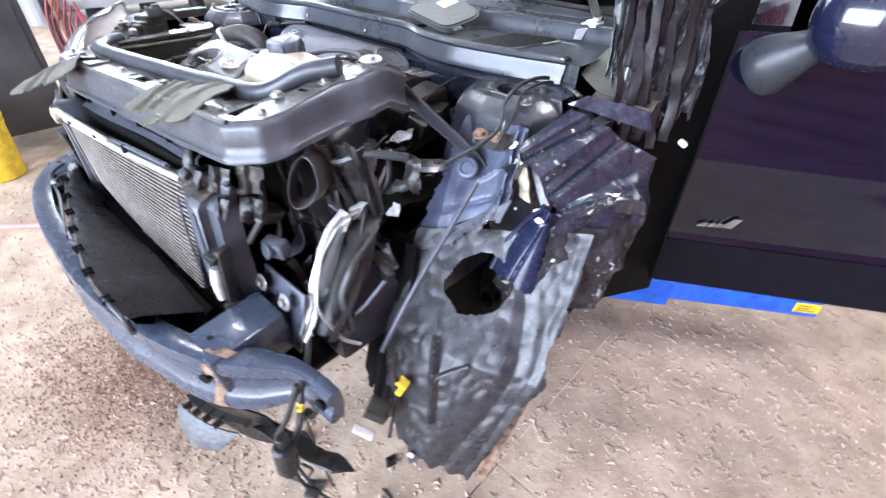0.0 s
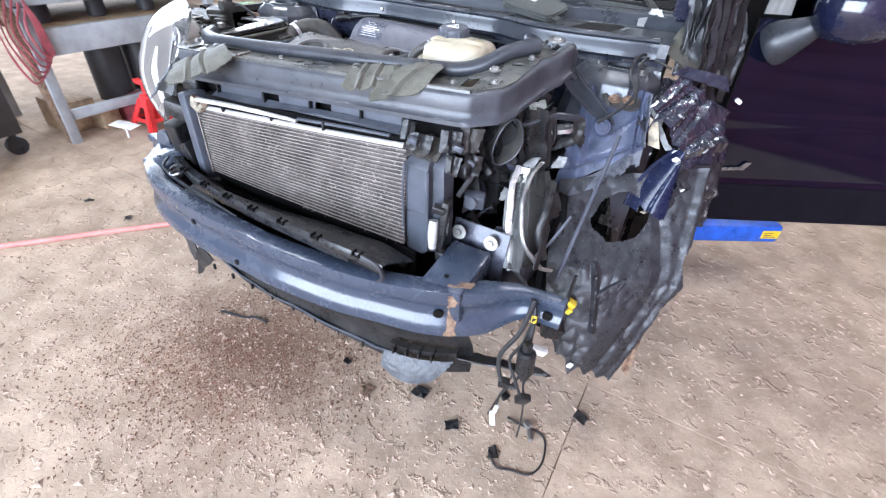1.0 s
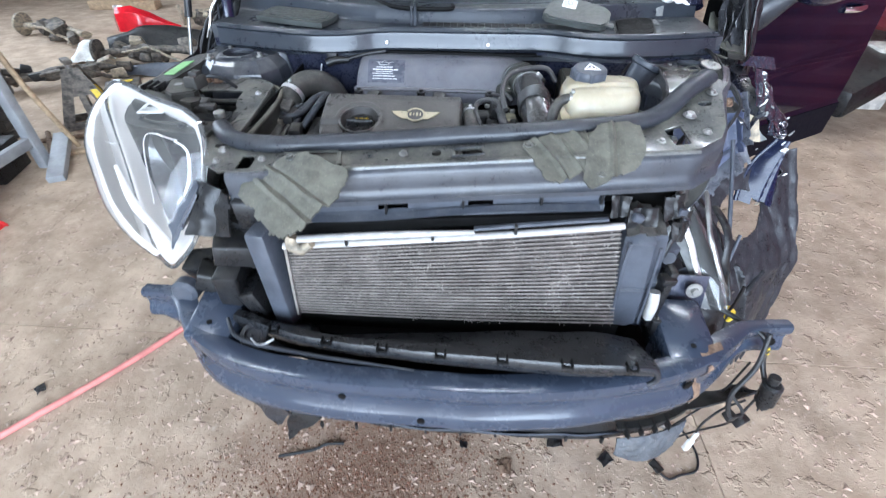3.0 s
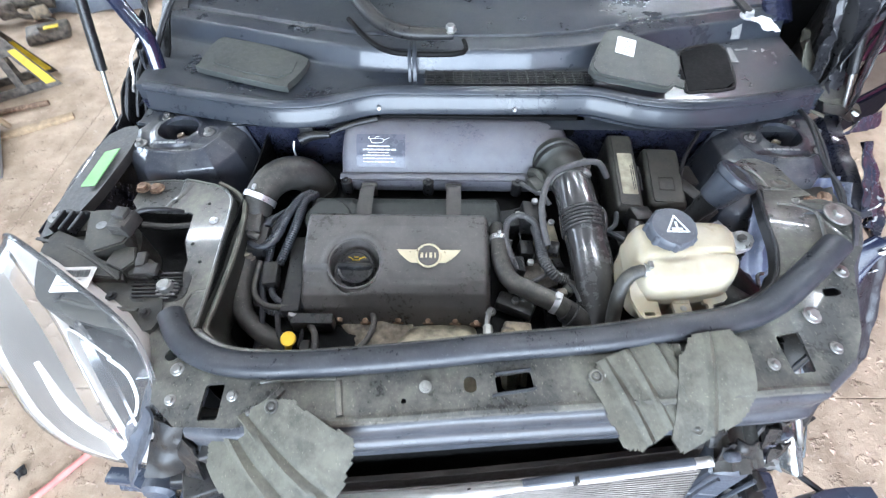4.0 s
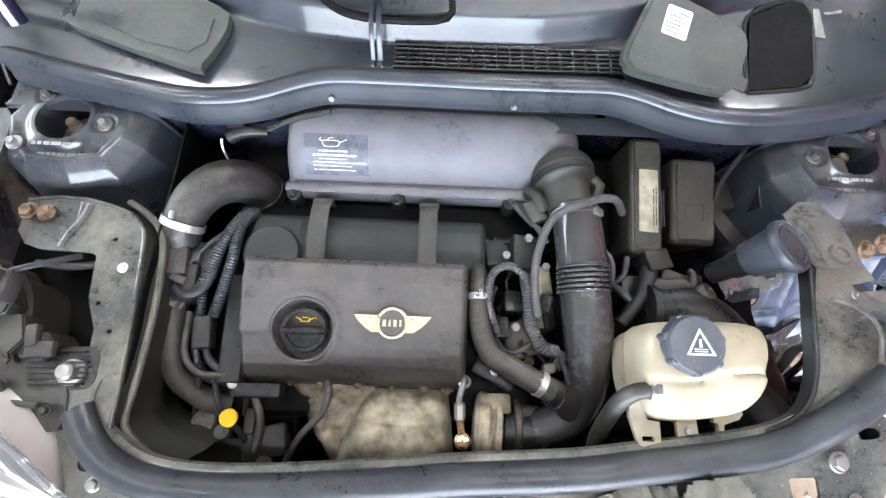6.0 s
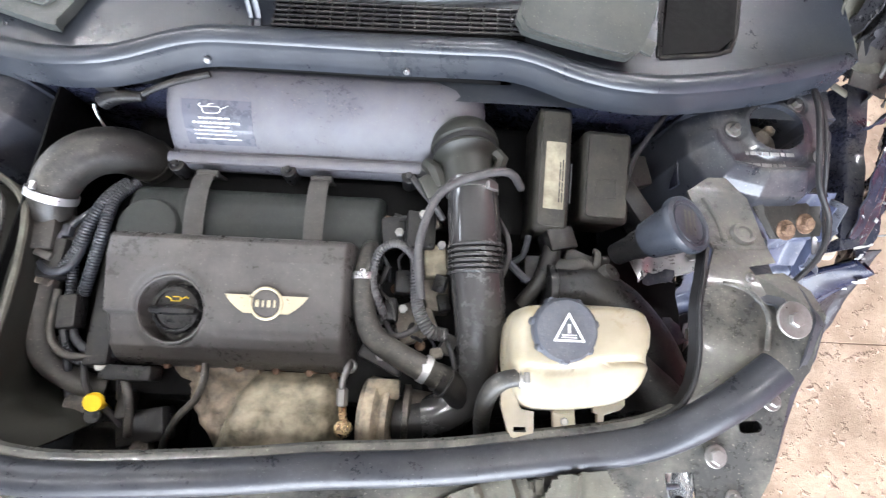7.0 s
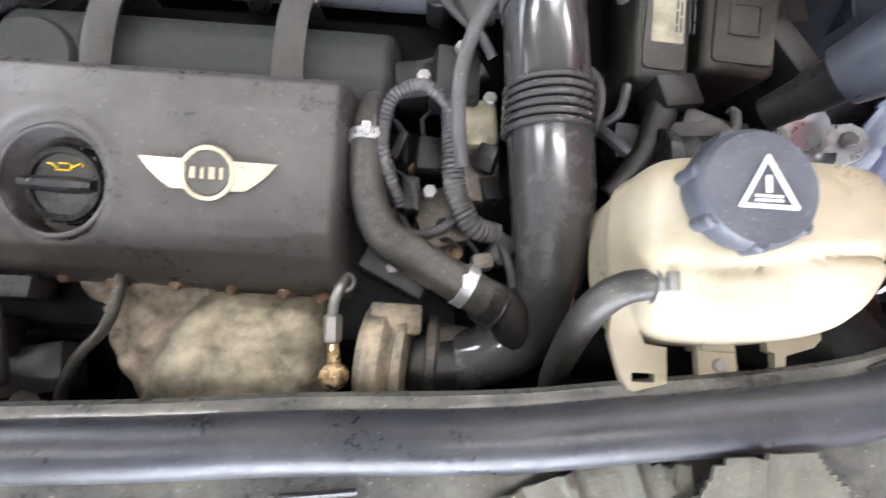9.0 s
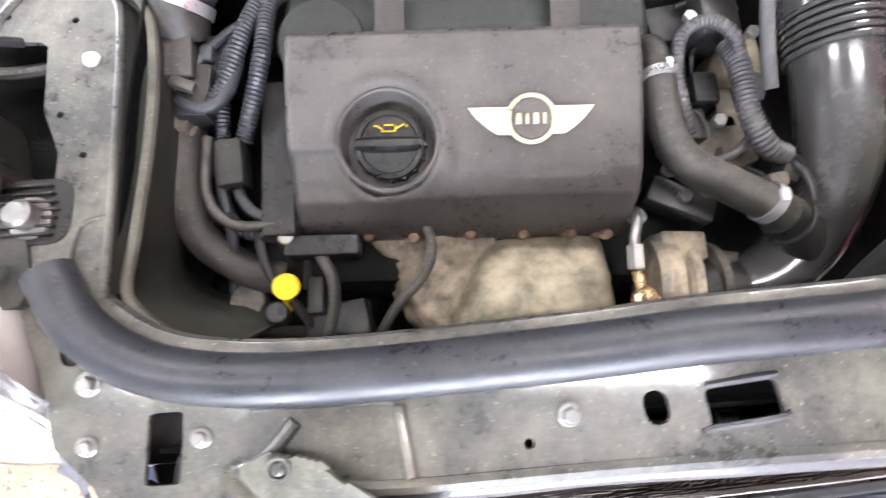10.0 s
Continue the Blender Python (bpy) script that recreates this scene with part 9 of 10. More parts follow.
# ---- the workshop ----
def floor_material():
    m = M["concrete"]
    N, L = m.node_tree.nodes, m.node_tree.links
    b = N["Principled BSDF"]
    old_link = b.inputs["Base Color"].links[0].from_socket
    co = N.new("ShaderNodeTexCoord").outputs["Object"]
    out = old_link
    for sc, lo, hi, amt, c in ((1.3, 0.52, 0.70, 0.45, (0.25, 0.17, 0.12)), (9.0, 0.54, 0.66, 0.35, (0.27, 0.19, 0.135)), (45.0, 0.61, 0.66, 0.75, (0.21, 0.145, 0.10)), (22.0, 0.60, 0.68, 0.6, (0.56, 0.46, 0.375)), (2.6, 0.56, 0.72, 0.4, (0.50, 0.42, 0.35))):
        n, r, x = N.new("ShaderNodeTexNoise"), N.new("ShaderNodeMapRange"), N.new("ShaderNodeMix")
        n.inputs["Scale"].default_value, n.inputs["Detail"].default_value, n.inputs["Roughness"].default_value = sc, 8.0, 0.68
        L.new(co, n.inputs["Vector"])
        r.inputs["From Min"].default_value, r.inputs["From Max"].default_value, r.inputs["To Max"].default_value = lo, hi, amt
        L.new(n.outputs["Fac"], r.inputs["Value"])
        x.data_type = "RGBA"
        x.inputs[7].default_value = (*c, 1)
        L.new(r.outputs["Result"], x.inputs[0]), L.new(out, x.inputs[6])
        out = x.outputs[2]
    # the dirt patch that fell from the car
    mp, ln, nn = N.new("ShaderNodeMapping"), N.new("ShaderNodeVectorMath"), N.new("ShaderNodeTexNoise")
    mp.inputs["Location"].default_value, mp.inputs["Scale"].default_value = (0.575, -0.112, 0.0), (1.7, 1.7, 0.0)
    mp.inputs["Rotation"].default_value = (0, 0, 0.5)
    ln.operation = "LENGTH"
    nn.inputs["Scale"].default_value, nn.inputs["Detail"].default_value, nn.inputs["Roughness"].default_value = 14.0, 10.0, 0.75
    L.new(co, mp.inputs["Vector"]), L.new(mp.outputs["Vector"], ln.inputs[0]), L.new(co, nn.inputs["Vector"])
    ad, rm, mx = N.new("ShaderNodeMath"), N.new("ShaderNodeMapRange"), N.new("ShaderNodeMix")
    ad.operation = "MULTIPLY_ADD"
    L.new(nn.outputs["Fac"], ad.inputs[0]), L.new(ln.outputs["Value"], ad.inputs[2])
    ad.inputs[1].default_value = 2.4
    rm.inputs["From Min"].default_value, rm.inputs["From Max"].default_value = 2.05, 1.25
    rm.inputs["To Max"].default_value = 0.68
    L.new(ad.outputs[0], rm.inputs["Value"])
    mx.data_type = "RGBA"
    mx.inputs[7].default_value = (0.17, 0.088, 0.055, 1)
    L.new(rm.outputs["Result"], mx.inputs[0]), L.new(out, mx.inputs[6])
    out = mx.outputs[2]
    L.new(out, b.inputs["Base Color"])
    n2, bp = N.new("ShaderNodeTexNoise"), N.new("ShaderNodeBump")
    n2.inputs["Scale"].default_value, n2.inputs["Detail"].default_value, n2.inputs["Roughness"].default_value = 26.0, 8.0, 0.7
    L.new(co, n2.inputs["Vector"])
    bp.inputs["Strength"].default_value, bp.inputs["Distance"].default_value = 0.42, 0.012
    first = b.inputs["Normal"].links[0].from_node
    n3, b3, vo = N.new("ShaderNodeTexNoise"), N.new("ShaderNodeBump"), N.new("ShaderNodeMapRange")
    n3.inputs["Scale"].default_value, n3.inputs["Detail"].default_value, n3.inputs["Roughness"].default_value = 17.0, 5.0, 0.55
    L.new(co, n3.inputs["Vector"]), L.new(n3.outputs["Fac"], vo.inputs["Value"])
    vo.inputs["From Min"].default_value, vo.inputs["From Max"].default_value = 0.58, 0.655
    b3.inputs["Strength"].default_value, b3.inputs["Distance"].default_value = 0.6, 0.012
    L.new(vo.outputs["Result"], b3.inputs["Height"]), L.new(b3.outputs["Normal"], bp.inputs["Normal"])
    L.new(n2.outputs["Fac"], bp.inputs["Height"]), L.new(bp.outputs["Normal"], first.inputs["Normal"])


floor_material()
bm = slab(B(), [(-7.2, -6.2), (3.85, -6.2), (3.85, 10.2), (-7.2, 10.2)], -0.007, 0.1)
ground = solo("floor", bm, "joint", "dusty cracked concrete workshop floor", "floor", kind="structure")
xs, ys = [-7.1, -5.1, -2.12, 0.86, 3.78], [-6.1, -2.3, 0.724, 3.8, 6.9, 10.1]
for i in range(4):
    for j in range(5):
        w, h = xs[i + 1] - xs[i] - 0.0012, ys[j + 1] - ys[j] - 0.004
        bm = B()
        box(bm, ((xs[i] + xs[i + 1]) / 2, (ys[j] + ys[j + 1]) / 2, -0.02), (w, h, 0.04), bev=0.0014, seg=1)
        ob = part("floor_slab", bm, "concrete", ground)
# crumbs and grit strewn over it
gv, gf = [], []
rg = random.Random(4)
shape = [V(1, 0, 0), V(-0.5, 0.86, 0), V(-0.5, -0.86, 0), V(0.1, 0.1, 0.8)]
for k in range(13000):
    if k % 3:
        x, y = rg.gauss(-0.15, 0.55), rg.gauss(0.0, 0.28)
    else:
        x, y = rg.uniform(-2.6, 2.4), rg.uniform(-0.9, 2.6)
    s = 0.0016 + 0.0065 * rg.random() ** 4
    a = rg.random() * 6.28
    base = len(gv)
    for p in shape:
        q = V(p.x * math.cos(a) - p.y * math.sin(a), p.x * math.sin(a) + p.y * math.cos(a), p.z) * s * rg.uniform(0.6, 1.2)
        gv.append((x + q.x, y + q.y, max(0, q.z) + 0.0002))
    gf += [(base, base + 1, base + 3), (base + 1, base + 2, base + 3), (base + 2, base, base + 3)]
for k in range(5200):
    x, y = rg.uniform(-2.2, 2.6), rg.uniform(-0.8, 1.9)
    s, a, base = 0.005 + 0.013 * rg.random() ** 2, rg.random() * 6.28, len(gv)
    for p in shape:
        q = V(p.x * math.cos(a) - p.y * math.sin(a), p.x * math.sin(a) + p.y * math.cos(a), p.z * 0.42) * s * rg.uniform(0.6, 1.3)
        gv.append((x + q.x, y + q.y, max(0, q.z) + 0.0002))
    gf += [(base, base + 1, base + 3), (base + 1, base + 2, base + 3), (base + 2, base, base + 3)]
me = bpy.data.meshes.new("grit")
me.from_pydata(gv, [], gf)
me.materials.append(M["gravel"])
tagged(new("grit", me), "crumbs of concrete and grit on the floor", "grit", kind="stuff")
gv, gf = [], []
for k in range(15000):
    x, y = rg.gauss(-0.28, 0.25), rg.gauss(0.13, 0.22)
    x += 0.5 * (y - 0.14)
    s, a, base = 0.0014 + 0.0050 * rg.random() ** 3, rg.random() * 6.28, len(gv)
    for p in shape:
        q = V(p.x * math.cos(a) - p.y * math.sin(a), p.x * math.sin(a) + p.y * math.cos(a), p.z * 0.8) * s
        gv.append((x + q.x, y + q.y, max(0, q.z) + 0.0002))
    gf += [(base, base + 1, base + 3), (base + 1, base + 2, base + 3), (base + 2, base, base + 3)]
me = bpy.data.meshes.new("soil")
me.from_pydata(gv, [], gf)
me.materials.append(M["soil"])
tagged(new("soil", me), "dark brown soil crumbs fallen from the bumper", "soil", kind="stuff")

# shed: corrugated walls, roof on rafters, one side open by a roller door
def corrugated(name, a, b, z0, z1, label):
    a, b = Vector(a), Vector(b)
    n = int((b - a).length / 0.05)
    side = (b - a).normalized().cross(V(0, 0, 1))
    bm = sheet(B(), lambda u, v: a.lerp(b, u) + side * 0.018 * (1 if round(u * n) % 4 < 2 else -1) + V(0, 0, z0 + (z1 - z0) * v), n, 1, 0.03)
    return solo(name, bm, "wall", label, "wall", kind="structure", smooth=0)


corrugated("wall_north", (-7, 10, 0), (3.6, 10, 0), -0.05, 4.6, "pale corrugated sheet wall")
corrugated("wall_west", (-7, -6, 0), (-7, 1.0, 0), -0.05, 4.6, "pale corrugated sheet wall")
# the gap in the west wall is added for the side fill and unseen
corrugated("wall_west_beyond_gap", (-7, 5.4, 0), (-7, 10, 0), -0.05, 4.6, "pale corrugated sheet wall")
corrugated("wall_west_sill", (-7, 1.0, 0), (-7, 5.4, 0), -0.05, 1.6, "pale corrugated sheet wall below the added gap")
corrugated("wall_west_lintel", (-7, 1.0, 0), (-7, 5.4, 0), 3.6, 4.6, "pale corrugated sheet wall over the added gap")
bm = sheet(B(), lambda u, v: V(3.62 + (0.02 if round(v * 92) % 4 < 2 else -0.01), -6 + 16 * u, -0.05 + 4.7 * v), 1, 92, 0.04)
solo("wall_east", bm, "red_wall", "dark red wall of horizontal ribbed sheet", "wall", kind="structure", smooth=0)
corrugated("wall_south_left", (-7, -6, 0), (-3.2, -6, 0), -0.05, 4.6, "pale corrugated sheet wall")
corrugated("wall_south_right", (3.42, -6, 0), (3.60, -6, 0), -0.05, 4.6, "pale corrugated sheet wall")
bm = slab(B(), [(-7.2, -6.2), (3.85, -6.2), (3.85, 10.2), (-7.2, 10.2)], 4.72, 0.06)
for k in range(6):
    box(bm, (-1.70, -5 + 2.9 * k, 4.58), (10.6, 0.12, 0.18), bev=0.01)
solo("ceiling", bm, "roof", "grey sheet roof on steel rafters", "ceiling", kind="structure")


def glow(name, color, strength):
    m = bpy.data.materials.new(name)
    m.use_nodes = True
    b = m.node_tree.nodes["Principled BSDF"]
    b.inputs["Emission Color"].default_value, b.inputs["Emission Strength"].default_value = (*color, 1), strength
    return m


M["tube_light"] = glow("lit_fluorescent_tube", (0.97, 0.97, 0.94), 88.0)
def strip_lamp(x, y, turn=0.0):
    t = thing("strip_light", (x, y, 4.3), "lit fluorescent strip light under the roof", "lamp", "strip lights")
    for nm, mm, c, s in (("housing", "grey_paint", (0, 0, 0.05), (1.5, 0.12, 0.05)), ("tube", "tube_light", (0, 0, 0.0), (1.42, 0.05, 0.04))):
        bm = box(B(), c, s, bev=0.012)
        part(nm, place(bm, pose(x, y, 4.3, 0, 0, turn)), mm, t)
    bm = B()
    cyl(bm, (x, y, 4.36), (x, y, 4.665), 0.01)
    part("hanger", bm, "grey_paint", t)


for x, y in ((-2.6, 0.2), (0.6, 0.2), (2.8, 5.6), (-2.6, 3.4), (0.6, 3.4), (2.8, 3.4)):
    strip_lamp(x, y, 0)

# pink air hose on the floor
bm = tube(B(), [(-3.2, -1.6, 0.012), (-2.3, -0.7, 0.012), (-1.70, -0.03, 0.012), (-1.45, 0.28, 0.012), (-1.22, 0.56, 0.012), (-0.95, 0.95, 0.012), (-0.5, 1.5, 0.012), (0.1, 2.0, 0.012)], 0.012, 10, 0.03)
solo("air_hose", bm, "pink", "faded red rubber air hose lying on the floor", "hose")

# lift arm under the sill
arm = thing("lift_arm", (1.15, 1.75, 0), "blue two-post lift arm with a yellow label under the car", "lift arm")
am = pose(1.089, 1.78, 0.198, 0, 0, 33)
bm = B()
box(bm, (0.06, 0, 0), (0.62, 0.09, 0.09), bev=0.008)
box(bm, (-0.34, 0.0, -0.01), (0.34, 0.12, 0.12), bev=0.008)
part("arm_beam", place(bm, am), "blue", arm)
bm = B()
box(bm, (0.32, -0.0465, 0.0), (0.09, 0.002, 0.045), bev=0.001)
part("label", place(bm, am), "yellow", arm, "yellow warning label")
bm = bars(B(), Vector((0.285, -0.0478, 0.012)), (1, 0, 0), (0, 0, 1), 0.06, 3, 0.011, 0.005, 0.0006)
part("label_print", place(bm, am), "ink", arm, "", 0)
bm = B()
cyl(bm, (-0.44, 0, 0.02), (-0.44, 0, 0.16), 0.05, n=24)
cyl(bm, (-0.44, 0, 0.16), (-0.44, 0, 0.18), 0.07, n=24)
part("lift_pad", place(bm, am), "rubber", arm)
bm = B()
box(bm, (-0.95, 0.0, -0.01), (1.0, 0.11, 0.11), bev=0.008)
cyl(bm, (-1.35, 0, -0.197), (-1.35, 0, 0.06), 0.06, n=22)
part("arm_inner", place(bm, am), "blue", arm)


# axle stands
def axle_stand(at, turn, label):
    t = thing("axle_stand", at, label, "axle stand", "axle stands")
    m = pose(*at, 0, 0, turn)
    for k in range(4):
        bm = slab(B(), [(-0.125, 0.0), (-0.070, 0.0), (-0.050, 0.055), (0.050, 0.055), (0.070, 0.0), (0.125, 0.0), (0.042, 0.215), (-0.042, 0.215)], 0.0, 0.005, [[(-0.045, 0.080), (0.045, 0.080), (0.022, 0.155), (-0.022, 0.155)]])
        place(bm, m @ pose(0, 0, 0.002, 0, 0, 90 * k) @ pose(0, -0.112, 0, 71, 0, 0))
        part("side_plate", bm, "red", t, "", 20)
    part("collar", place(lathe(B(), (0, 0, 0.195), (0, 0, 1), [(0.040, 0), (0.044, 0.003), (0.044, 0.030), (0.030, 0.036)], 20), m), "red", t)
    part("ratchet_post", place(cyl(B(), (0, 0, 0.20), (0, 0, 0.30), 0.018, n=14), m), "red", t)
    bm = slab(B(), [(-0.075, 0.005), (-0.055, -0.018), (0.055, -0.018), (0.075, 0.005), (0.060, 0.012), (0.030, 0.002), (-0.030, 0.002), (-0.060, 0.012)], 0.02, 0.04)
    part("saddle", place(bm, m @ pose(0, 0, 0.312, 90, 0, 0)), "red", t)
    part("lever", place(tube(B(), [(0.040, 0.0, 0.215), (0.085, 0, 0.20), (0.12, 0, 0.13)], 0.006, 8), m), "black", t)
    return t


axle_stand((-2.475, 1.252, 0), 3, "small red steel axle stand on the floor")
stand = thing("axle_stand", (-2.70, 2.62, 0), "black and yellow plate axle stand on the floor", "axle stand", "axle stands")
for k, yy in enumerate((-0.06, 0.06)):
    tilt = pose(-2.70, 2.62, 0.0, 0, 0, 36)
    bm = slab(B(), [(-0.20, 0.0), (0.20, 0.0), (0.05, 0.40), (-0.05, 0.40)], 0.0, 0.008, [[(-0.11, 0.05), (-0.02, 0.05), (-0.02, 0.22), (-0.05, 0.22)], [(0.02, 0.05), (0.11, 0.05), (0.05, 0.22), (0.02, 0.22)]])
    place(bm, tilt @ pose(0, yy * 1.5, 0.0, 90 + (8 if k else -8), 0, 0))
    low = min(v.co.z for v in bm.verts)
    place(bm, pose(0, 0, -low + 0.001))
    side = part("side_plate", bm, "oily", stand, "black steel side plate")
    bm = slab(B(), [(0.125, 0.03), (0.180, 0.03), (0.100, 0.25), (0.060, 0.25)], 0.006, 0.016)
    place(bm, tilt @ pose(0, yy * 1.5, 0.0, 90 + (8 if k else -8), 0, 0))
    part("painted_patch", place(bm, pose(0, 0, -low + 0.001)), "yellow_paint", side, "worn yellow paint", 0)
part("post", cyl(B(), (-2.70, 2.62, 0.18), (-2.70, 2.62, 0.44), 0.022, n=14), "steel", stand)
part("saddle", box(B(), (-2.70, 2.62, 0.44), (0.10, 0.05, 0.03), (0, 0, -38), 0.005), "oily", stand)
bm = B()
box(bm, (-2.84, 3.22, 0.04), (0.26, 0.14, 0.08), (0, 0, 30), 0.02)
box(bm, (-2.80, 3.18, 0.09), (0.10, 0.06, 0.05), (0, 0, 30), 0.01)
solo("trolley_jack", crumple(bm, 0.02, 9, 2), "oily", "low black workshop jack", "jack")
bm = box(B(), (-2.74, 3.15, 0.118), (0.09, 0.04, 0.006), (0, 0, 30), 0.002)
solo("yellow_jack_plate", bm, "yellow_paint", "yellow plate on the low jack", "plate")

# tool cabinet on castors
cab = thing("tool_cabinet", (-2.95, 0.28, 0), "dark steel tool cabinet on castors", "cabinet")
bm = box(B(), (-2.95, 0.25, 0.56), (0.62, 0.60, 0.86), bev=0.012)
part("body", bm, "cabinet", cab)
part("side_panel", box(B(), (-2.637, 0.25, 0.56), (0.012, 0.52, 0.76), bev=0.004), "cabinet", cab)
part("top_tray", box(B(), (-2.95, 0.25, 1.0), (0.64, 0.62, 0.03), bev=0.008), "cabinet", cab)
for x in (-3.2, -2.68):
    for y in (0.0, 0.5):
        bm = lathe(B(), (x - 0.02, y, 0.055), (1, 0, 0), [(0.02, 0), (0.055, 0.002), (0.055, 0.036), (0.02, 0.04)], 22)
        cyl(bm, (x, y, 0.06), (x, y, 0.13), 0.02)
        part("castor", bm, "rubber", cab, "grey rubber castor")

# steel bench, with drums, cables and junk on and below it
bench = thing("workbench", (-3.0, 1.4, 0), "grey painted two-level steel workbench", "workbench")
part("bench_top", box(B(), (-3.0, 1.43, 0.865), (0.85, 1.40, 0.12), bev=0.006), "grey_paint", bench)
part("apron", box(B(), (-2.60, 1.38, 0.605), (0.04, 1.24, 0.15), bev=0.004), "grey_paint", bench)
part("middle_shelf", box(B(), (-3.0, 1.38, 0.667), (0.76, 1.20, 0.02), bev=0.003), "wood", bench)
for x, y in ((-2.60, 0.78), (-2.60, 1.98), (-3.38, 0.78), (-3.38, 1.98)):
    part("leg", box(B(), (x, y, 0.4), (0.06, 0.06, 0.80), bev=0.005), "grey_paint", bench)
part("lower_rail", box(B(), (-2.60, 1.38, 0.175), (0.04, 1.14, 0.06), bev=0.004), "grey_paint", bench)
for y in (0.95, 1.28, 1.62):
    bm = lathe(B(), (-2.80, y, 0.678), (0, 0, 1), [(0.05, 0), (0.055, 0.004), (0.055, 0.110), (0.048, 0.120), (0.001, 0.120)], 22)
    solo("oil_can", bm, "cabinet", "dark steel can on the middle shelf of the bench", "canister", "bench canisters")
solo("carton", box(B(), (-2.78, 1.62, 0.975), (0.26, 0.20, 0.10), (0, 0, 15), 0.006), "cloth", "pale cardboard carton on the workbench", "box")
solo("timber_prop", tube(B(), [(-2.55, 2.22, 0.02), (-2.58, 2.10, 0.5), (-2.60, 2.04, 0.95)], 0.016, 6), "wood", "brown timber prop leaning on the bench", "timber")
for y, r in ((1.30, 0.115), (1.56, 0.12)):
    bm = lathe(B(), (-2.95, y, 0.0), (0, 0, 1), [(r * 0.9, 0), (r, 0.02), (r, 0.44), (r * 0.94, 0.46), (0.001, 0.46)], 26)
    solo("steel_drum", bm, "cabinet", "dark steel drum under the bench", "drum", "drums under the bench")
bm = B()
for k in range(6):
    a = k * 0.5
    tube(bm, [(-2.57, 0.70 + 0.02 * k, 0.95 - 0.03 * k), (-2.55, 0.62 + 0.03 * k, 0.7), (-2.53, 0.68 + 0.02 * k, 0.42 + 0.03 * k), (-2.55, 0.80 + 0.01 * k, 0.55), (-2.56, 0.80, 0.85)], 0.006, 8, 0.03)
solo("extension_cable", crumple(bm, 0.02, 6, 3), "dull_red", "tangled dull red extension cable hung at the bench", "cable")
part("cable_post", box(B(), (-2.62, 0.74, 0.55), (0.06, 0.06, 1.1), (4, 0, 0), 0.005), "rust", bench, "rusty upright post")
crate = thing("plastic_crate", (-3.2, 2.12, 0), "black slotted plastic crate behind the bench", "crate")
part("shell", box(B(), (-3.2, 2.12, 0.19), (0.34, 0.46, 0.38), (0, 0, 8), 0.02), "black", crate)
for k in range(5):
    for j in range(5):
        part("slot", box(B(), (-3.022 + 0.012 * 0, 1.96 + 0.078 * j, 0.06 + 0.065 * k), (0.012, 0.050, 0.040), (0, 0, 8), 0.004), "dusty_black", crate)
bat = thing("car_battery", (-2.78, 1.86, 0), "black car battery with a white label", "battery")
part("case", box(B(), (-2.78, 1.86, 0.10), (0.18, 0.28, 0.19), (0, 0, 12), 0.008), "black", bat)
part("label", box(B(), (-2.688, 1.845, 0.10), (0.004, 0.16, 0.08), (0, 0, 12), 0.001), "paper", bat)
for y in (1.78, 1.94):
    bm = B()
    cyl(bm, (-2.78, y, 0.19), (-2.78, y, 0.215), 0.012)
    part("terminal", bm, "steel", bat)
for k, (c, s, mm, lb) in enumerate([((-2.90, 0.93, 0.10), (0.30, 0.22, 0.2), "wood", "brown cardboard box"), ((-2.74, 1.06, 0.08), (0.16, 0.13, 0.16), "wood", "brown cardboard box"), ((-2.74, 1.32, 0.075), (0.15, 0.26, 0.15), "dull_red", "dull red tool box")]):
    solo("box" if k < 2 else "tool_box", box(B(), c, s, (0, 0, 12 * k), 0.01), mm, lb + " under the bench", "box")
bm = box(B(), (-2.42, 1.02, 0.09), (0.16, 0.10, 0.004), (0, 6, 20), 0.001)
cyl(bm, (-2.42, 1.02, 0), (-2.42, 1.02, 0.09), 0.008)
solo("paper_sheet_stand", bm, "paper", "white card on a small stand", "card")

# yellow bucket at the edge
bucket = thing("bucket", (-2.42, 0.05, 0), "yellow plastic bucket with a dark label on the floor", "bucket")
part("shell", lathe(B(), (-2.42, 0.05, 0.001), (0, 0, 1), [(0.001, 0), (0.125, 0), (0.130, 0.004), (0.150, 0.345), (0.158, 0.348), (0.158, 0.372), (0.152, 0.380), (0.146, 0.376), (0.124, 0.02), (0.001, 0.015)], 32), "yellow_paint", bucket)
part("rim_ring", ring(B(), (-2.42, 0.05, 0.318), (0, 0, 1), 0.151, 0.004, 36, 6), "yellow_paint", bucket)
part("label", sheet(B(), lambda u, v: V(-2.42 + (0.1375 + 0.0125 * v) * math.cos(-1.3 + 1.1 * u), 0.05 + (0.1375 + 0.0125 * v) * math.sin(-1.3 + 1.1 * u), 0.06 + 0.20 * v), 16, 4, 0.001), "cabinet", bucket, "dark worn label")
part("handle", tube(B(), [(-2.42 + 0.160 * math.cos(a), 0.05 + 0.160 * math.sin(a), 0.34 - 0.07 * math.sin(math.pi * k / 8)) for k, a in ((k, -2.6 + 2.6 * k / 8) for k in range(9))], 0.003, 6), "steel", bucket)

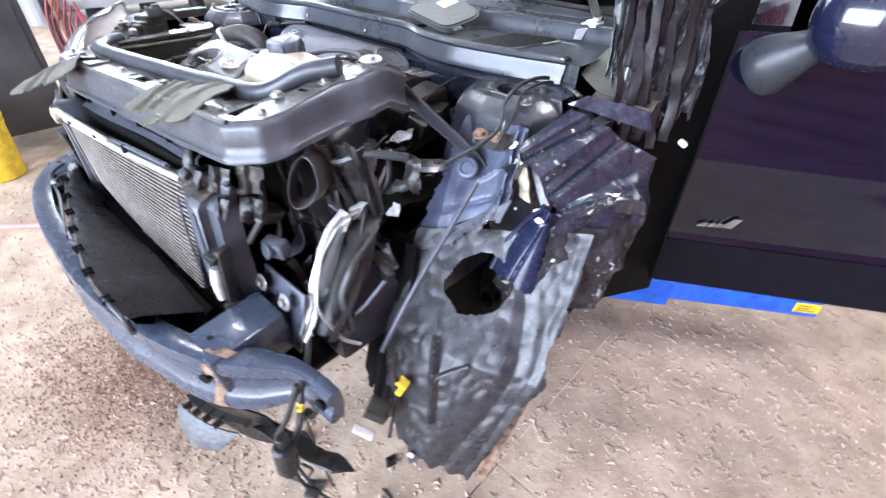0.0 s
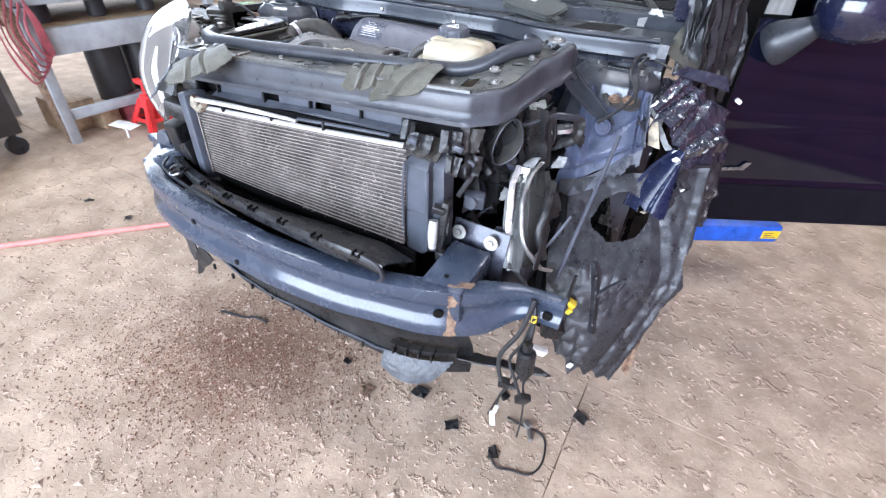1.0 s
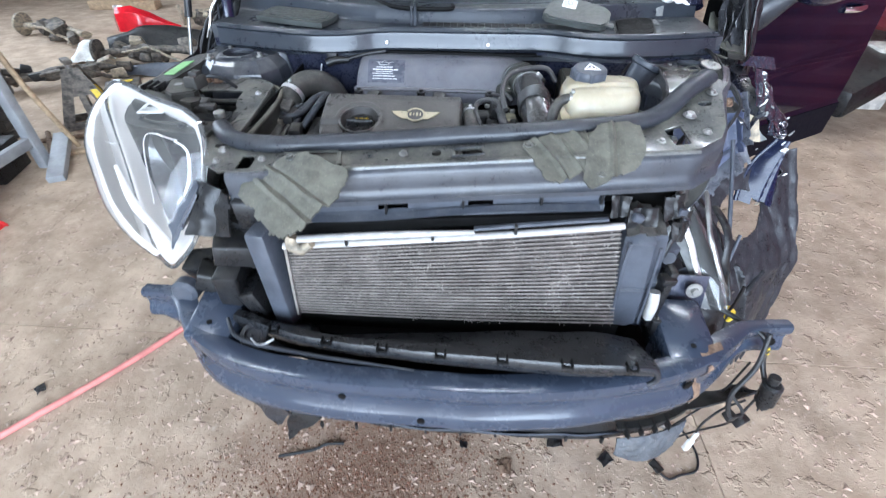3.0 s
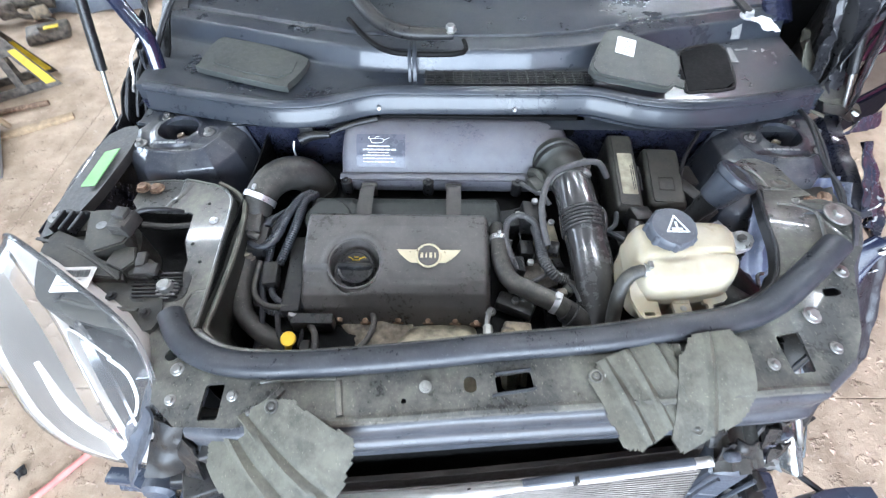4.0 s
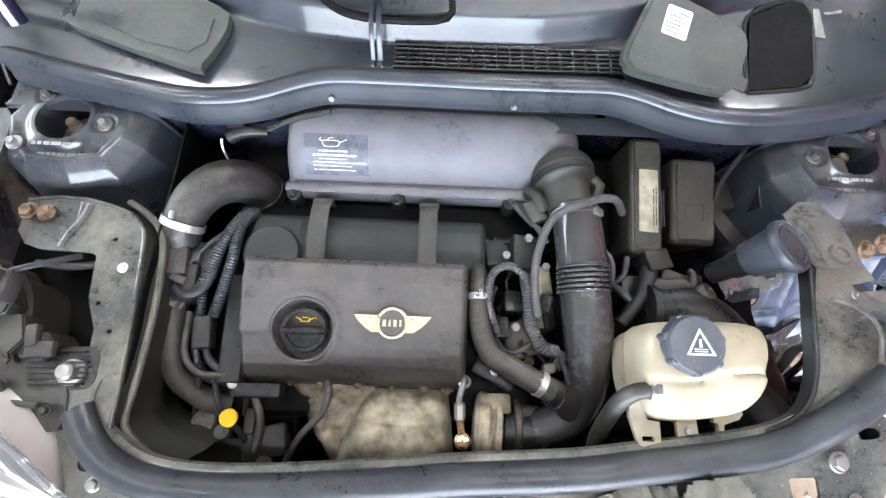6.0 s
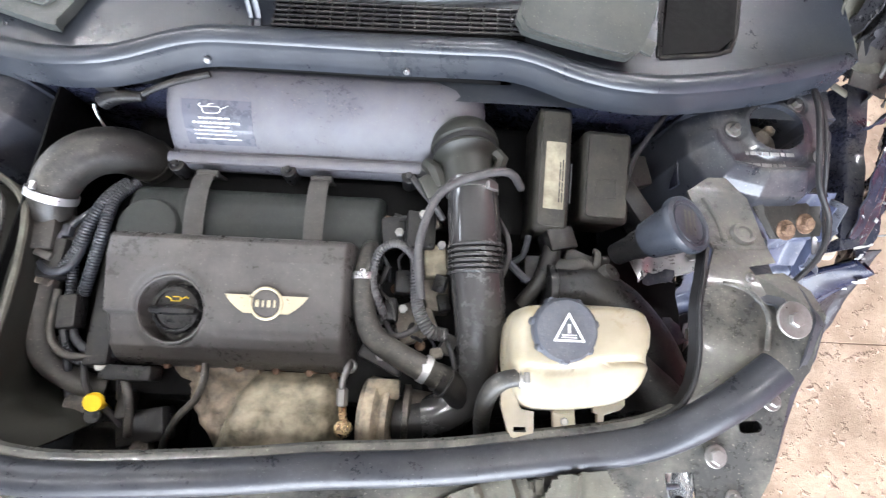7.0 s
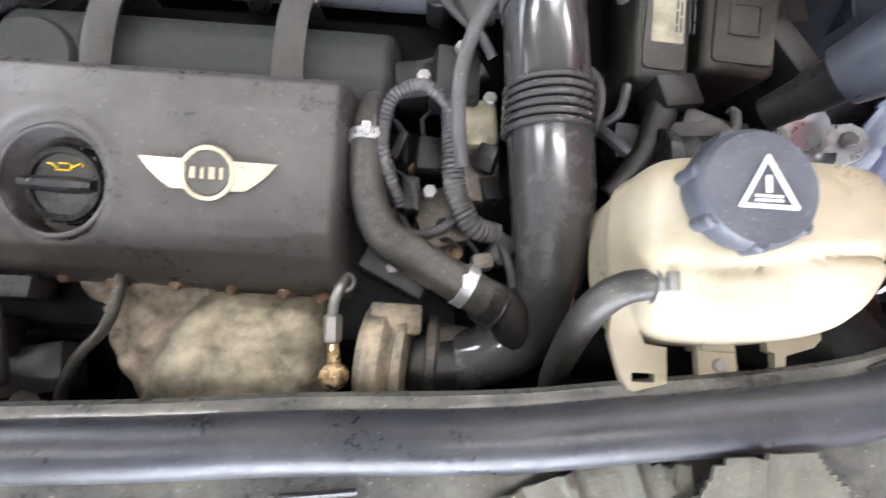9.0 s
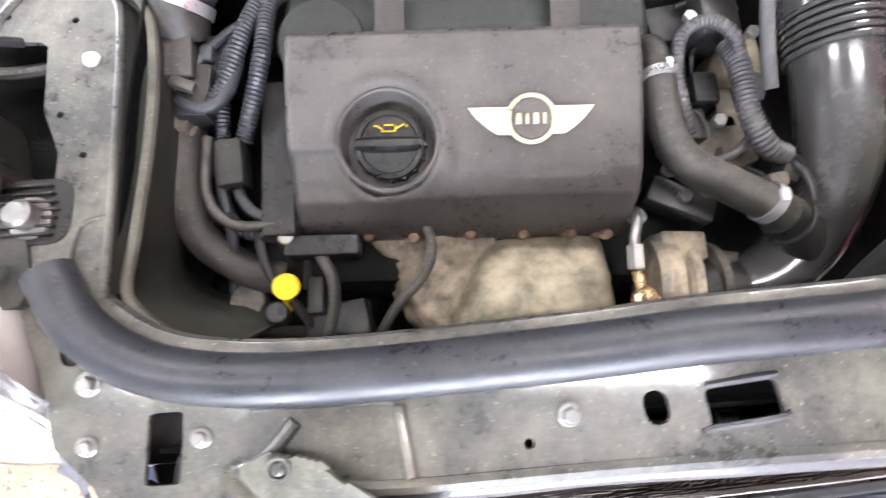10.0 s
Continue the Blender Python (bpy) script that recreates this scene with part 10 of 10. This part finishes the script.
# scattered parts across the floor behind
def axle_junk(at, turn, seed, label, name="scrap_axle"):
    r = random.Random(seed)
    made = [("shaft", tube(B(), [(-0.45, 0, 0.09), (-0.15, 0.02, 0.10), (0.2, 0, 0.11), (0.45, -0.02, 0.08)], [0.03, 0.05, 0.035, 0.045], 12))]
    for k in range(9):
        made.append(("casting", box(B(), (r.uniform(-0.42, 0.42), r.uniform(-0.10, 0.10), r.uniform(0.05, 0.15)), (r.uniform(0.06, 0.16), r.uniform(0.05, 0.14), r.uniform(0.05, 0.13)), (r.uniform(-30, 30), r.uniform(-30, 30), r.uniform(0, 90)), 0.015)))
    made.append(("hub", lathe(B(), (-0.48, 0, 0.11), (1, 0, 0), [(0.02, 0), (0.11, 0.005), (0.11, 0.03), (0.05, 0.04)], 24)))
    made.append(("hose", tube(B(), [(-0.2, -0.1, 0.12), (0.05, -0.16, 0.16), (0.25, -0.12, 0.06), (0.4, -0.2, 0.03)], 0.014, 8)))
    for q, bm in made:
        crumple(bm, 0.02, 8, seed)
    low = min(v.co.z for q, bm in made for v in bm.verts)
    t = thing(name, (at[0], at[1], 0), label, "car part")
    for q, bm in made:
        part(q, place(bm, pose(at[0], at[1], -low + 0.001, 0, 0, turn)), r.choice(("oily", "oily", "cast", "black")), t)
    return t


axle_junk((-3.35, 3.35, 0), 35, 1, "oily scrap axle with hubs on the floor")
axle_junk((-2.95, 3.9, 0), 10, 2, "oily scrap suspension arm on the floor")
axle_junk((-4.4, 4.6, 0), -15, 3, "oily gearbox parts on the floor")
axle_junk((-2.9, 5.4, 0), 40, 4, "greasy exhaust parts on the floor")
axle_junk((-4.9, 3.6, 0), 70, 5, "pile of dark scrap parts")
for k, (x, y, w, d, z, turn, mm, lb) in enumerate([(-2.70, 3.70, 0.70, 0.24, 0.08, 8, "shroud", "grey plastic bumper piece on the floor"), (-3.20, 4.42, 0.85, 0.34, 0.20, 22, "black", "black plastic undertray on the floor"), (-2.2, 5.3, 0.6, 0.25, 0.12, 30, "black", "black trim panel on the floor")]):
    bm = sheet(B(), lambda u, v: V((u - 0.5) * w, (v - 0.5) * d, 0.01 + z * math.sin(math.pi * v) * (0.5 + 0.5 * math.sin(3 * u))), 14, 10, 0.006)
    crumple(bm, 0.02, 6, k)
    low = min(v.co.z for v in bm.verts)
    solo(("bumper_cover", "car_undertray", "trim_strip")[k], place(bm, pose(x, y, -low + 0.001, 0, 0, turn)), mm, lb, "car part")
bm = loft(B(), [[V(x, -w, 0.02), V(x, -w * 0.8, h * 0.8), V(x, -w * 0.3, h), V(x, w * 0.5, h * 0.9), V(x, w, 0.02)] for x, w, h in ((-0.26, 0.05, 0.16), (-0.22, 0.11, 0.25), (-0.05, 0.13, 0.27), (0.10, 0.12, 0.20), (0.28, 0.06, 0.09), (0.40, 0.02, 0.04))])
low = min(v.co.z for v in bm.verts)
tail = thing("tail_lamp", (-3.75, 5.1, 0), "red tail lamp lying on the floor", "tail lamp")
part("red_lens", place(bm, pose(-3.75, 5.1, -low + 0.001, 0, 0, 15)), "red_lens", tail)
part("clear_lens", box(B(), (-3.95, 5.07, 0.22), (0.10, 0.04, 0.05), (0, 0, 15), 0.01), "satin", tail, "clear section of the lamp")
bm = sheet(B(), lambda u, v: V(-3.74 + 0.36 * u, 3.80 + 0.25 * v, 0.02 + 0.16 * math.sin(math.pi * u) * math.sin(math.pi * v)), 18, 14, 0.004)
solo("plastic_bag", crumple(bm, 0.035, 9, 5), "paper", "crumpled white plastic bag on the floor", "bag")
for c, w, a in (((-4.5, 6.0, 0.055), (0.85, 0.18, 0.10), 5), ((-4.3, 6.03, 0.137), (0.45, 0.14, 0.06), 25)):
    solo("timber_offcut", box(B(), c, w, (0, 0, a), 0.006), "wood", "pale timber offcut on the floor", "timber", "timber offcuts")
bm = box(B(), (-2.42, 2.22, 0.012), (0.42, 0.05, 0.022), (0, 0, 34), 0.003)
solo("timber_strip", bm, "wood", "pale timber strip on the floor", "timber")
bm = box(B(), (-2.52, 2.02, 0.05), (0.50, 0.09, 0.05), (0, 8, -62), 0.004)
solo("steel_channel", bm, "grey_paint", "grey steel channel on the floor", "steel section")
for a, b in (((-2.9, 2.25, 0.017), (-2.45, 2.45, 0.017)), ((-2.9, 2.40, 0.017), (-2.66, 2.11, 0.017))):
    solo("rusty_bar", tube(B(), [a, b], 0.016, 8), "rust", "rusty steel bar on the floor", "steel section", "rusty bars")

# dark car bits past the open door
sill = thing("scrap_car_sill", (2.95, 3.25, 0), "black plastic body section behind the door", "car part")
part("sill_panel", box(B(), (2.95, 3.25, 0.33), (1.3, 0.5, 0.20), (0, -6, 35), 0.04), "black", sill)
part("prop", tube(B(), [(2.35, 3.05, 0.02), (2.40, 3.05, 0.12), (2.5, 3.08, 0.22)], 0.03, 8), "black", sill)
part("block", box(B(), (3.25, 3.6, 0.115), (0.5, 0.3, 0.23), (0, 0, 30), 0.03), "black", sill)
bm = lathe(B(), (3.15, 3.35, 0.80), (0.6, -0.75, 0.2), [(0.30, 0), (0.33, 0.02), (0.34, 0.10), (0.33, 0.18), (0.30, 0.20)], 32, False)
bm2 = box(bm, (3.2, 3.4, 0.24), (0.25, 0.25, 0.46), bev=0.02)
solo("plastic_drum", bm2, "cloth", "cream plastic ring standing on a block", "drum")

# small debris by the bumper
for k, (x, y, s) in enumerate([(0.361, 0.35, 0.04), (0.516, 0.30, 0.035), (0.195, 0.256, 0.035), (0.675, 0.285, 0.03), (0.879, 0.562, 0.035), (0.30, 0.42, 0.03), (0.62, 0.50, 0.03), (-1.80, 0.42, 0.03), (-1.47, 0.43, 0.03), (0.06, 0.32, 0.02)]):
    bm = sheet(B(), lambda u, v: V((u - 0.5) * s * 1.3, (v - 0.5) * s, 0.004 + s * 0.25 * noise.noise(V(u * 3, v * 3, k))), 5, 5, 0.003)
    crumple(bm, 0.008, 40, k)
    low = min(v.co.z for v in bm.verts)
    solo("plastic_fragment", place(bm, pose(x, y, -low + 0.0005, 0, 0, 40 * k)), "rust" if k == 2 else "black", "small broken black plastic fragment on the floor" if k != 2 else "dry brown leaf on the floor", "debris", "floor fragments")
bm = tube(B(), [(-0.535, 0.245, 0.006), (-0.43, 0.272, 0.006), (-0.39, 0.292, 0.010), (-0.335, 0.300, 0.006)], 0.005, 6)
solo("twig_of_wire", bm, "wire", "short black stick of wire on the floor", "debris")
bm = tube(B(), [(0.663, 0.427, 0.004), (0.716, 0.425, 0.004), (0.776, 0.430, 0.004), (0.807, 0.405, 0.004), (0.821, 0.333, 0.004), (0.800, 0.280, 0.004), (0.744, 0.262, 0.004), (0.704, 0.246, 0.006), (0.680, 0.262, 0.010)], 0.0035, 6)
solo("fallen_wire", bm, "wire", "loop of black wire fallen to the floor", "wire")
bm = B()
box(bm, (0.752, 0.405, 0.010), (0.05, 0.014, 0.016), (0, 0, -60), 0.003)
box(bm, (0.735, 0.43, 0.012), (0.03, 0.02, 0.02), (0, 0, -30), 0.003)
solo("fallen_connector", bm, "steel", "silver connector fallen on the floor", "connector")
